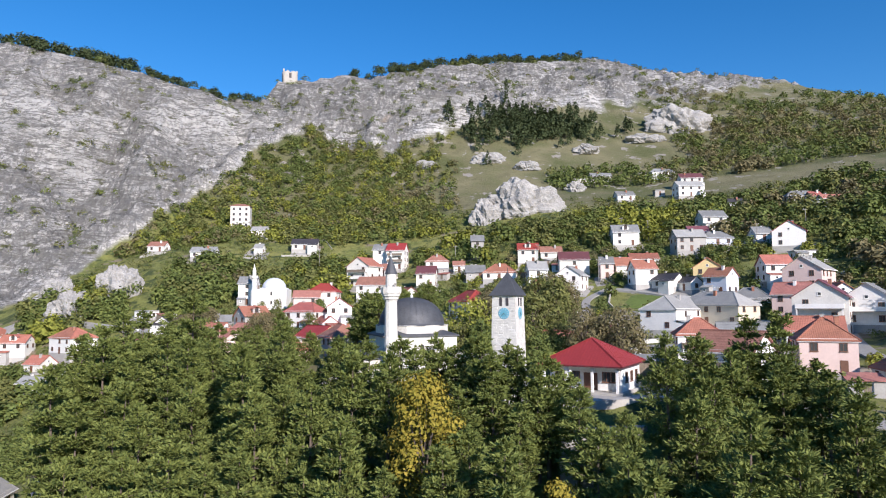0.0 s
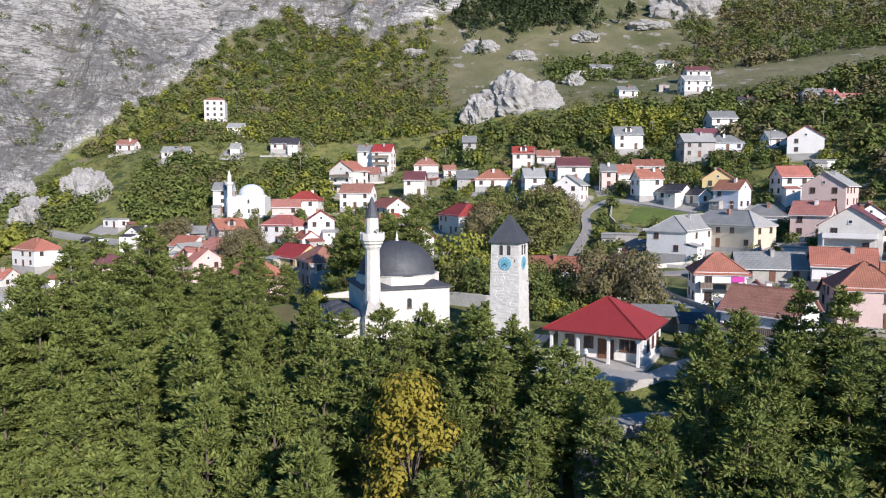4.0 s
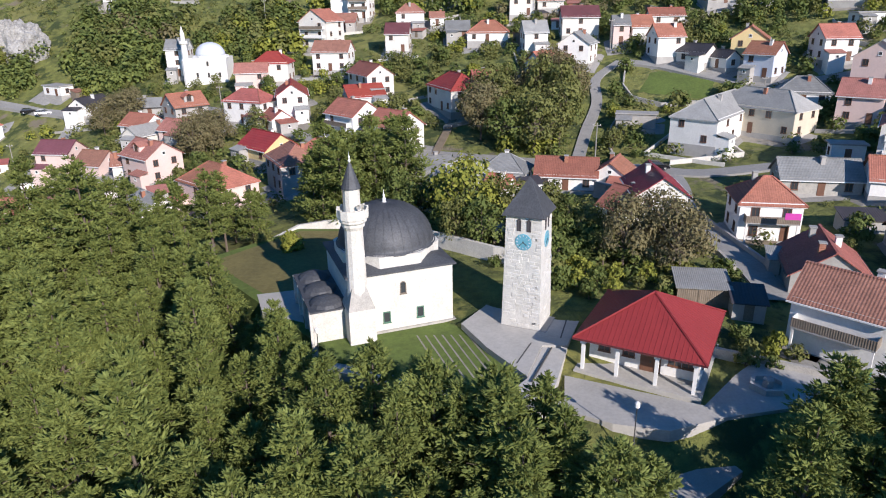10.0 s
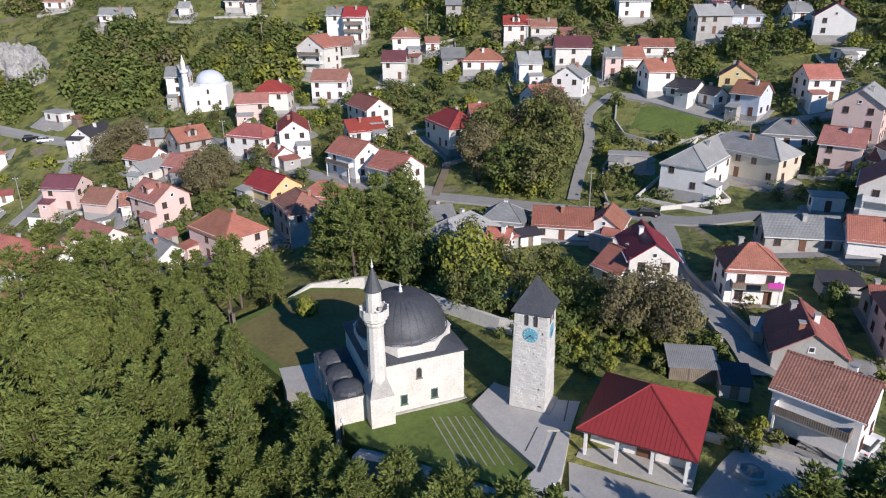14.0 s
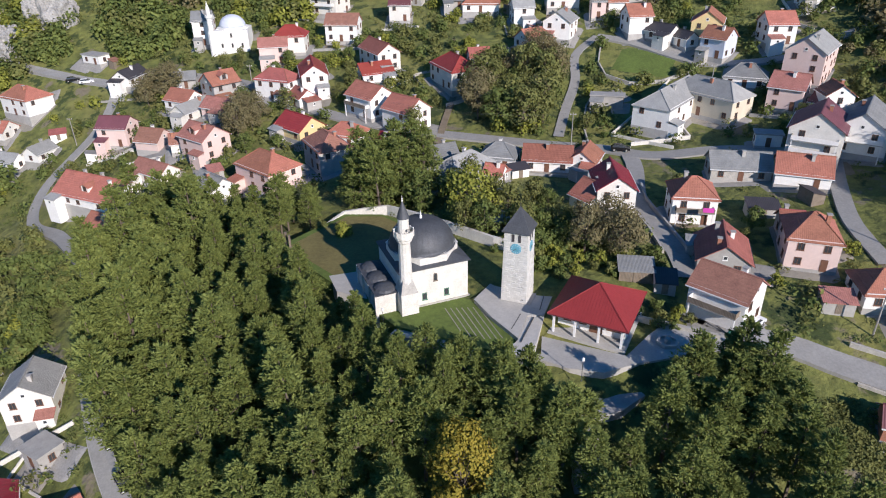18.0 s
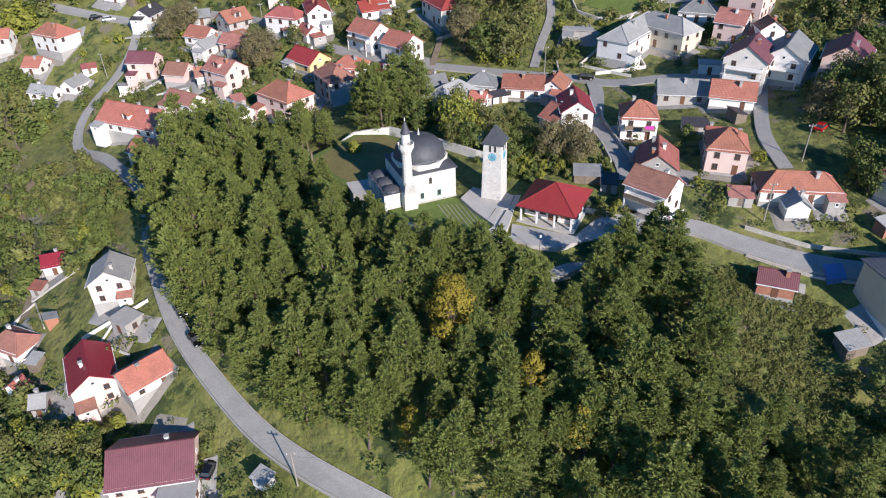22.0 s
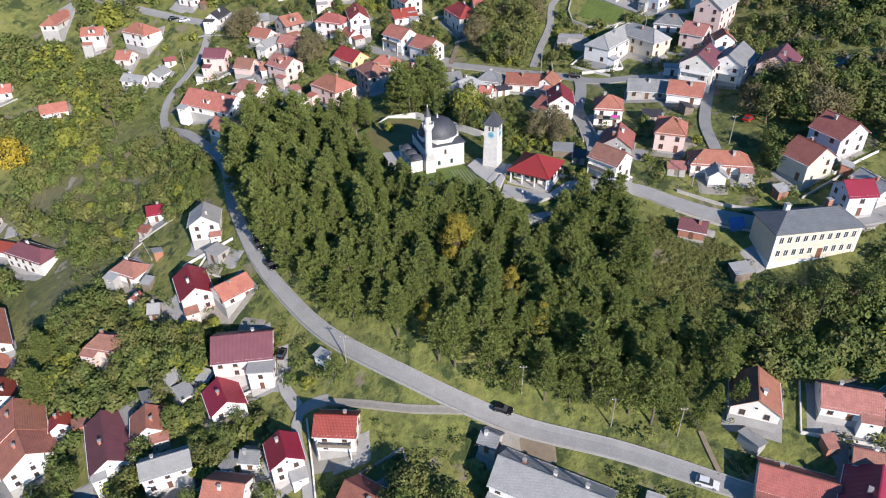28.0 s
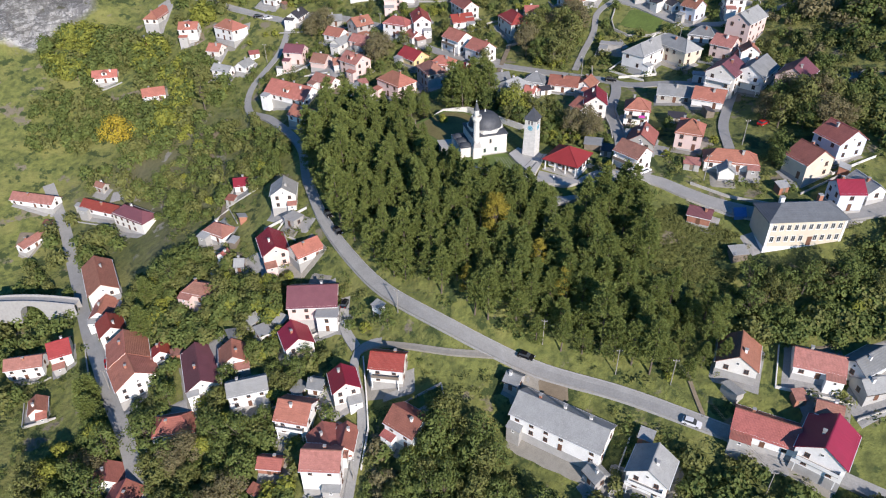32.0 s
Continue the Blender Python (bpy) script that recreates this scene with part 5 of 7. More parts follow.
house(58.3, 35.1, -23, 10.1, 8.3, 1, "orange", "white")
house(59.2, 51.7, -17, 5.8, 3.7, 1, "pale", "white", "flat")
house(34.1, 26.0, -11, 8.2, 8.1, 2, "orange", "white", "hip", "balcony")
house(46.9, 9.8, -19, 8.1, 9.2, 2, "orange", "pink", "hip")
house(47.5, 17.0, -16, 4.1, 5.5, 1, "brick", "grey")
house(33.2, 9.2, 72, 9.6, 8.2, 1, "brick", "grey", "chimney3")
house(28.2, -4.4, -46, 8.6, 7.2, 2, "brown", "white", "balcony")
house(-102.6, 219.5, 1, 7.8, 5.5, 1, "pale", "white")
house(-116.0, 187.0, 3, 10.9, 6.4, 1, "grey", "white")
house(-144.1, 205.0, -3, 8.3, 6.4, 1, "brown", "white")
house(-94.4, 192.6, 0, 4.2, 5.5, 1, "pale", "white")
house(-76.1, 198.9, 6, 11.7, 7.4, 1, "dark", "white")
house(-81.4, 139.7, 6, 6.6, 7.4, 3, "grey", "white")
house(-43.1, 153.7, 65, 10.0, 10.1, 3, "orange", "white", "balcony")
house(-40.1, 178.9, -5, 6.4, 7.4, 3, "grey", "white")
house(-33.4, 176.2, -7, 7.8, 9.2, 3, "red", "white", "balcony")
house(-37.4, 168.2, -1, 7.1, 6.4, 1, "brown", "grey")
house(-37.0, 133.5, -8, 10.4, 8.3, 2, "brown", "white")
house(-52.7, 129.0, -1, 10.1, 8.3, 2, "red", "white", "hip")
house(-16.7, 158.9, 2, 9.1, 7.4, 2, "brown", "white", "hip")
house(-19.6, 142.6, -4, 7.2, 8.3, 2, "maroon", "white")
house(-8.6, 157.7, 3, 4.8, 4.6, 1, "brown", "white")
house(-2.7, 145.4, 1, 7.3, 7.4, 1, "grey", "grey")
house(5.9, 140.3, -8, 11.8, 9.2, 1, "orange", "white", "hip")
house(-1.4, 175.4, 1, 5.6, 7.4, 2, "grey", "grey")
house(16.7, 154.3, -4, 8.0, 7.4, 2, "red", "white", "dormer")
house(25.1, 155.3, -1, 8.3, 6.4, 1, "brown", "white")
house(30.1, 134.9, -3, 10.4, 8.3, 2, "maroon", "white")
house(17.2, 129.3, 3, 6.8, 8.3, 2, "pale", "white")
house(26.9, 118.0, 65, 10.0, 8.3, 2, "pale", "white")
house(39.1, 125.7, -5, 4.8, 6.4, 2, "grey", "pink")
house(44.9, 128.7, 1, 6.2, 8.3, 1, "orange", "white")
house(47.6, 114.2, 4, 7.3, 8.3, 2, "orange", "white")
house(52.8, 132.7, -3, 9.8, 5.5, 1, "brick", "white")
house(52.7, 158.0, -4, 10.0, 9.2, 2, "grey", "white", "dormer")
house(56.7, 273.7, -2, 8.4, 5.5, 1, "pale", "white", "flat")
house(68.8, 280.5, 7, 12.3, 5.5, 1, "grey", "stone")
house(69.7, 229.3, 8, 9.2, 6.4, 1, "grey", "white")
house(103.2, 282.9, 3, 14.7, 7.4, 1, "grey", "white", "hip")
house(89.7, 241.5, 6, 5.6, 3.7, 1, "grey", "grey", "flat")
house(100.9, 232.5, 6, 12.9, 8.3, 2, "pale", "white")
house(108.6, 252.2, -2, 11.7, 8.3, 2, "maroon", "white")
house(106.3, 190.4, -7, 6.1, 6.4, 1, "dark", "white")
house(85.6, 161.0, 2, 9.5, 8.3, 2, "grey", "white")
house(70.0, 140.1, 1, 10.4, 8.3, 2, "pale", "grey")
house(77.8, 153.6, -2, 7.7, 6.4, 1, "maroon", "white")
house(79.8, 141.7, -4, 11.0, 7.4, 1, "grey", "blue", "hip")
house(93.3, 137.4, -1, 6.2, 7.4, 1, "grey", "white")
house(97.0, 125.1, 65, 10.0, 10.1, 2, "crimson", "white")
house(99.2, 127.9, -4, 7.2, 5.5, 1, "pale", "white", "flat")
house(130.6, 185.6, -3, 13.3, 7.4, 1, "grey", "white", "hip")
house(134.2, 181.5, -1, 4.9, 6.4, 1, "brick", "stone")
house(136.7, 171.4, 6, 12.6, 5.5, 1, "brown", "white")
house(127.0, 163.8, 1, 5.7, 6.4, 1, "grey", "white")
house(79.3, 96.8, -3, 7.9, 8.3, 2, "orange", "white")
house(93.7, 110.4, -4, 6.6, 5.5, 1, "pale", "white", "flat")
house(64.5, 105.2, 65, 10.0, 8.3, 2, "orange", "yellow")
house(-77.8, 5.9, -79, 8.2, 8.3, 2, "pale", "white")
house(-98.9, 22.7, 17, 5.2, 5.5, 1, "crimson", "white")
house(-95.3, -9.1, 68, 3.4, 4.6, 1, "brick", "white")
house(-88.5, -14.1, 7, 3.4, 4.6, 1, "pale", "grey")
house(-72.6, -3.9, -32, 5.1, 4.6, 1, "pale", "grey", "flat")
house(-55.3, -37.8, 4, 6.3, 5.5, 2, "pale", "white", "flat")
house(-75.2, -37.5, 38, 4.1, 5.5, 1, "pale", "white", "flat")

# ---- other buildings ----
def build_school():
    m = thing("school", pose(67.0, -27.2, -1.3, 0, 0, 7.5), "long cream two-storey school with a grey hipped roof", "school")
    hl, hs, top = 9.8, 4.4, 0.4
    HOMES.append((66, -27, 12))
    part("wall", boxed(-hl, hl, -hs, hs, -12, top), "cream", m)
    part("plinth", boxed(-hl - 0.08, hl + 0.08, -hs - 0.08, hs + 0.08, -12, -7.0), "white", m)
    c = [(-hl - 0.5, -hs - 0.5, top), (hl + 0.5, -hs - 0.5, top), (hl + 0.5, hs + 0.5, top), (-hl - 0.5, hs + 0.5, top)]
    r = [(-hl + 4.2, 0, top + 2.8), (hl - 4.2, 0, top + 2.8)]
    for q in ([c[0], c[1], r[1], r[0]], [c[1], c[2], r[1]], [c[2], c[3], r[0], r[1]], [c[3], c[0], r[0]]):
        bm = bmesh.new()
        slab(bm, q, 0.16)
        part("roof_slope", bm, "slate", m)
    part("cornice", boxed(-hl - 0.25, hl + 0.25, -hs - 0.25, hs + 0.25, top - 0.35, top - 0.1), "white", m)
    for x in (-hl + 0.3, hl - 0.3):
        part("pilaster", boxed(x - 0.3, x + 0.3, -hs - 0.1, -hs, -7, top - 0.35), "white", m)
    for k in range(10):
        x = -hl + 1.5 + k * (2 * hl - 3.0) / 9
        set_window(SCHOOL_WINDOW, m, x, -hs, -2.3)
        if k != 5:
            set_window(SCHOOL_WINDOW, m, x, -hs, -5.6)
    part("door", boxed(0.9, 2.1, -hs - 0.07, -hs + 0.05, -7.0, -4.4), "door", m, "brown entrance door")
    for x, y in ((-5.4, 0.8), (4.6, 1.2)):
        ch = part("chimney", boxed(x - 0.5, x + 0.5, y - 0.5, y + 0.5, 2.2, 4.3), "brick_wall" if x > 0 else "white", m)
        part("cap", boxed(x - 0.6, x + 0.6, y - 0.6, y + 0.6, 4.3, 4.45), "kerb", ch)


def build_second_mosque():
    x, y = -71.5, 136.0
    z = z_at(x, y)
    HOMES.append((x, y, 9))
    m = thing("small_mosque", pose(x, y, z, 0, 0, 4), "small white mosque with a pale metal dome", "mosque")
    part("wall", boxed(-5, 5, -4.5, 4.5, -3, 5.6), "white", m)
    bm = bmesh.new()
    lathe(bm, [(5.0, 5.5), (4.9, 6.1), (4.0, 6.3)], 8, math.pi / 8)
    part("drum", bm, "white", m)
    bm = bmesh.new()
    lathe(bm, [(4.0 * math.cos(t), 6.2 + 3.4 * math.sin(t)) for t in np.linspace(0, math.pi / 2 - 0.03, 10)], 28)
    part("dome", bm, "blue", m, "pale blue-white metal dome", shade=True)
    for wx in (-3, 0, 3):
        set_window(ARCHED_WINDOW, m, wx, -4.5, 0.6)
    set_window(ARCHED_WINDOW, m, 0, -4.5, 3.6)
    mm = thing("small_minaret", pose(x - 5.6, y - 4.2, z), "slim white minaret beside the small mosque", "minaret")
    bm = bmesh.new()
    lathe(bm, [(1.1, -3), (1.1, 5), (0.8, 5.6), (0.75, 9.3)], 10)
    part("shaft", bm, "white", mm)
    bm = bmesh.new()
    lathe(bm, [(0.75, 9.1), (1.15, 9.5), (1.15, 10.2), (1.05, 10.2), (1.05, 9.6)], 12)
    part("balcony", bm, "white", mm)
    bm = bmesh.new()
    lathe(bm, [(0.62, 9.5), (0.6, 11.8), (0.66, 11.85), (0.3, 13.0), (0, 14.2)], 10)
    part("top", bm, "white", mm)


def build_tower_house():
    x, y = -117.5, 236.0
    z = z_at(x, y)
    HOMES.append((x, y, 8))
    m = thing("tower_house", pose(x, y, z, 0, 0, 10), "tall cream stone tower house with a low tiled roof", "tower house")
    part("wall", boxed(-4.6, 4.6, -3.6, 3.6, -4, 11.2), "ashlar", m)
    c = [(-4.9, -3.9, 11.2), (4.9, -3.9, 11.2), (4.9, 3.9, 11.2), (-4.9, 3.9, 11.2)]
    r = [(-1.5, 0, 12.6), (1.5, 0, 12.6)]
    for q in ([c[0], c[1], r[1], r[0]], [c[1], c[2], r[1]], [c[2], c[3], r[0], r[1]], [c[3], c[0], r[0]]):
        bm = bmesh.new()
        slab(bm, q, 0.15)
        part("roof_slope", bm, "brown", m)
    for s in range(4):
        for wx in (-3, 0, 3):
            set_window(WINDOW, m, wx, -3.6, 1.2 + 2.6 * s, 0, "door")
        set_window(SMALL_WINDOW, m, 4.6, 0, 1.6 + 2.6 * s, 90)


def build_ruin(x, y, s, h, label):
    z = z_rough(x, y)
    rng = random.Random(7)
    m = thing("ruined_tower", pose(x, y, z - 2, 0, 0, 20), label, "ruin")
    for k in range(4):
        bm = bmesh.new()
        tops = [h * rng.uniform(0.72, 1.0) for _ in range(7)]
        for i in range(6):
            x0, x1 = -s + 2 * s * i / 6, -s + 2 * s * (i + 1) / 6
            v = [bm.verts.new(c) for c in ((x0, -s, -2), (x1, -s, -2), (x1, -s, tops[i + 1]), (x0, -s, tops[i]), (x0, -s + 1.2, -2), (x1, -s + 1.2, -2), (x1, -s + 1.2, tops[i + 1]), (x0, -s + 1.2, tops[i]))]
            for f in ((0, 1, 2, 3), (5, 4, 7, 6), (3, 2, 6, 7), (1, 5, 6, 2), (4, 0, 3, 7)):
                bm.faces.new([v[j] for j in f])
        w = part("ruined_wall", bm, "stone", m)
        w.matrix_local = pose(0, 0, 0, 0, 0, 90 * k)
    part("opening", boxed(-0.9, 0.9, -s - 0.06, -s + 0.2, h * 0.35, h * 0.7), "dark", m)


build_school()
build_second_mosque()
build_tower_house()
build_ruin(-138.5, 401, 5.4, 11, "ruined square stone tower on the cliff edge")
build_ruin(150, 606, 3.5, 6, "low ruined stone tower on the summit")


def build_crag(name, x, y, sx, sy, sz, seed, label):
    """A limestone crag: a rounded block broken by fissures."""
    bm = bmesh.new()
    bmesh.ops.create_icosphere(bm, subdivisions=5, radius=1.0)
    for v in bm.verts:
        d = v.co.normalized()
        f = noise.fractal(d * 1.6 + Vector((seed, 0, 0)), 0.9, 2.1, 5)
        ridge = 1 - abs(noise.noise(Vector((d.x * 5.5 + d.z * 1.5, d.y * 2.5, d.z * 0.9 + seed))))
        k = 0.82 + 0.28 * f + 0.22 * (ridge - 0.7)
        v.co = Vector((d.x * sx * k, d.y * sy * k, max(d.z, -0.5) * sz * k))
    ob = part(name, bm, "crag", None, shade=False)
    ob.matrix_world = pose(x, y, z_rough(x, y) + sz * 0.05)
    return tagged(ob, label, "rock")


build_crag("boulder", 21, 216, 21, 11, 15, 1.3, "huge pale limestone crag standing on the meadow")
build_crag("boulder", 3, 212, 8, 7, 10, 4.1, "pale limestone crag beside the huge one")
for k, (x, y, a, b, c) in enumerate(((-165, 166, 9, 7, 9), (-138, 160, 10, 8, 11), (-150, 150, 9, 7, 9), (52, 262, 6, 5, 5), (30, 300, 9, 6, 5), (8, 310, 12, 5, 6), (-30, 305, 8, 5, 4), (142, 372, 26, 14, 17), (120, 350, 7, 5, 4), (70, 330, 10, 7, 5), (110, 350, 14, 7, 5))):
    build_crag("boulder", x, y, a, b, c, k * 2.7 + 5, "weathered grey limestone outcrop on the slope")


# ---- yards and outbuildings ----
def build_yard(x, y, turn, w, d, mat, label):
    """A bare apron draped over the land beside a house."""
    bm = bmesh.new()
    c, s = math.cos(math.radians(turn)), math.sin(math.radians(turn))
    n = 5
    rows = []
    for i in range(n + 1):
        row = []
        for j in range(n + 1):
            u, v = w * (i / n - 0.5), d * (j / n - 0.5)
            px, py = x + u * c - v * s, y + u * s + v * c
            edge = i in (0, n) or j in (0, n)
            row.append(bm.verts.new((px, py, z_rough(px, py) + (-0.25 if edge else 0.13))))
        rows.append(row)
    for a, b in zip(rows, rows[1:]):
        for j in range(n):
            bm.faces.new((a[j], b[j], b[j + 1], a[j + 1]))
    return tagged(part("yard", bm, mat), label, "yard", kind="structure")


def build_shed(x, y, turn, w, d, roof, wall):
    m = thing("shed", pose(x, y, z_at(x, y), 0, 0, turn), f"small {WALL_WORDS[wall]} shed, {ROOF_WORDS[roof]} lean-to roof", "shed", "garden sheds")
    wmat = {"grey": "grey_wall", "brick": "brick_wall"}.get(wall, wall)
    bm = bmesh.new()
    lo = [bm.verts.new(c) for c in ((-w, -d, -2), (w, -d, -2), (w, d, -2), (-w, d, -2))]
    hi = [bm.verts.new(c) for c in ((-w, -d, 1.9), (w, -d, 1.9), (w, d, 2.5), (-w, d, 2.5))]
    for i in range(4):
        bm.faces.new((lo[i], lo[(i + 1) % 4], hi[(i + 1) % 4], hi[i]))
    part("wall", bm, wmat, m)
    bm = bmesh.new()
    slab(bm, [(-w - 0.25, -d - 0.3, 1.88), (w + 0.25, -d - 0.3, 1.88), (w + 0.25, d + 0.2, 2.62), (-w - 0.25, d + 0.2, 2.62)], 0.1)
    part("roof", bm, roof, m)
    part("door", boxed(-0.45, 0.45, -d - 0.05, -d + 0.03, 0.02, 1.8), "wood", m)


def off_road(x, y, d=2.6):
    for line in ROADS:
        for (x0, y0), (x1, y1) in zip(line, line[1:]):
            t = max(0, min(1, ((x - x0) * (x1 - x0) + (y - y0) * (y1 - y0)) / ((x1 - x0) ** 2 + (y1 - y0) ** 2)))
            if math.hypot(x0 + t * (x1 - x0) - x, y0 + t * (y1 - y0) - y) < d:
                return False
    return True


def outbuildings():
    rng = random.Random(19)
    base = list(HOMES)
    for x, y, turn, length, span in PLANS:
        if y < 225 and not (-40 < x < 22 and -22 < y < 34):
            kind = rng.choice(("yard", "yard", "yard", "gravel"))
            word = {"yard": "pale concrete apron round a house", "gravel": "packed gravel apron round a house"}[kind]
            build_yard(x + rng.uniform(-1, 1), y - rng.uniform(0, 1.6), turn, length + rng.uniform(3.0, 6.0), span + rng.uniform(3.0, 6.0), kind, word)
            if rng.random() < 0.75:
                c, w = math.radians(turn), rng.uniform(1.8, 3.4)
                hl, hs = length / 2 + w, span / 2 + w
                box4 = [(-hl, -hs), (hl, -hs), (hl, hs), (-hl, hs)]
                world4 = [(x + a * math.cos(c) - b * math.sin(c), y + a * math.sin(c) + b * math.cos(c)) for a, b in box4]
                first = min(range(4), key=lambda k: world4[k][1] + world4[(k + 1) % 4][1])
                line = [world4[(first + k) % 4] for k in range(-1 if rng.random() < 0.5 else 0, 2)]
                mids = [((a[0] + b[0]) / 2, (a[1] + b[1]) / 2) for a, b in zip(line, line[1:])]
                if all(off_road(*q) and not inside(*q, FOREST) and all(math.hypot(q[0] - hx, q[1] - hy) > hr - 0.4 for hx, hy, hr in base if (hx, hy) != (x, y)) for q in line + mids):
                    wall_line("garden_wall", line, rng.uniform(0.45, 0.95), rng.choice(("limewash", "stone", "grey_wall", "kerb", "limewash")), "low masonry wall holding up a house terrace", 0.25)
    for hx, hy, hr in base:
        if hy > 215 or rng.random() < 0.2:
            continue
        turn = rng.uniform(-35, 35)
        a = rng.uniform(0, 6.28)
        kind = rng.choice(("yard", "yard", "gravel", "soil", "yard"))
        word = {"yard": "bare grey concrete yard beside a house", "gravel": "packed gravel yard beside a house", "soil": "dug brown garden plot beside a house"}[kind]
        px, py = hx + hr * 0.75 * math.cos(a), hy + hr * 0.75 * math.sin(a)
        if not (-40 < px < 20 and -22 < py < 34):
            build_yard(px, py, turn, rng.uniform(7, 12.5), rng.uniform(6, 10), kind, word)
            if rng.random() < 0.55:
                c, q = math.radians(turn + rng.choice((0, 90, 180, 270))), rng.uniform(4.5, 6.5)
                ux, uy = math.cos(c), math.sin(c)
                line = [(px + ux * q - uy * q, py + uy * q + ux * q), (px + ux * q + uy * q, py + uy * q - ux * q), (px - ux * q + uy * q, py - uy * q - ux * q)]
                if all(clear(lx, ly, 0.2, 3.4) and not inside(lx, ly, FOREST) for lx, ly in line + [(px + ux * q, py + uy * q), (px + uy * q, py - ux * q)]):
                    wall_line("garden_wall", line, rng.uniform(0.5, 1.0), rng.choice(("limewash", "stone", "grey_wall", "kerb")), "low masonry wall round a garden", 0.25)
        if rng.random() < 0.7:
            b = a + rng.uniform(1.2, 5.0)
            px, py = hx + (hr + 2.2) * math.cos(b), hy + (hr + 2.2) * math.sin(b)
            if clear(px, py, 1.2, 4.6) and not inside(px, py, FOREST) and not (-40 < px < 34 and -22 < py < 34):
                build_shed(px, py, rng.choice((turn, turn + 90)), rng.uniform(1.2, 2.2), rng.uniform(1.1, 1.7), rng.choice(("pale", "brown", "grey", "dark", "brick", "pale")), rng.choice(("grey", "wood", "white", "grey", "brick")))
                HOMES.append((px, py, 2.2))


# ---- trees ----
def plates(name, c, n, w, ratio, rng):
    """One bent leaf plate of half-length w at each centre c, facing n."""
    n = n / np.linalg.norm(n, axis=1)[:, None]
    r = rng.normal(size=n.shape)
    t = np.cross(n, r)
    t /= np.linalg.norm(t, axis=1)[:, None]
    b = np.cross(n, t)
    w = w[:, None]
    v = np.stack([c - t * w, c - b * w * ratio + n * w * 0.15, c + t * w * 0.9, c + b * w * ratio + n * w * 0.12], 1).reshape(-1, 3)
    f = np.arange(len(v)).reshape(-1, 4)
    me = bpy.data.meshes.new(name)
    me.from_pydata(v.tolist(), [], f.tolist())
    return me


def leaf_cloud(seed, centres, per, spread, size, up=0.25, flatness=0.8, ratio=0.6):
    """Small bent leaf plates scattered round the centres, facing outwards and up."""
    rng = np.random.RandomState(seed)
    k = np.repeat(np.array(centres, float), per, axis=0)
    d = rng.normal(size=(len(k), 3))
    d /= np.linalg.norm(d, axis=1)[:, None]
    c = k[:, :3] + d * (1, 1, flatness) * rng.uniform(0.45, 1.0, (len(k), 1)) * spread * k[:, 3:]
    out = c * (1, 1, 0)
    out /= np.linalg.norm(out, axis=1)[:, None] + 1e-6
    n = d * 0.9 + out * 0.35 + rng.normal(size=d.shape) * 0.35 + (0, 0, up)
    return plates("crown", c, n, size * rng.uniform(0.6, 1.3, len(c)), ratio, rng)


def sprays(seed, tufts, per, spread, size, ratio=0.34):
    """Needle sprays round each tuft (x, y, z, outward x, y), long axis outwards and up."""
    rng = np.random.RandomState(seed)
    k = np.repeat(np.array(tufts, float), per, axis=0)
    d = rng.normal(size=(len(k), 3)) * (1, 1, 0.55)
    d /= np.linalg.norm(d, axis=1)[:, None] + 1e-6
    c = k[:, :3] + d * (1, 1, 0.8) * rng.uniform(0.2, 1.0, (len(k), 1)) * spread * k[:, 5:]
    out = np.column_stack([k[:, 3], k[:, 4], np.full(len(k), 0.5)])
    t = out * 0.75 + d * 0.9 + rng.normal(size=d.shape) * 0.3
    t /= np.linalg.norm(t, axis=1)[:, None]
    n = rng.normal(size=d.shape) * 0.45 + (0, 0, 1.0) + out * 0.4
    b = np.cross(n, t)
    b /= np.linalg.norm(b, axis=1)[:, None]
    n = np.cross(t, b)
    w = (size * rng.uniform(0.7, 1.3, len(c)))[:, None]
    v = np.stack([c - t * w * 0.8, c - b * w * ratio - n * w * 0.12, c + t * w, c + b * w * ratio - n * w * 0.12], 1).reshape(-1, 3)
    me = bpy.data.meshes.new("crown")
    me.from_pydata(v.tolist(), [], np.arange(len(v)).reshape(-1, 4).tolist())
    return me


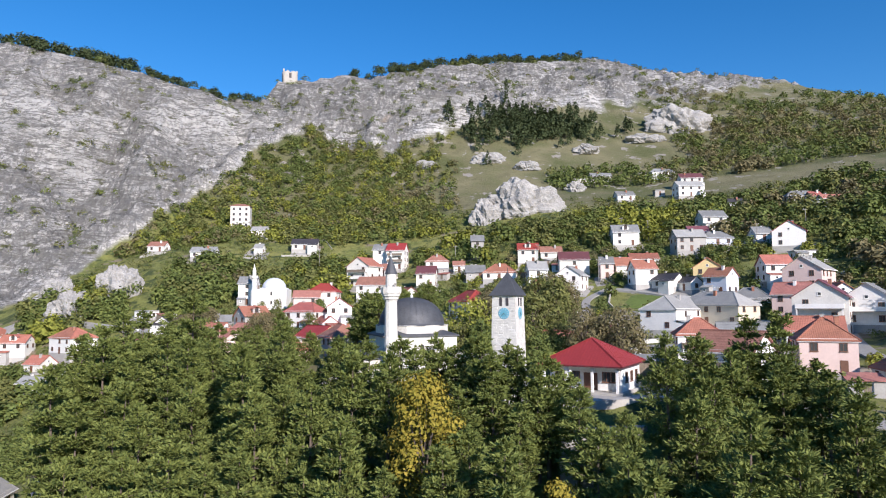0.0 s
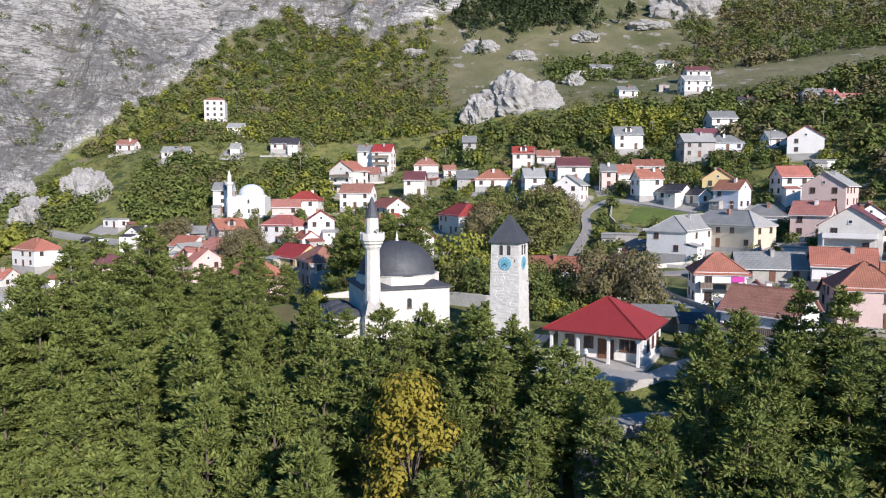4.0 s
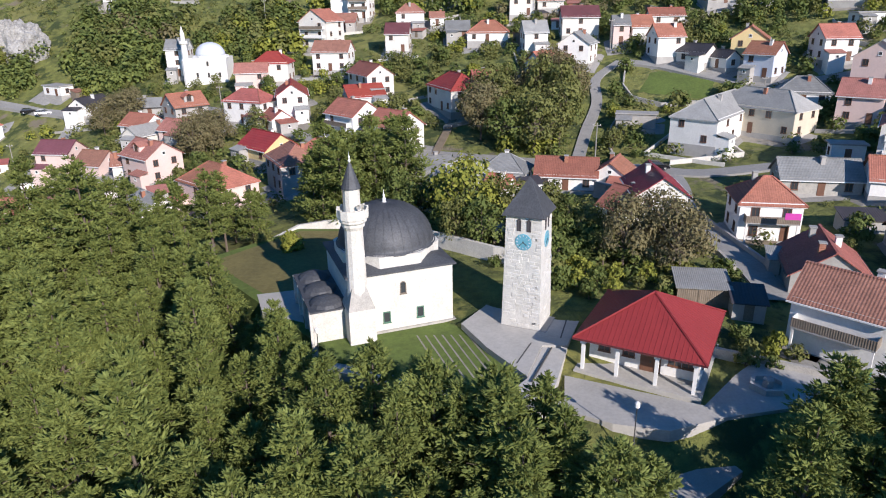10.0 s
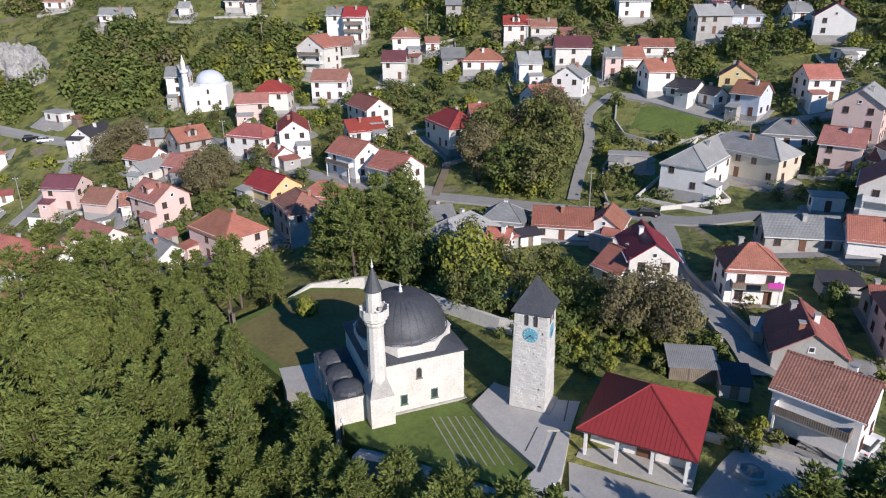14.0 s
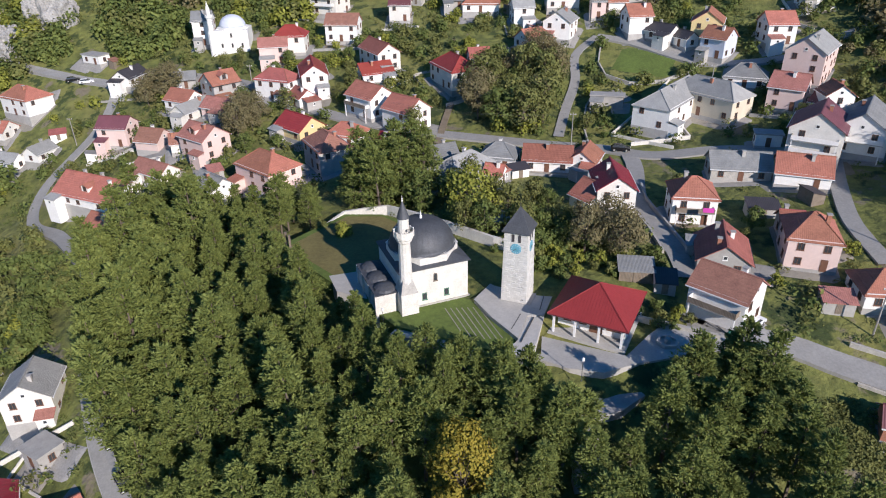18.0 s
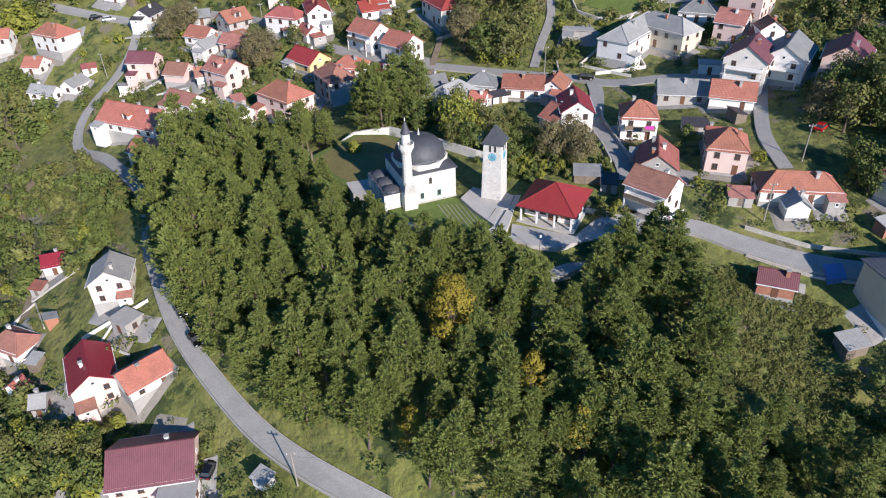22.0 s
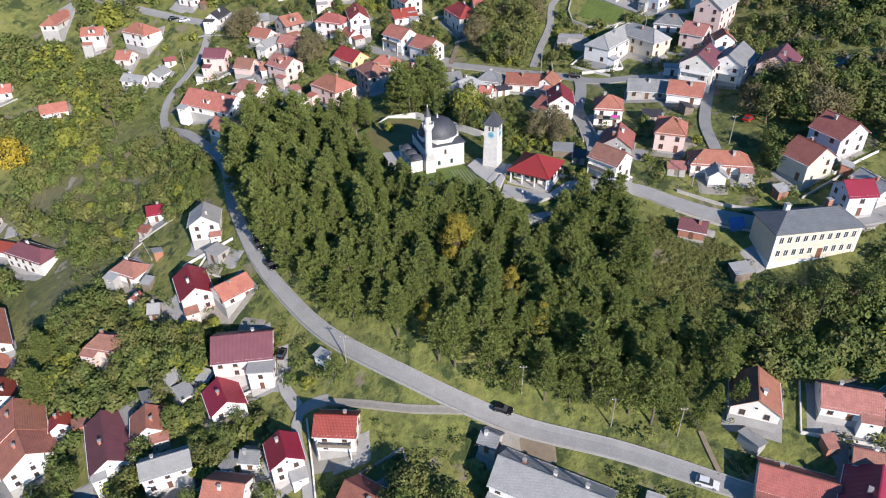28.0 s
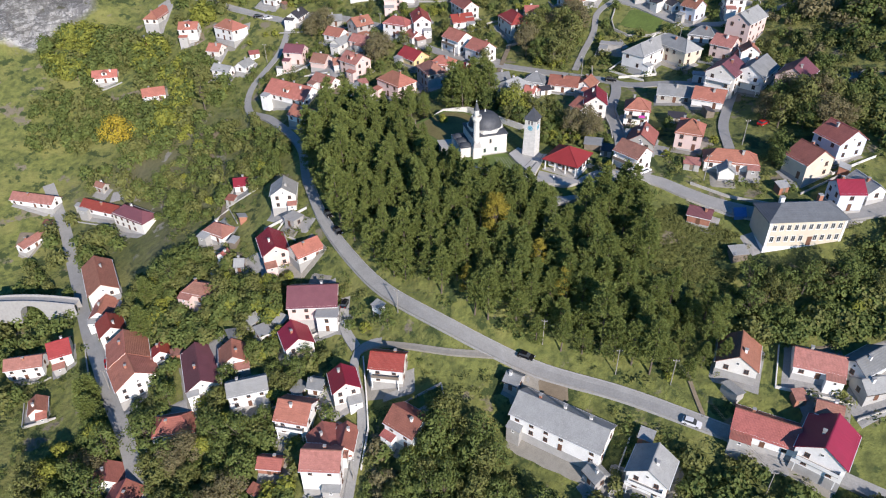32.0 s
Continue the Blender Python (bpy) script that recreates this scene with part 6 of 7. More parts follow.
def make_pine(seed, h, r, base=0.3, whorls=10, mat="pine", lean=0.0):
    """A pine: a straight bole, whorls of boughs that shorten to the top, and a flat fan of needle sprays on each bough."""
    rng = random.Random(seed)
    e = new("pine_tree")
    bm = bmesh.new()
    limb(bm, (0, 0, -1.2), (lean * h * 0.5, 0, h * 0.55), 0.2 + h * 0.006, 0.13, 6)
    limb(bm, (lean * h * 0.5, 0, h * 0.55), (lean * h, 0, h * 0.97), 0.13, 0.03, 6)
    tufts = []
    for k in range(whorls):
        u = (k + rng.uniform(-0.3, 0.3)) / whorls
        z = h * (base + (1 - base) * u)
        rad = r * (1.12 * (1 - max(u, 0)) ** 0.7) * min(1, 0.62 + 2.2 * max(u, 0)) + 0.25
        n = 6 if u < 0.5 else 5 if u < 0.8 else 4
        a0 = rng.uniform(0, 6.28)
        for j in range(n):
            if u < 0.3 and rng.random() < 0.22:
                continue
            a = a0 + 6.28 * j / n + rng.uniform(-0.35, 0.35)
            ln = rad * rng.uniform(0.72, 1.2)
            rise = ln * (rng.uniform(-0.15, 0.45) + 0.35 * u) + rng.gauss(0, 0.25)
            ox, oy = math.cos(a), math.sin(a)
            root, tip = Vector((lean * z, 0, z)), Vector((lean * z + ln * ox, ln * oy, z + rise))
            if u < 0.75:
                limb(bm, root, tip, 0.05, 0.015, 3)
            for q, wide in ((0.42, 0.55), (0.72, 0.8), (1.0, 0.72)):
                p = root.lerp(tip, q)
                for side in ((0,) if q < 0.5 or ln < 1.2 else (-1, 1)):
                    w = 0.34 * ln * q * side * rng.uniform(0.6, 1.2)
                    tufts.append((p.x - oy * w, p.y + ox * w, p.z + 0.15 + rng.gauss(0, 0.22), ox - 0.5 * oy * side, oy + 0.5 * ox * side, wide * (0.6 + 0.18 * ln)))
    for dz in (0.0, 0.5, 0.9):
        tufts.append((lean * h, 0, h * 0.965 + dz - 0.4, 0, 0, 0.42 - 0.2 * dz))
    part("trunk", bm, "bark", e)
    link_mesh("crown", sprays(seed, tufts, 20, 0.95, 0.3, 0.36), mat, e)
    return e


def make_broadleaf(seed, h, r, mat, per=34, lobes=14, bare=False, name="broadleaf_tree", leaf=0.28):
    rng = random.Random(seed)
    e = new(name)
    bm = bmesh.new()
    limb(bm, (0, 0, -1), (0, 0, h * 0.4), 0.12 + h * 0.012, 0.1 + h * 0.006, 6)
    centres = []
    for k in range(lobes):
        a = 2.4 * k + rng.uniform(-0.4, 0.4)
        u = (k + 0.5) / lobes
        rad = r * math.sqrt(max(0.05, 1 - (1.75 * u - 0.75) ** 2)) * rng.uniform(0.45, 0.95)
        p = (rad * math.cos(a), rad * math.sin(a), h * (0.30 + 0.66 * u))
        limb(bm, (0, 0, h * (0.25 + 0.2 * u)), p, 0.06 + 0.004 * h, 0.02, 4)
        centres.append((*p, r * rng.uniform(0.42, 0.62)))
        if bare:
            for _ in range(3):
                q = (p[0] * 1.2 + rng.gauss(0, 0.6), p[1] * 1.2 + rng.gauss(0, 0.6), p[2] + rng.uniform(0.2, 1.4))
                limb(bm, p, q, 0.025, 0.008, 3)
    part("trunk", bm, "bark", e)
    link_mesh("crown", leaf_cloud(seed, centres, int(per * 2.2), 0.85, leaf, 0.4), mat, e)
    return e


PINES = [make_pine(k, h, r, b, n) for k, (h, r, b, n) in enumerate(((15, 2.9, 0.22, 10), (16.5, 2.7, 0.28, 11), (13.5, 3.1, 0.16, 10), (17.5, 2.8, 0.32, 10), (12.2, 2.8, 0.12, 9), (15.5, 2.5, 0.26, 11)))]
YELLOW_PINES = [make_broadleaf(20 + k, 12 + k, 2.4, "ochre", 60, 16, leaf=0.19) for k in range(2)]
LEAFY = [make_broadleaf(30 + k, h, r, mat, 36, 14) for k, (h, r, mat) in enumerate(((7, 3.0, "leaf"), (5.2, 2.4, "leaf"), (8.5, 3.4, "olive"), (6, 2.8, "olive"), (4, 2.0, "lime"), (9.5, 3.6, "leaf")))]
RUSTY = [make_broadleaf(40 + k, 7.0 + k, 3.4, "rust", 62, 18, True, leaf=0.2) for k in range(2)]
BUSHES = [make_broadleaf(50 + k, 2.6, 1.7, mat, 18, 9, False, "bush") for k, mat in enumerate(("leaf", "olive", "leaf", "lime"))]
POPLAR = make_broadleaf(60, 13, 1.7, "olive", 30, 18, False, "poplar_tree")
GOLD = make_broadleaf(61, 8.5, 4.4, "gold", 40, 20)
TALL_GOLD = make_broadleaf(63, 13.0, 3.2, "ochre", 95, 26, leaf=0.19)
LIME = make_broadleaf(62, 8.0, 4.2, "lime", 34, 18)
SPRUCE = make_pine(70, 11, 2.5, 0.06, 12)
STORE = pose(0, -1500, -400)
for o in (*PINES, *YELLOW_PINES, *LEAFY, *RUSTY, *BUSHES, POPLAR, GOLD, TALL_GOLD, LIME, SPRUCE):
    o.matrix_world = STORE
WORDS = {"pine_tree": ("tall dark green pine with a bare lower trunk", "pine tree", "pines on the hill"), "broadleaf_tree": ("leafy broadleaf tree in early autumn colour", "tree", "trees among the houses"), "bush": ("dense low green garden bush", "bush", "bushes"), "poplar_tree": ("slim tall poplar tree with olive leaves", "tree", "")}
TREE_LABELS = {"ochre": "tall slim tree with ochre yellow autumn leaves", "gold": "broadleaf tree with golden yellow autumn leaves", "lime": "broadleaf tree with yellow-green leaves", "rust": "half-bare tree with brown autumn leaves", "olive": "broad tree with olive green leaves", "leaf": "broad tree with dense green leaves"}
USED = set()


def plant(proto, x, y, scale, rng, z=None, dz=0.0):
    """Set a tree on the land; the first of its kind is the model itself."""
    m = Matrix.LocRotScale((x, y, (z_at(x, y) if z is None else z) + dz), Euler((rng.uniform(-0.04, 0.04), rng.uniform(-0.04, 0.04), rng.uniform(0, 6.28))), (scale, scale, scale * rng.uniform(0.9, 1.12)))
    kind = proto.name.split(".")[0]
    if proto.name in USED:
        ob = copy_thing(proto, m)
        ob.matrix_basis = m
    else:
        USED.add(proto.name)
        ob = proto
        ob.matrix_world = m
    label, cat, group = WORDS[kind]
    if kind == "broadleaf_tree":
        for c in proto.children:
            if c.name.startswith("crown"):
                for key in TREE_LABELS:
                    if c.data.materials[0] == M[key]:
                        label = TREE_LABELS[key]
    return tagged(ob, label, cat, group)


def inside(x, y, poly):
    c = False
    for (x0, y0), (x1, y1) in zip(poly, poly[1:] + poly[:1]):
        if (y0 > y) != (y1 > y) and x < (x1 - x0) * (y - y0) / (y1 - y0) + x0:
            c = not c
    return c


ROADS = [MAIN, [(-106, 126), (-85, 122), (-60, 108), (-41, 90), (-26, 80), (-11, 72), (10, 65), (26, 60), (36, 54), (52, 52), (70, 42), (86, 40)], [(27, -9.5), (36, -9.5), (42, -13), (52, -18), (84, -22)], [(31.5, 57), (30.9, 49), (26.6, 30), (27.2, 20), (26.5, 4.5)], [(-196, 54), (-180, 33.5), (-158, 1), (-133, -33.5), (-107, -67), (-99, -80)], [(-8, -54.5), (-31, -49.5), (-45.5, -47.6), (-43.2, -59), (-42.4, -100)], [(68, 42), (59, 18), (58, 6)], [(18, 67), (22, 80), (27, 94), (29.5, 107), (37, 115), (45.5, 109), (55, 99), (63, 92.5), (80, 88)]]


def clear(x, y, margin=1.5, road=4.0):
    if inside(x, y, [(29, -23), (39, -17), (53, -27), (54, -36), (46, -45), (38, -49), (31, -45), (28, -33)]):
        return False
    if ((x - 47) / 13) ** 2 + ((y - 99) / 9.5) ** 2 < 1 or ((x - 64) / 6) ** 2 + ((y - 14) / 11) ** 2 < 1:
        return False
    for hx, hy, hr in HOMES:
        if (hx - x) ** 2 + (hy - y) ** 2 < (hr + margin) ** 2:
            return False
    for line in ROADS:
        for (x0, y0), (x1, y1) in zip(line, line[1:]):
            d = (x1 - x0) ** 2 + (y1 - y0) ** 2
            t = max(0, min(1, ((x - x0) * (x1 - x0) + (y - y0) * (y1 - y0)) / d))
            if (x0 + t * (x1 - x0) - x) ** 2 + (y0 + t * (y1 - y0) - y) ** 2 < road**2:
                return False
    return True


FOREST = [(-70, 15), (-61, -4.5), (-48.5, -20), (-36, -32), (-17, -44), (2, -53), (22, -61.5), (37, -67.5), (45, -61), (46, -53), (40, -49), (32, -46.5), (29.5, -40), (28.5, -31), (29, -23), (26.5, -17.5), (18, -17.5), (15.5, -21), (12.5, -26), (2, -26.5), (0, -20.5), (-5, -17), (-12, -15), (-19, -10.5), (-23.5, -3), (-31, 5.5), (-39, 17), (-46, 28), (-57, 38), (-70, 33), (-74, 26)]


def plant_forest():
    rng = random.Random(11)
    spots = []
    for _ in range(9000):
        x, y = rng.uniform(-75, 47), rng.uniform(-66, 39)
        if not inside(x, y, FOREST) or (x + 9.7) ** 2 + (y + 30.5) ** 2 < 20 or any((x - a) ** 2 + (y - b) ** 2 < 12.0 for a, b in spots):
            continue
        spots.append((x, y))
        if len(spots) >= 330:
            break
    for x, y in spots:
        r = rng.random()
        if x > 12 and r < 0.12:
            plant(LEAFY[rng.choice((2, 3, 5))], x, y, rng.uniform(0.8, 1.2), rng)
        elif r < 0.022 and y < -22:
            plant(YELLOW_PINES[rng.randrange(2)], x, y, rng.uniform(0.7, 1.0), rng)
        else:
            near = min(1.0, max(0.0, (-6 - 0.35 * x - y) / 26)) if x < 14 else min(1.0, max(0.0, (-16 - y) / 30))
            tall = (0.62 if x < 14 else 0.74) + 0.22 * near if x > -28 else 1.1 if x < -52 else 0.92 if y < 12 - 0.9 * (x + 50) else 0.7
            if x > 30 and y < -34:
                tall *= 0.66
            plant(PINES[rng.randrange(6)], x, y, rng.uniform(0.8, 1.16) * tall, rng)
    plant(TALL_GOLD, -9.7, -29.5, 1.08, rng)
    plant(YELLOW_PINES[0], 1.5, -39, 1.0, rng)
    plant(YELLOW_PINES[1], 8, -45, 1.0, rng)
    for x, y, k, sc in ((-4.5, -19.5, 2, 0.84), (-0.5, -22.5, 0, 0.78), (-8.5, -17.5, 4, 0.86), (2.2, -25.5, 2, 0.86), (-3.0, -24.5, 5, 0.78), (4.6, -24.0, 4, 0.8)):
        plant(PINES[k], x, y, sc, rng)
    # undergrowth along the forest's edge
    for _ in range(120):
        x, y = rng.uniform(-68, 41), rng.uniform(-66, 37)
        if inside(x, y, FOREST):
            plant(BUSHES[rng.randrange(4)], x, y, rng.uniform(0.5, 1.0), rng)


def plant_group(protos, x, y, rx, ry, count, lo, hi, seed, gap=2.2, check=True):
    rng = random.Random(seed)
    done = []
    for _ in range(count * 12):
        a, q = rng.uniform(0, 6.28), math.sqrt(rng.random())
        px, py = x + rx * q * math.cos(a), y + ry * q * math.sin(a)
        if (check and not clear(px, py, 0.8, 3.8)) or any((px - b) ** 2 + (py - c) ** 2 < gap * gap for b, c in done):
            continue
        done.append((px, py))
        plant(protos[rng.randrange(len(protos))], px, py, rng.uniform(lo, hi), rng)
        if len(done) >= count:
            break


outbuildings()
build_yard(46.5, 99, -32, 20, 15, "lawn", "round walled meadow of rough green grass")
for a in ((18.4, 4.9, -10, 2.5, 1.7, "grey", "wood"), (21.9, 1.9, -14, 1.5, 1.6, "dark", "grey"), (30.4, 12.3, -15, 1.6, 1.2, "grey", "grey"), (46.3, 24.4, -10, 2.6, 1.6, "dark", "grey"), (-0.4, 21.6, 10, 1.5, 1.3, "pale", "wood"), (51.7, -33.9, 12, 2.0, 1.5, "pale", "wood")):
    build_shed(*a)
    HOMES.append((a[0], a[1], 2.2))
plant_forest()
rng0 = random.Random(5)
plant(LIME, -5, 24, 1.15, rng0)
plant(GOLD, -169, 70, 1.6, rng0)
plant(POPLAR, -133, 80, 1.25, rng0)
plant(POPLAR, -137, 88, 1.0, rng0)
plant_group(PINES[2:3] + PINES[4:5], -20.5, 40, 8, 7.5, 16, 0.9, 1.1, 1, 3.0)
plant_group(PINES[2:] + LEAFY[:1], -42, 33, 8, 7, 10, 0.55, 0.75, 2, 3.2)
plant_group(LEAFY[:3], -8, 32, 8, 6, 8, 0.8, 1.0, 3, 2.6)
plant_group(RUSTY[:1] + LEAFY[:4] + LEAFY[:4], 10, 86, 11, 17, 26, 1.0, 1.5, 4, 3.4)
plant_group(RUSTY, 18, 99, 6, 7, 5, 1.0, 1.4, 5, 3.4)
plant_group(LEAFY[:4] + RUSTY[:1], 86, 21, 15, 9, 24, 1.1, 1.5, 72, 3.2)
plant_group(LEAFY[:2], 70, -1, 2, 6, 5, 0.8, 1.1, 73, 2.4)
plant_group(RUSTY + LEAFY[3:4], 16, 13, 4.5, 3.5, 5, 0.8, 1.05, 6, 2.8)
plant_group(LEAFY[:4], -3, 22, 6, 4, 7, 0.7, 1.0, 68, 2.8)
plant_group(BUSHES, 14, 8, 12, 5, 26, 0.5, 0.9, 69, 1.5)
plant_group(BUSHES, 3, 13, 6, 3, 12, 0.5, 0.9, 70, 1.4)
plant_group(PINES, 21, -22.5, 5, 4, 6, 0.72, 0.85, 71, 3.0, False)
plant_group(LEAFY[:4] + BUSHES[:2], 8, 15.5, 8, 4.5, 14, 0.55, 0.9, 66, 2.2)
plant_group(BUSHES, 19, -5.5, 4, 2.5, 8, 0.5, 0.8, 67, 1.4, False)
plant_group(RUSTY, -60, 84, 6, 6, 6, 0.9, 1.2, 7, 3.0)
plant_group(RUSTY, -88, 112, 6, 6, 5, 0.9, 1.3, 8, 3.0)
plant_group(LEAFY + BUSHES[:2] + RUSTY[:1], 63, -47, 17, 6, 34, 0.7, 1.1, 11, 2.4)
plant_group(LEAFY + RUSTY[:1], -112, -72, 22, 16, 26, 1.0, 1.5, 13, 3.6)
plant_group(LEAFY + RUSTY[:1], -84, -74, 14, 14, 22, 1.0, 1.4, 14, 3.6)
plant_group(LEAFY, -20, -80, 12, 12, 18, 0.9, 1.3, 15, 3.2)
plant_group(LEAFY + BUSHES, -10, -84, 20, 12, 24, 0.8, 1.2, 16, 2.6)
plant_group(LEAFY, -24, -72, 5, 7, 9, 1.1, 1.5, 17, 2.6)
plant_group(LEAFY + BUSHES, -78, -22, 16, 14, 20, 0.7, 1.2, 18, 2.4)
plant_group(LEAFY + BUSHES + [SPRUCE], -110, -20, 20, 22, 24, 0.7, 1.2, 19, 2.6)
plant_group(LEAFY + BUSHES, -118, 40, 26, 24, 18, 0.7, 1.3, 20, 2.6)
plant_group(LEAFY + BUSHES, -92, 30, 8, 14, 8, 0.6, 1.0, 22, 2.2)
plant_group(LEAFY[:5] + BUSHES, 30, 45, 70, 45, 28, 0.5, 0.9, 31, 2.4)
plant_group(LEAFY[:5] + BUSHES, -70, 90, 50, 40, 22, 0.5, 0.95, 32, 2.4)
plant_group([SPRUCE], -126, -48, 3, 5, 4, 0.9, 1.1, 35, 2.4)
plant_group(LEAFY + BUSHES, -40, -50, 8, 8, 8, 0.5, 0.8, 36, 2.2)

plant_group(LEAFY, -80, -50, 22, 14, 22, 0.6, 1.1, 41, 3.0)
plant_group(LEAFY[:4], -98, -96, 22, 14, 14, 0.8, 1.2, 42, 3.2)



# ---- far woods and scrub, past counting ----
def far_plants(name, label, count, size, mats, where, seed, tall=1.0, leaves=26):
    """Clumps of leaf plates scattered where the given test allows."""
    rng = random.Random(seed)
    gen = np.random.RandomState(seed)
    spots = []
    for _ in range(count * 30):
        p = where(rng)
        if p is not None:
            patch = float(fractal(np.array(p[0] / 30.0), np.array(p[1] / 30.0), seed + 7)) * 2.0 - 0.45 + rng.gauss(0, 0.2)
            spots.append((*p, int(min(max(patch, 0), 0.999) * len(mats))))
        if len(spots) >= count:
            break
    spots = np.array(spots)
    z = relief(spots[:, 0], spots[:, 1])
    leaves = int(leaves * 2.3)
    for mat in sorted(set(mats)):
        pick = np.isin(spots[:, 3], [k for k, q in enumerate(mats) if q == mat])
        k = np.repeat(np.column_stack([spots[pick, 0], spots[pick, 1], z[pick], spots[pick, 2] * size]), leaves, axis=0)
        d = gen.normal(size=(len(k), 3))
        d /= np.linalg.norm(d, axis=1)[:, None]
        d[:, 2] = np.where(d[:, 2] < -0.45, -d[:, 2], d[:, 2])
        e = d * gen.uniform(0.55, 1.0, (len(k), 1)) + 0.16 * gen.normal(size=d.shape)
        if tall > 1.5:
            e[:, :2] *= 0.8 - 0.55 * e[:, 2:]
        c = k[:, :3] + (e * (0.85, 0.85, 0.75 * tall) + (0, 0, 0.5 * tall)) * k[:, 3:]
        n = d + gen.normal(size=d.shape) * 0.35 + (0, 0, 0.3)
        me = plates(name, c, n, k[:, 3] * gen.uniform(0.12, 0.23, len(k)), 0.65, gen)
        tagged(link_mesh(name, me, mat), label, "vegetation", kind="stuff")


def slope_t(x, y):
    cy, _ = crest(x)
    fy = foot_of_slope(x)
    return float((y - fy) / (cy - fy))


def on_scrub(rng):
    x, y = rng.uniform(-165, 0), rng.uniform(205, 345)
    t = slope_t(x, y)
    if t > 0.62 or float(rock_weight(np.array(x), np.array(y))) > 0.5 or not clear(x, y, 1, 2):
        return None
    if x > -45 and rng.random() < (x + 45) / 40:
        return None
    return x, y, rng.uniform(0.7, 1.3)


def on_right(rng):
    x, y = rng.uniform(40, 420), rng.uniform(235, 520)
    t = slope_t(x, y)
    if t < 0.02 or t > 0.6 or (x < 130 and t > 0.14) or rng.random() < (t - 0.2) * 2.2 or fractal(np.array(x / 50.0), np.array(y / 50.0), 77) < 0.40 - 0.0009 * (x - 100):
        return None
    return x, y, rng.uniform(0.7, 1.5)


def on_rock(rng):
    x, y = rng.uniform(-330, 330), rng.uniform(170, 640)
    t = slope_t(x, y)
    if t < 0.1 or t > 0.99 or float(rock_weight(np.array(x), np.array(y))) < 0.5 or fractal(np.array(x / 30.0), np.array(y / 22.0), 91) < 0.46:
        return None
    return x, y, rng.uniform(0.5, 1.3)


def on_crest(rng):
    x = rng.choice((rng.uniform(-420, -210), rng.uniform(-420, -230), rng.uniform(-220, -155), rng.uniform(-100, 112), rng.uniform(-100, 112), rng.uniform(-20, 112), rng.uniform(110, 330)))
    cy, _ = crest(x)
    return x, float(cy) + rng.uniform(-4, 8), rng.uniform(0.7, 1.2) * (0.5 if x > 112 else 0.7 if -220 < x < -155 else 1.0)


def on_pinewood(rng):
    x = rng.gauss(40, 26)
    y = 340 + 0.25 * (x + 20) + rng.gauss(0, 14)
    return (x, y, rng.uniform(0.7, 1.2)) if slope_t(x, y) < 0.8 else None


def far_group(x, y, rx, ry, count, size, mats, seed):
    """A thicket too far off to count, of clumps in an ellipse."""
    def where(rng):
        a, q = rng.uniform(0, 6.28), math.sqrt(rng.random())
        px, py = x + rx * q * math.cos(a), y + ry * q * math.sin(a)
        return (px, py, rng.uniform(0.7, 1.3)) if clear(px, py, 0.5, 3.0) else None
    far_plants("thicket", "dense thicket of trees and bushes between the houses", count, size, mats, where, seed, 1.25, 70)


far_group(-150, 86, 24, 26, 135, 3.3, ["leaf", "olive", "leaf", "lime"], 121)
far_group(-196, 84, 20, 18, 90, 3.0, ["leaf", "olive", "leaf", "pine"], 123)
far_group(-200, 118, 22, 16, 110, 3.6, ["leaf", "olive", "leaf", "lime"], 131)
far_group(-172, 116, 9, 9, 24, 3.6, ["olive", "leaf", "lime"], 132)
far_group(-150, 106, 8, 6, 16, 2.6, ["olive", "leaf", "lime"], 134)
far_group(-104, 147, 14, 13, 80, 3.4, ["pine", "leaf", "olive"], 135)
far_group(-140, 142, 12, 8, 36, 2.8, ["pine", "leaf", "olive"], 136)
far_group(-150, 150, 22, 20, 75, 3.6, ["leaf", "olive", "leaf", "lime"], 124)
far_group(-106, 168, 18, 16, 60, 3.4, ["leaf", "olive", "leaf", "rust"], 125)
far_group(-60, 165, 22, 22, 75, 3.2, ["leaf", "olive", "leaf", "lime"], 126)
far_group(8, 178, 36, 16, 82, 3.3, ["leaf", "olive", "leaf", "lime"], 127)
far_group(62, 178, 34, 24, 105, 3.4, ["leaf", "olive", "leaf", "lime"], 128)
far_group(110, 170, 34, 36, 120, 3.6, ["leaf", "olive", "leaf", "rust"], 129)
far_group(160, 160, 34, 60, 135, 4.1, ["leaf", "olive", "leaf", "rust"], 130)
far_group(120, 90, 24, 40, 90, 3.6, ["leaf", "olive", "leaf", "rust"], 133)
far_group(112, 14, 16, 24, 90, 2.7, ["leaf", "olive", "leaf", "rust"], 142)
far_group(-118, 40, 28, 26, 80, 2.7, ["leaf", "olive", "leaf"], 143)
far_group(-92, 32, 9, 16, 40, 2.4, ["leaf", "olive", "leaf"], 144)
far_group(-70, 110, 52, 45, 150, 1.7, ["leaf", "olive", "leaf", "lime"], 145)
far_group(35, 110, 80, 45, 230, 1.8, ["leaf", "olive", "leaf", "lime"], 146)
far_group(-110, -20, 22, 24, 110, 2.8, ["leaf", "olive", "leaf"], 147)
far_group(-85, -55, 44, 32, 150, 2.5, ["leaf", "olive", "leaf", "lime"], 151)
far_group(56, -55, 13, 3.5, 34, 2.2, ["leaf", "olive", "leaf"], 137)
far_group(82, -58, 14, 10, 50, 2.4, ["leaf", "leaf", "olive"], 138)
far_group(40, -92, 34, 9, 70, 2.6, ["leaf", "olive", "leaf"], 139)
far_group(80, -52, 16, 11, 50, 2.8, ["leaf", "olive", "leaf"], 154)
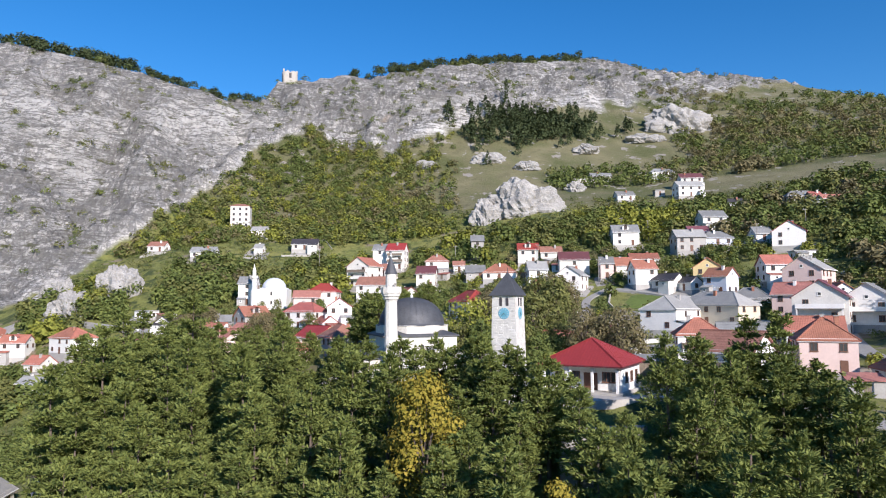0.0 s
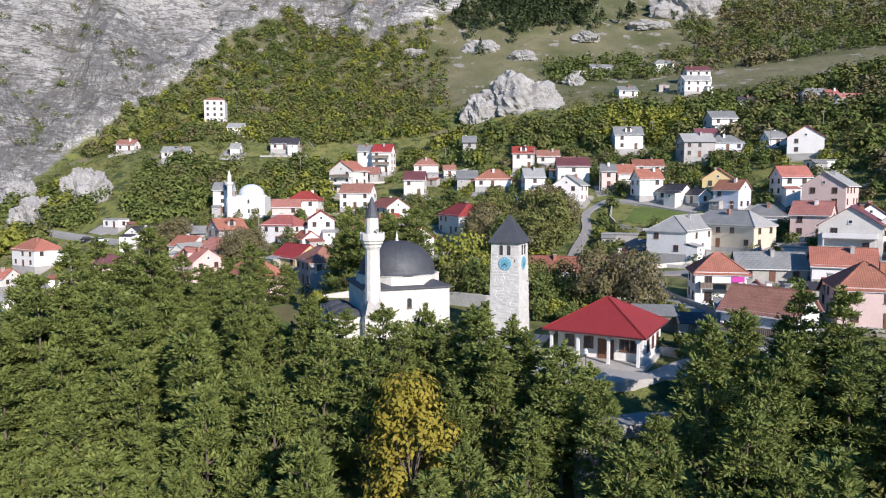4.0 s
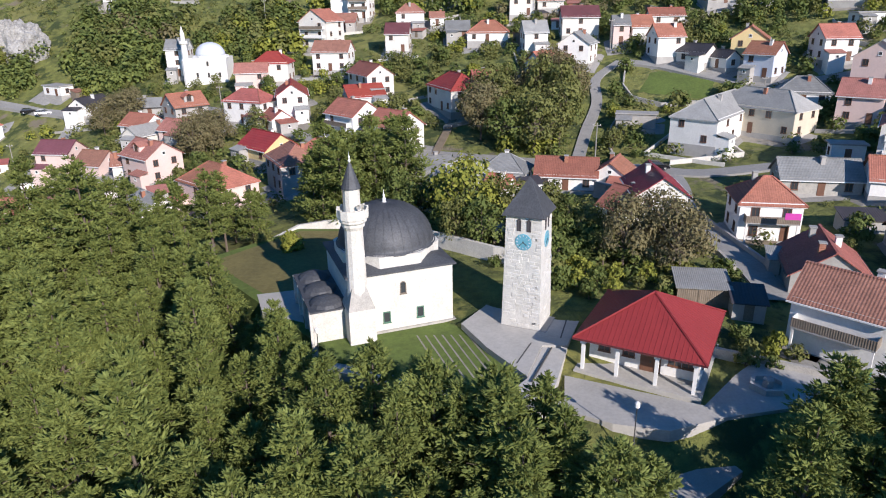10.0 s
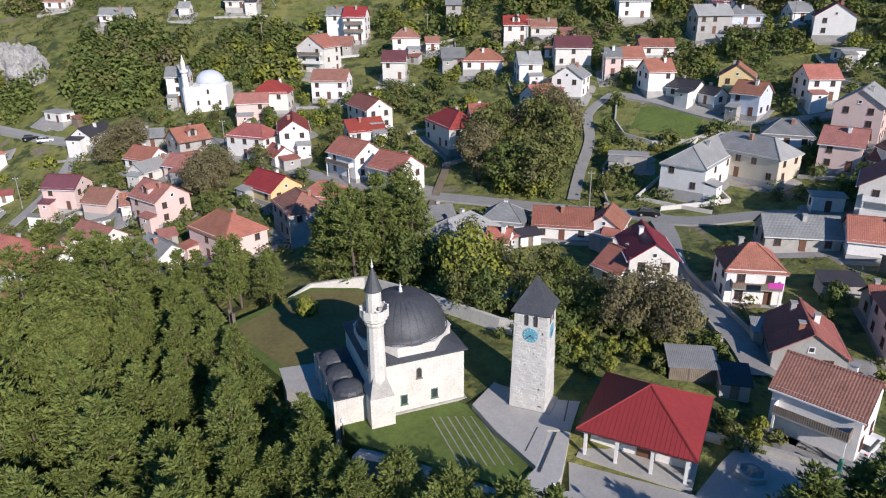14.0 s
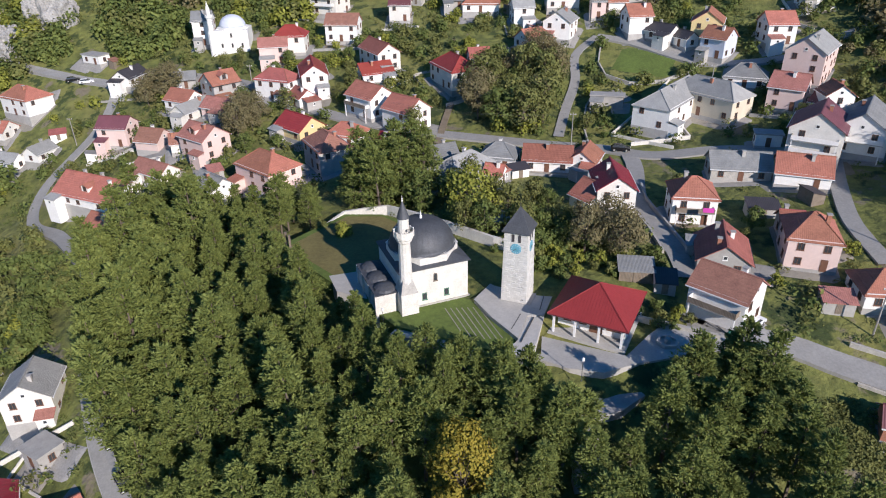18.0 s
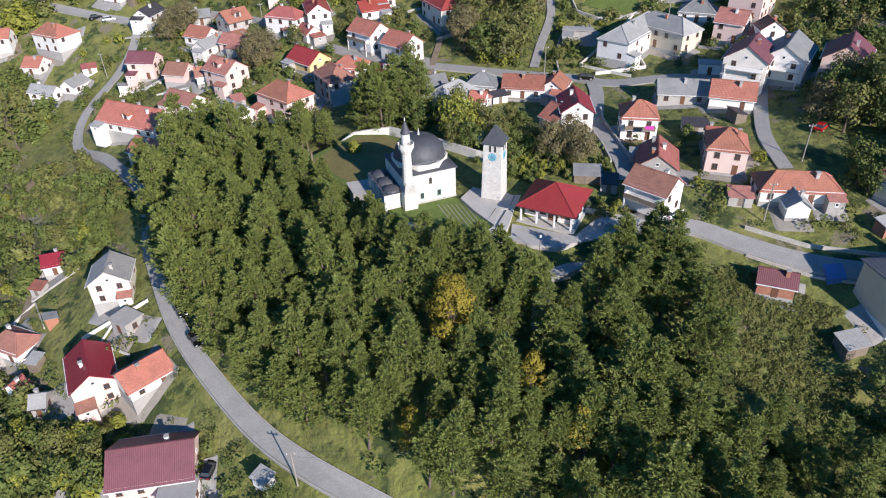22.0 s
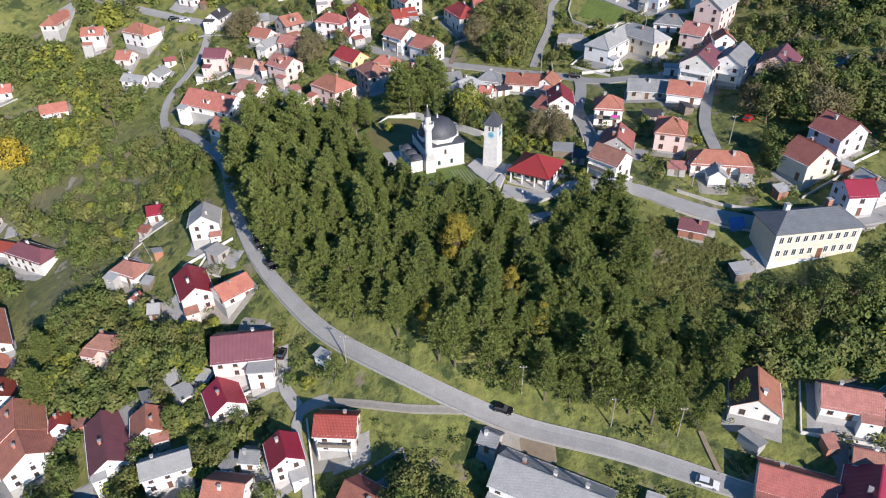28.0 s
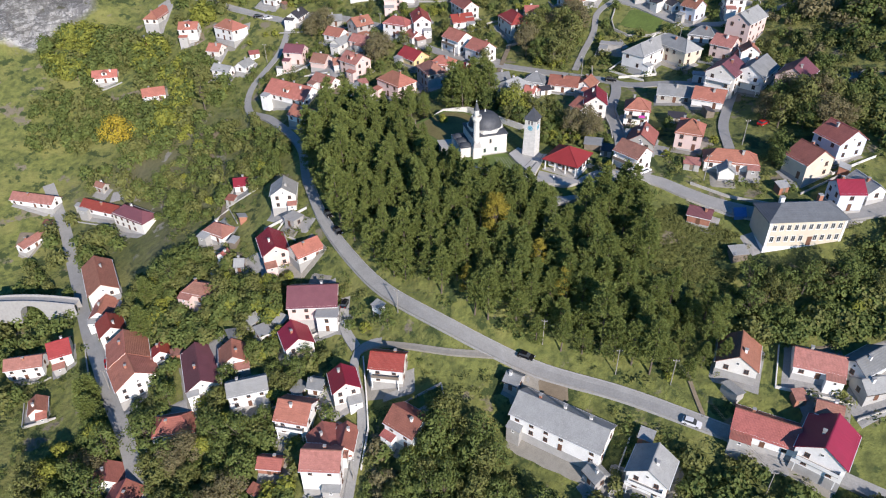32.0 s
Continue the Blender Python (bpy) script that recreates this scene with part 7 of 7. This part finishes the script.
far_group(-95, -35, 26, 16, 60, 2.6, ["leaf", "olive", "leaf", "lime"], 161)
far_group(-60, -85, 30, 26, 130, 2.2, ["leaf", "olive", "leaf", "rust"], 155)
far_group(10, -95, 60, 16, 110, 2.2, ["leaf", "olive", "leaf"], 156)
far_group(96, 60, 34, 30, 110, 2.0, ["leaf", "olive", "leaf", "rust"], 157)
far_group(92, 58, 28, 16, 50, 2.0, ["leaf", "olive", "leaf", "rust"], 159)
far_group(-112, -85, 34, 24, 90, 1.9, ["leaf", "olive", "leaf"], 152)
far_group(104, -48, 28, 24, 110, 2.2, ["leaf", "olive", "leaf", "rust"], 153)
far_group(-165, 10, 22, 60, 120, 3.2, ["leaf", "olive", "leaf"], 148)
far_group(60, 140, 60, 24, 110, 2.3, ["leaf", "olive", "leaf", "rust"], 149)


TERRACE = [(-38, 19), (-27, 6), (-18, -8), (-3, -14.5), (2, -19), (27, -15), (34, -10), (27, -6.5), (17, -6), (16.5, -1), (12, 2), (3, 6), (2, 11.5), (-9, 20.5), (-21, 31), (-28, 31)]


SLOPE = [(29, -23), (39, -17), (53, -27), (54, -36), (46, -45), (38, -49), (31, -45), (28, -33)]


def on_brambles(rng):
    x, y = rng.uniform(28, 54), rng.uniform(-49, -17)
    return (x, y, rng.uniform(0.5, 1.4)) if inside(x, y, SLOPE) and fractal(np.array(x / 6.0), np.array(y / 6.0), 15) > 0.36 else None


def in_gardens(rng):
    """Hedges, vines and beds between the houses, thicker in some gardens than in others."""
    x, y = rng.uniform(-170, 150), rng.uniform(-118, 235)
    if fractal(np.array(x / 17.0), np.array(y / 17.0), 55) < 0.43 or inside(x, y, FOREST) or inside(x, y, TERRACE) or inside(x, y, SLOPE):
        return None
    if ((x - 48) / 14) ** 2 + ((y - 99) / 11) ** 2 < 1 or ((x - 64) / 7) ** 2 + ((y - 14) / 12) ** 2 < 1 or not clear(x, y, -0.6, 3.1):
        return None
    return x, y, rng.uniform(0.4, 1.0) + (0.9 if rng.random() < 0.18 else 0)


far_plants("brambles", "low green brambles matting the open slope", 1700, 0.8, ["olive", "olive", "leaf"], on_brambles, 62, 0.45, 14)
far_plants("garden_greenery", "low hedges, vines and shrubs in the gardens", 8000, 1.25, ["leaf", "olive", "leaf", "olive"], in_gardens, 61, 0.95, 15)
far_plants("scrub", "dense green and yellow scrub on the hillside", 1500, 3.0, ["rust", "leaf", "olive", "lime", "olive", "leaf"], on_scrub, 1, 1.1, 34)
far_plants("scrub", "scattered olive scrub below the summit", 2100, 3.4, ["leaf", "leaf", "olive", "rust"], on_right, 2, 1.0, 24)
far_plants("scrub", "dark bushes growing on the rock", 700, 2.8, ["leaf", "olive", "pine"], on_rock, 3, 0.9, 20)
far_plants("far_pines", "dark pines along the mountain crest", 420, 4.3, ["dark_pine"], on_crest, 4, 1.4, 60)
far_plants("far_pines", "stand of dark pines under the cliff", 190, 4.5, ["dark_pine"], on_pinewood, 5, 2.1, 60)


# ---- poles, cars and small things ----
def build_pole(x, y, h=8.0):
    m = thing("utility_pole", pose(x, y, z_at(x, y)), "grey wooden utility pole with a crossarm", "utility pole", "utility poles")
    bm = bmesh.new()
    lathe(bm, [(0.14, -1), (0.09, h)], 7)
    part("post", bm, "pole", m)
    part("crossarm", boxed(-0.7, 0.7, -0.06, 0.06, h - 0.5, h - 0.38), "pole", m)
    for k in (-0.6, 0, 0.6):
        part("insulator", boxed(k - 0.05, k + 0.05, -0.05, 0.05, h - 0.38, h - 0.2), "frame", m)


for x, y in ((-110, 100), (-60, 104), (-14, 69), (20, 62), (48, -8), (62, 8), (20, -61), (3, -53), (-14, -44.5), (32, -64.5), (48, -88), (36, 122), (54, 168), (20, 150), (62, 160), (-10, 166), (-64, 172), (90, 132), (110, 140), (-42, -78), (-35, -40.5), (-124, -44), (57, 79)):
    build_pole(x, y)


def build_wires(a, b, h=7.7):
    """Two sagging cables between a pair of poles."""
    for off in (-0.55, 0.55):
        bm = bmesh.new()
        rings = []
        for k in range(9):
            t = k / 8
            p = Vector((a[0] + (b[0] - a[0]) * t, a[1] + (b[1] - a[1]) * t + off, z_at(*a) * (1 - t) + z_at(*b) * t + h - 3.2 * t * (1 - t)))
            rings.append([bm.verts.new(p + Vector(d) * 0.022) for d in ((0, 1, 0), (0.8, -0.5, 0.3), (-0.8, -0.5, -0.3))])
        for r, q in zip(rings, rings[1:]):
            for k in range(3):
                bm.faces.new((r[k], r[(k + 1) % 3], q[(k + 1) % 3], q[k]))
        tagged(part("overhead_cable", bm, "rust_metal"), "thin dark overhead cable sagging between two poles", "cable", "overhead cables")


for a, b in (((20, -61), (3, -53)), ((3, -53), (-14, -44.5)), ((-14, -44.5), (-35, -40.5)), ((20, -61), (32, -64.5)), ((32, -64.5), (48, -88)), ((-14, 69), (20, 62)), ((48, -8), (62, 8)), ((-60, 104), (-14, 69)), ((20, 150), (36, 122)), ((54, 168), (62, 160))):
    build_wires(a, b)


def build_car(x, y, turn, paint, word, z=None, lean=0.0):
    z = z_at(x, y) + 0.4 if z is None else z
    m = thing("car", pose(x, y, z, 0, lean, turn), f"small parked {word} hatchback car on the road", "car", "parked cars")
    bm = bmesh.new()
    prof = [(-2.05, 0.3), (-2.1, 0.75), (-1.9, 0.92), (1.0, 0.95), (2.0, 0.78), (2.1, 0.5), (2.05, 0.3)]
    a = [bm.verts.new((px, -0.84, pz)) for px, pz in prof]
    b = [bm.verts.new((px, 0.84, pz)) for px, pz in prof]
    bm.faces.new(a[::-1])
    bm.faces.new(b)
    for i in range(len(a)):
        j = (i + 1) % len(a)
        bm.faces.new((a[i], a[j], b[j], b[i])[::-1])
    bmesh.ops.recalc_face_normals(bm, faces=bm.faces)
    part("body", bm, paint, m)
    bm = bmesh.new()
    prof = [(-1.85, 0.9), (-1.5, 1.38), (0.2, 1.42), (1.0, 0.93)]
    a = [bm.verts.new((px, -0.78 + 0.12 * (pz > 1), pz)) for px, pz in prof]
    b = [bm.verts.new((px, 0.78 - 0.12 * (pz > 1), pz)) for px, pz in prof]
    bm.faces.new(a)
    bm.faces.new(b)
    for i in range(4):
        bm.faces.new((a[i], a[(i + 1) % 4], b[(i + 1) % 4], b[i]))
    bmesh.ops.recalc_face_normals(bm, faces=bm.faces)
    part("glasshouse", bm, "glass", m)
    part("roof", boxed(-1.5, 0.22, -0.66, 0.66, 1.38, 1.45), paint, m)
    for wx in (-1.3, 1.3):
        for wy in (-0.8, 0.8):
            bm = bmesh.new()
            lathe(bm, [(0.32, -0.1), (0.32, 0.1)], 12)
            w = part("wheel", bm, "tyre", m)
            w.matrix_local = pose(wx, wy, 0.32, 90, 0, 0)
            bm = bmesh.new()
            lathe(bm, [(0.19, -0.11), (0.19, 0.11)], 10)
            part("rim", bm, "kerb", w)
    for wy in (-0.6, 0.6):
        part("headlight", boxed(1.98, 2.1, wy - 0.18, wy + 0.18, 0.55, 0.7), "frame", m)
        part("taillight", boxed(-2.12, -2.05, wy - 0.15, wy + 0.15, 0.6, 0.78), "car_red", m)


for a in ((-60.9, -5.6, -57, "car_black", "black"), (-56.6, -12.6, -52, "car_black", "black"), (35.4, -73.4, -24, "car_white", "white"), (44.4, -77.6, -24, "car_black", "black"), (-1.0, -55.6, -22, "car_black", "dark blue"), (-51.0, -34, 80, "car_black", "black"), (70.2, 17.6, 40, "car_red", "red"), (31.6, -6.8, 38, "car_white", "white"), (-128.5, -35.5, -58, "car_red", "red"), (-131.5, -25, -62, "car_black", "black"), (-121, 129, 20, "car_black", "black"), (-116, 127, 20, "car_white", "silver"), (-101.5, 53, -50, "car_red", "red"), (-19, 77, -25, "car_black", "black"), (30, 57.5, -15, "car_black", "black"), (78, -22, 5, "car_black", "black"), (62, -21.2, 0, "car_white", "white")):
    build_car(*a)


def build_kiosk():
    x, y = -40.4, -39.6
    m = thing("kiosk", pose(x, y, z_at(x, y), 0, 0, -35), "small pale metal hut on stilts beside the road", "hut")
    part("cabin", boxed(-1.4, 1.4, -1.1, 1.1, 1.5, 3.8), "white", m)
    bm = bmesh.new()
    slab(bm, [(-1.7, -1.4, 3.75), (1.7, -1.4, 3.75), (1.7, 1.4, 4.15), (-1.7, 1.4, 4.15)], 0.12)
    part("roof", bm, "pale", m)
    for px in (-1.2, 1.2):
        for py in (-0.9, 0.9):
            part("leg", boxed(px - 0.1, px + 0.1, py - 0.1, py + 0.1, -1.5, 1.5), "pole", m)
    set_window(SMALL_WINDOW, m, 0, -1.1, 2.4)


build_kiosk()
cloth = part("cloth", boxed(-0.9, 0.9, -0.03, 0.03, 0, 0.8), "awning")
cloth.matrix_world = pose(34.2, 18.55, 3.45, 0, 0, -11)
tagged(cloth, "magenta cloth hung over a balcony railing", "cloth")
bm = bmesh.new()
slab(bm, [(53.2, -22.4, z_at(53.2, -22.4) + 0.9), (56.4, -22.2, z_at(56.4, -22.2) + 0.9), (56.6, -19.6, z_at(56.6, -19.6) + 1.3), (53.4, -19.6, z_at(53.4, -19.6) + 1.3)], 1.4)
tagged(part("tarpaulin", bm, "tarp"), "blue tarpaulin drawn over a stack beside the school", "tarpaulin")


def build_bridge():
    """The old stone bridge over the river, with one arch."""
    m = thing("stone_bridge", pose(-168, -10, -60.5, 0, 0, 2), "old pale stone bridge with a round arch", "bridge")
    bm = bmesh.new()
    n = 24
    top = [(-16 + 32 * k / n, 4.2 + 1.2 * math.cos((k / n - 0.5) * math.pi)) for k in range(n + 1)]
    for k in range(n):
        (x0, z0), (x1, z1) = top[k], top[k + 1]
        lo = []
        for x in (x0, x1):
            lo.append(math.sqrt(max(0, 20 - x * x)) - 0.5 if abs(x) < 4.4 else -4)
        v = [bm.verts.new(c) for c in ((x0, -1.8, lo[0]), (x1, -1.8, lo[1]), (x1, -1.8, z1), (x0, -1.8, z0), (x0, 1.8, lo[0]), (x1, 1.8, lo[1]), (x1, 1.8, z1), (x0, 1.8, z0))]
        for f in ((0, 1, 2, 3), (5, 4, 7, 6), (3, 2, 6, 7), (4, 5, 1, 0)):
            bm.faces.new([v[j] for j in f])
    bmesh.ops.remove_doubles(bm, verts=bm.verts, dist=0.01)
    part("arch", bm, "kerb", m)
    for y in (-1.85, 1.6):
        bm = bmesh.new()
        for k in range(n):
            (x0, z0), (x1, z1) = top[k], top[k + 1]
            v = [bm.verts.new(c) for c in ((x0, y, z0), (x1, y, z1), (x1, y, z1 + 0.8), (x0, y, z0 + 0.8), (x0, y + 0.25, z0), (x1, y + 0.25, z1), (x1, y + 0.25, z1 + 0.8), (x0, y + 0.25, z0 + 0.8))]
            for f in ((0, 1, 2, 3), (5, 4, 7, 6), (3, 2, 6, 7)):
                bm.faces.new([v[j] for j in f])
        bmesh.ops.remove_doubles(bm, verts=bm.verts, dist=0.01)
        part("parapet", bm, "kerb", m)


build_bridge()


def build_lamp(x, y, z):
    m = thing("street_lamp", pose(x, y, z), "black metal lamp post by the forecourt", "lamp", "forecourt lamps")
    bm = bmesh.new()
    lathe(bm, [(0.1, 0), (0.05, 0.3), (0.04, 3.0)], 8)
    part("post", bm, "rust_metal", m)
    bm = bmesh.new()
    lathe(bm, [(0.06, 3.0), (0.2, 3.1), (0.2, 3.4), (0.05, 3.55)], 8)
    part("lantern", bm, "frame", m)


for a in ((5.5, -18, -1.1), (22.5, -14.5, -1.1), (-0.5, -15, -1.5), (-19, -6, -1)):
    build_lamp(*a)
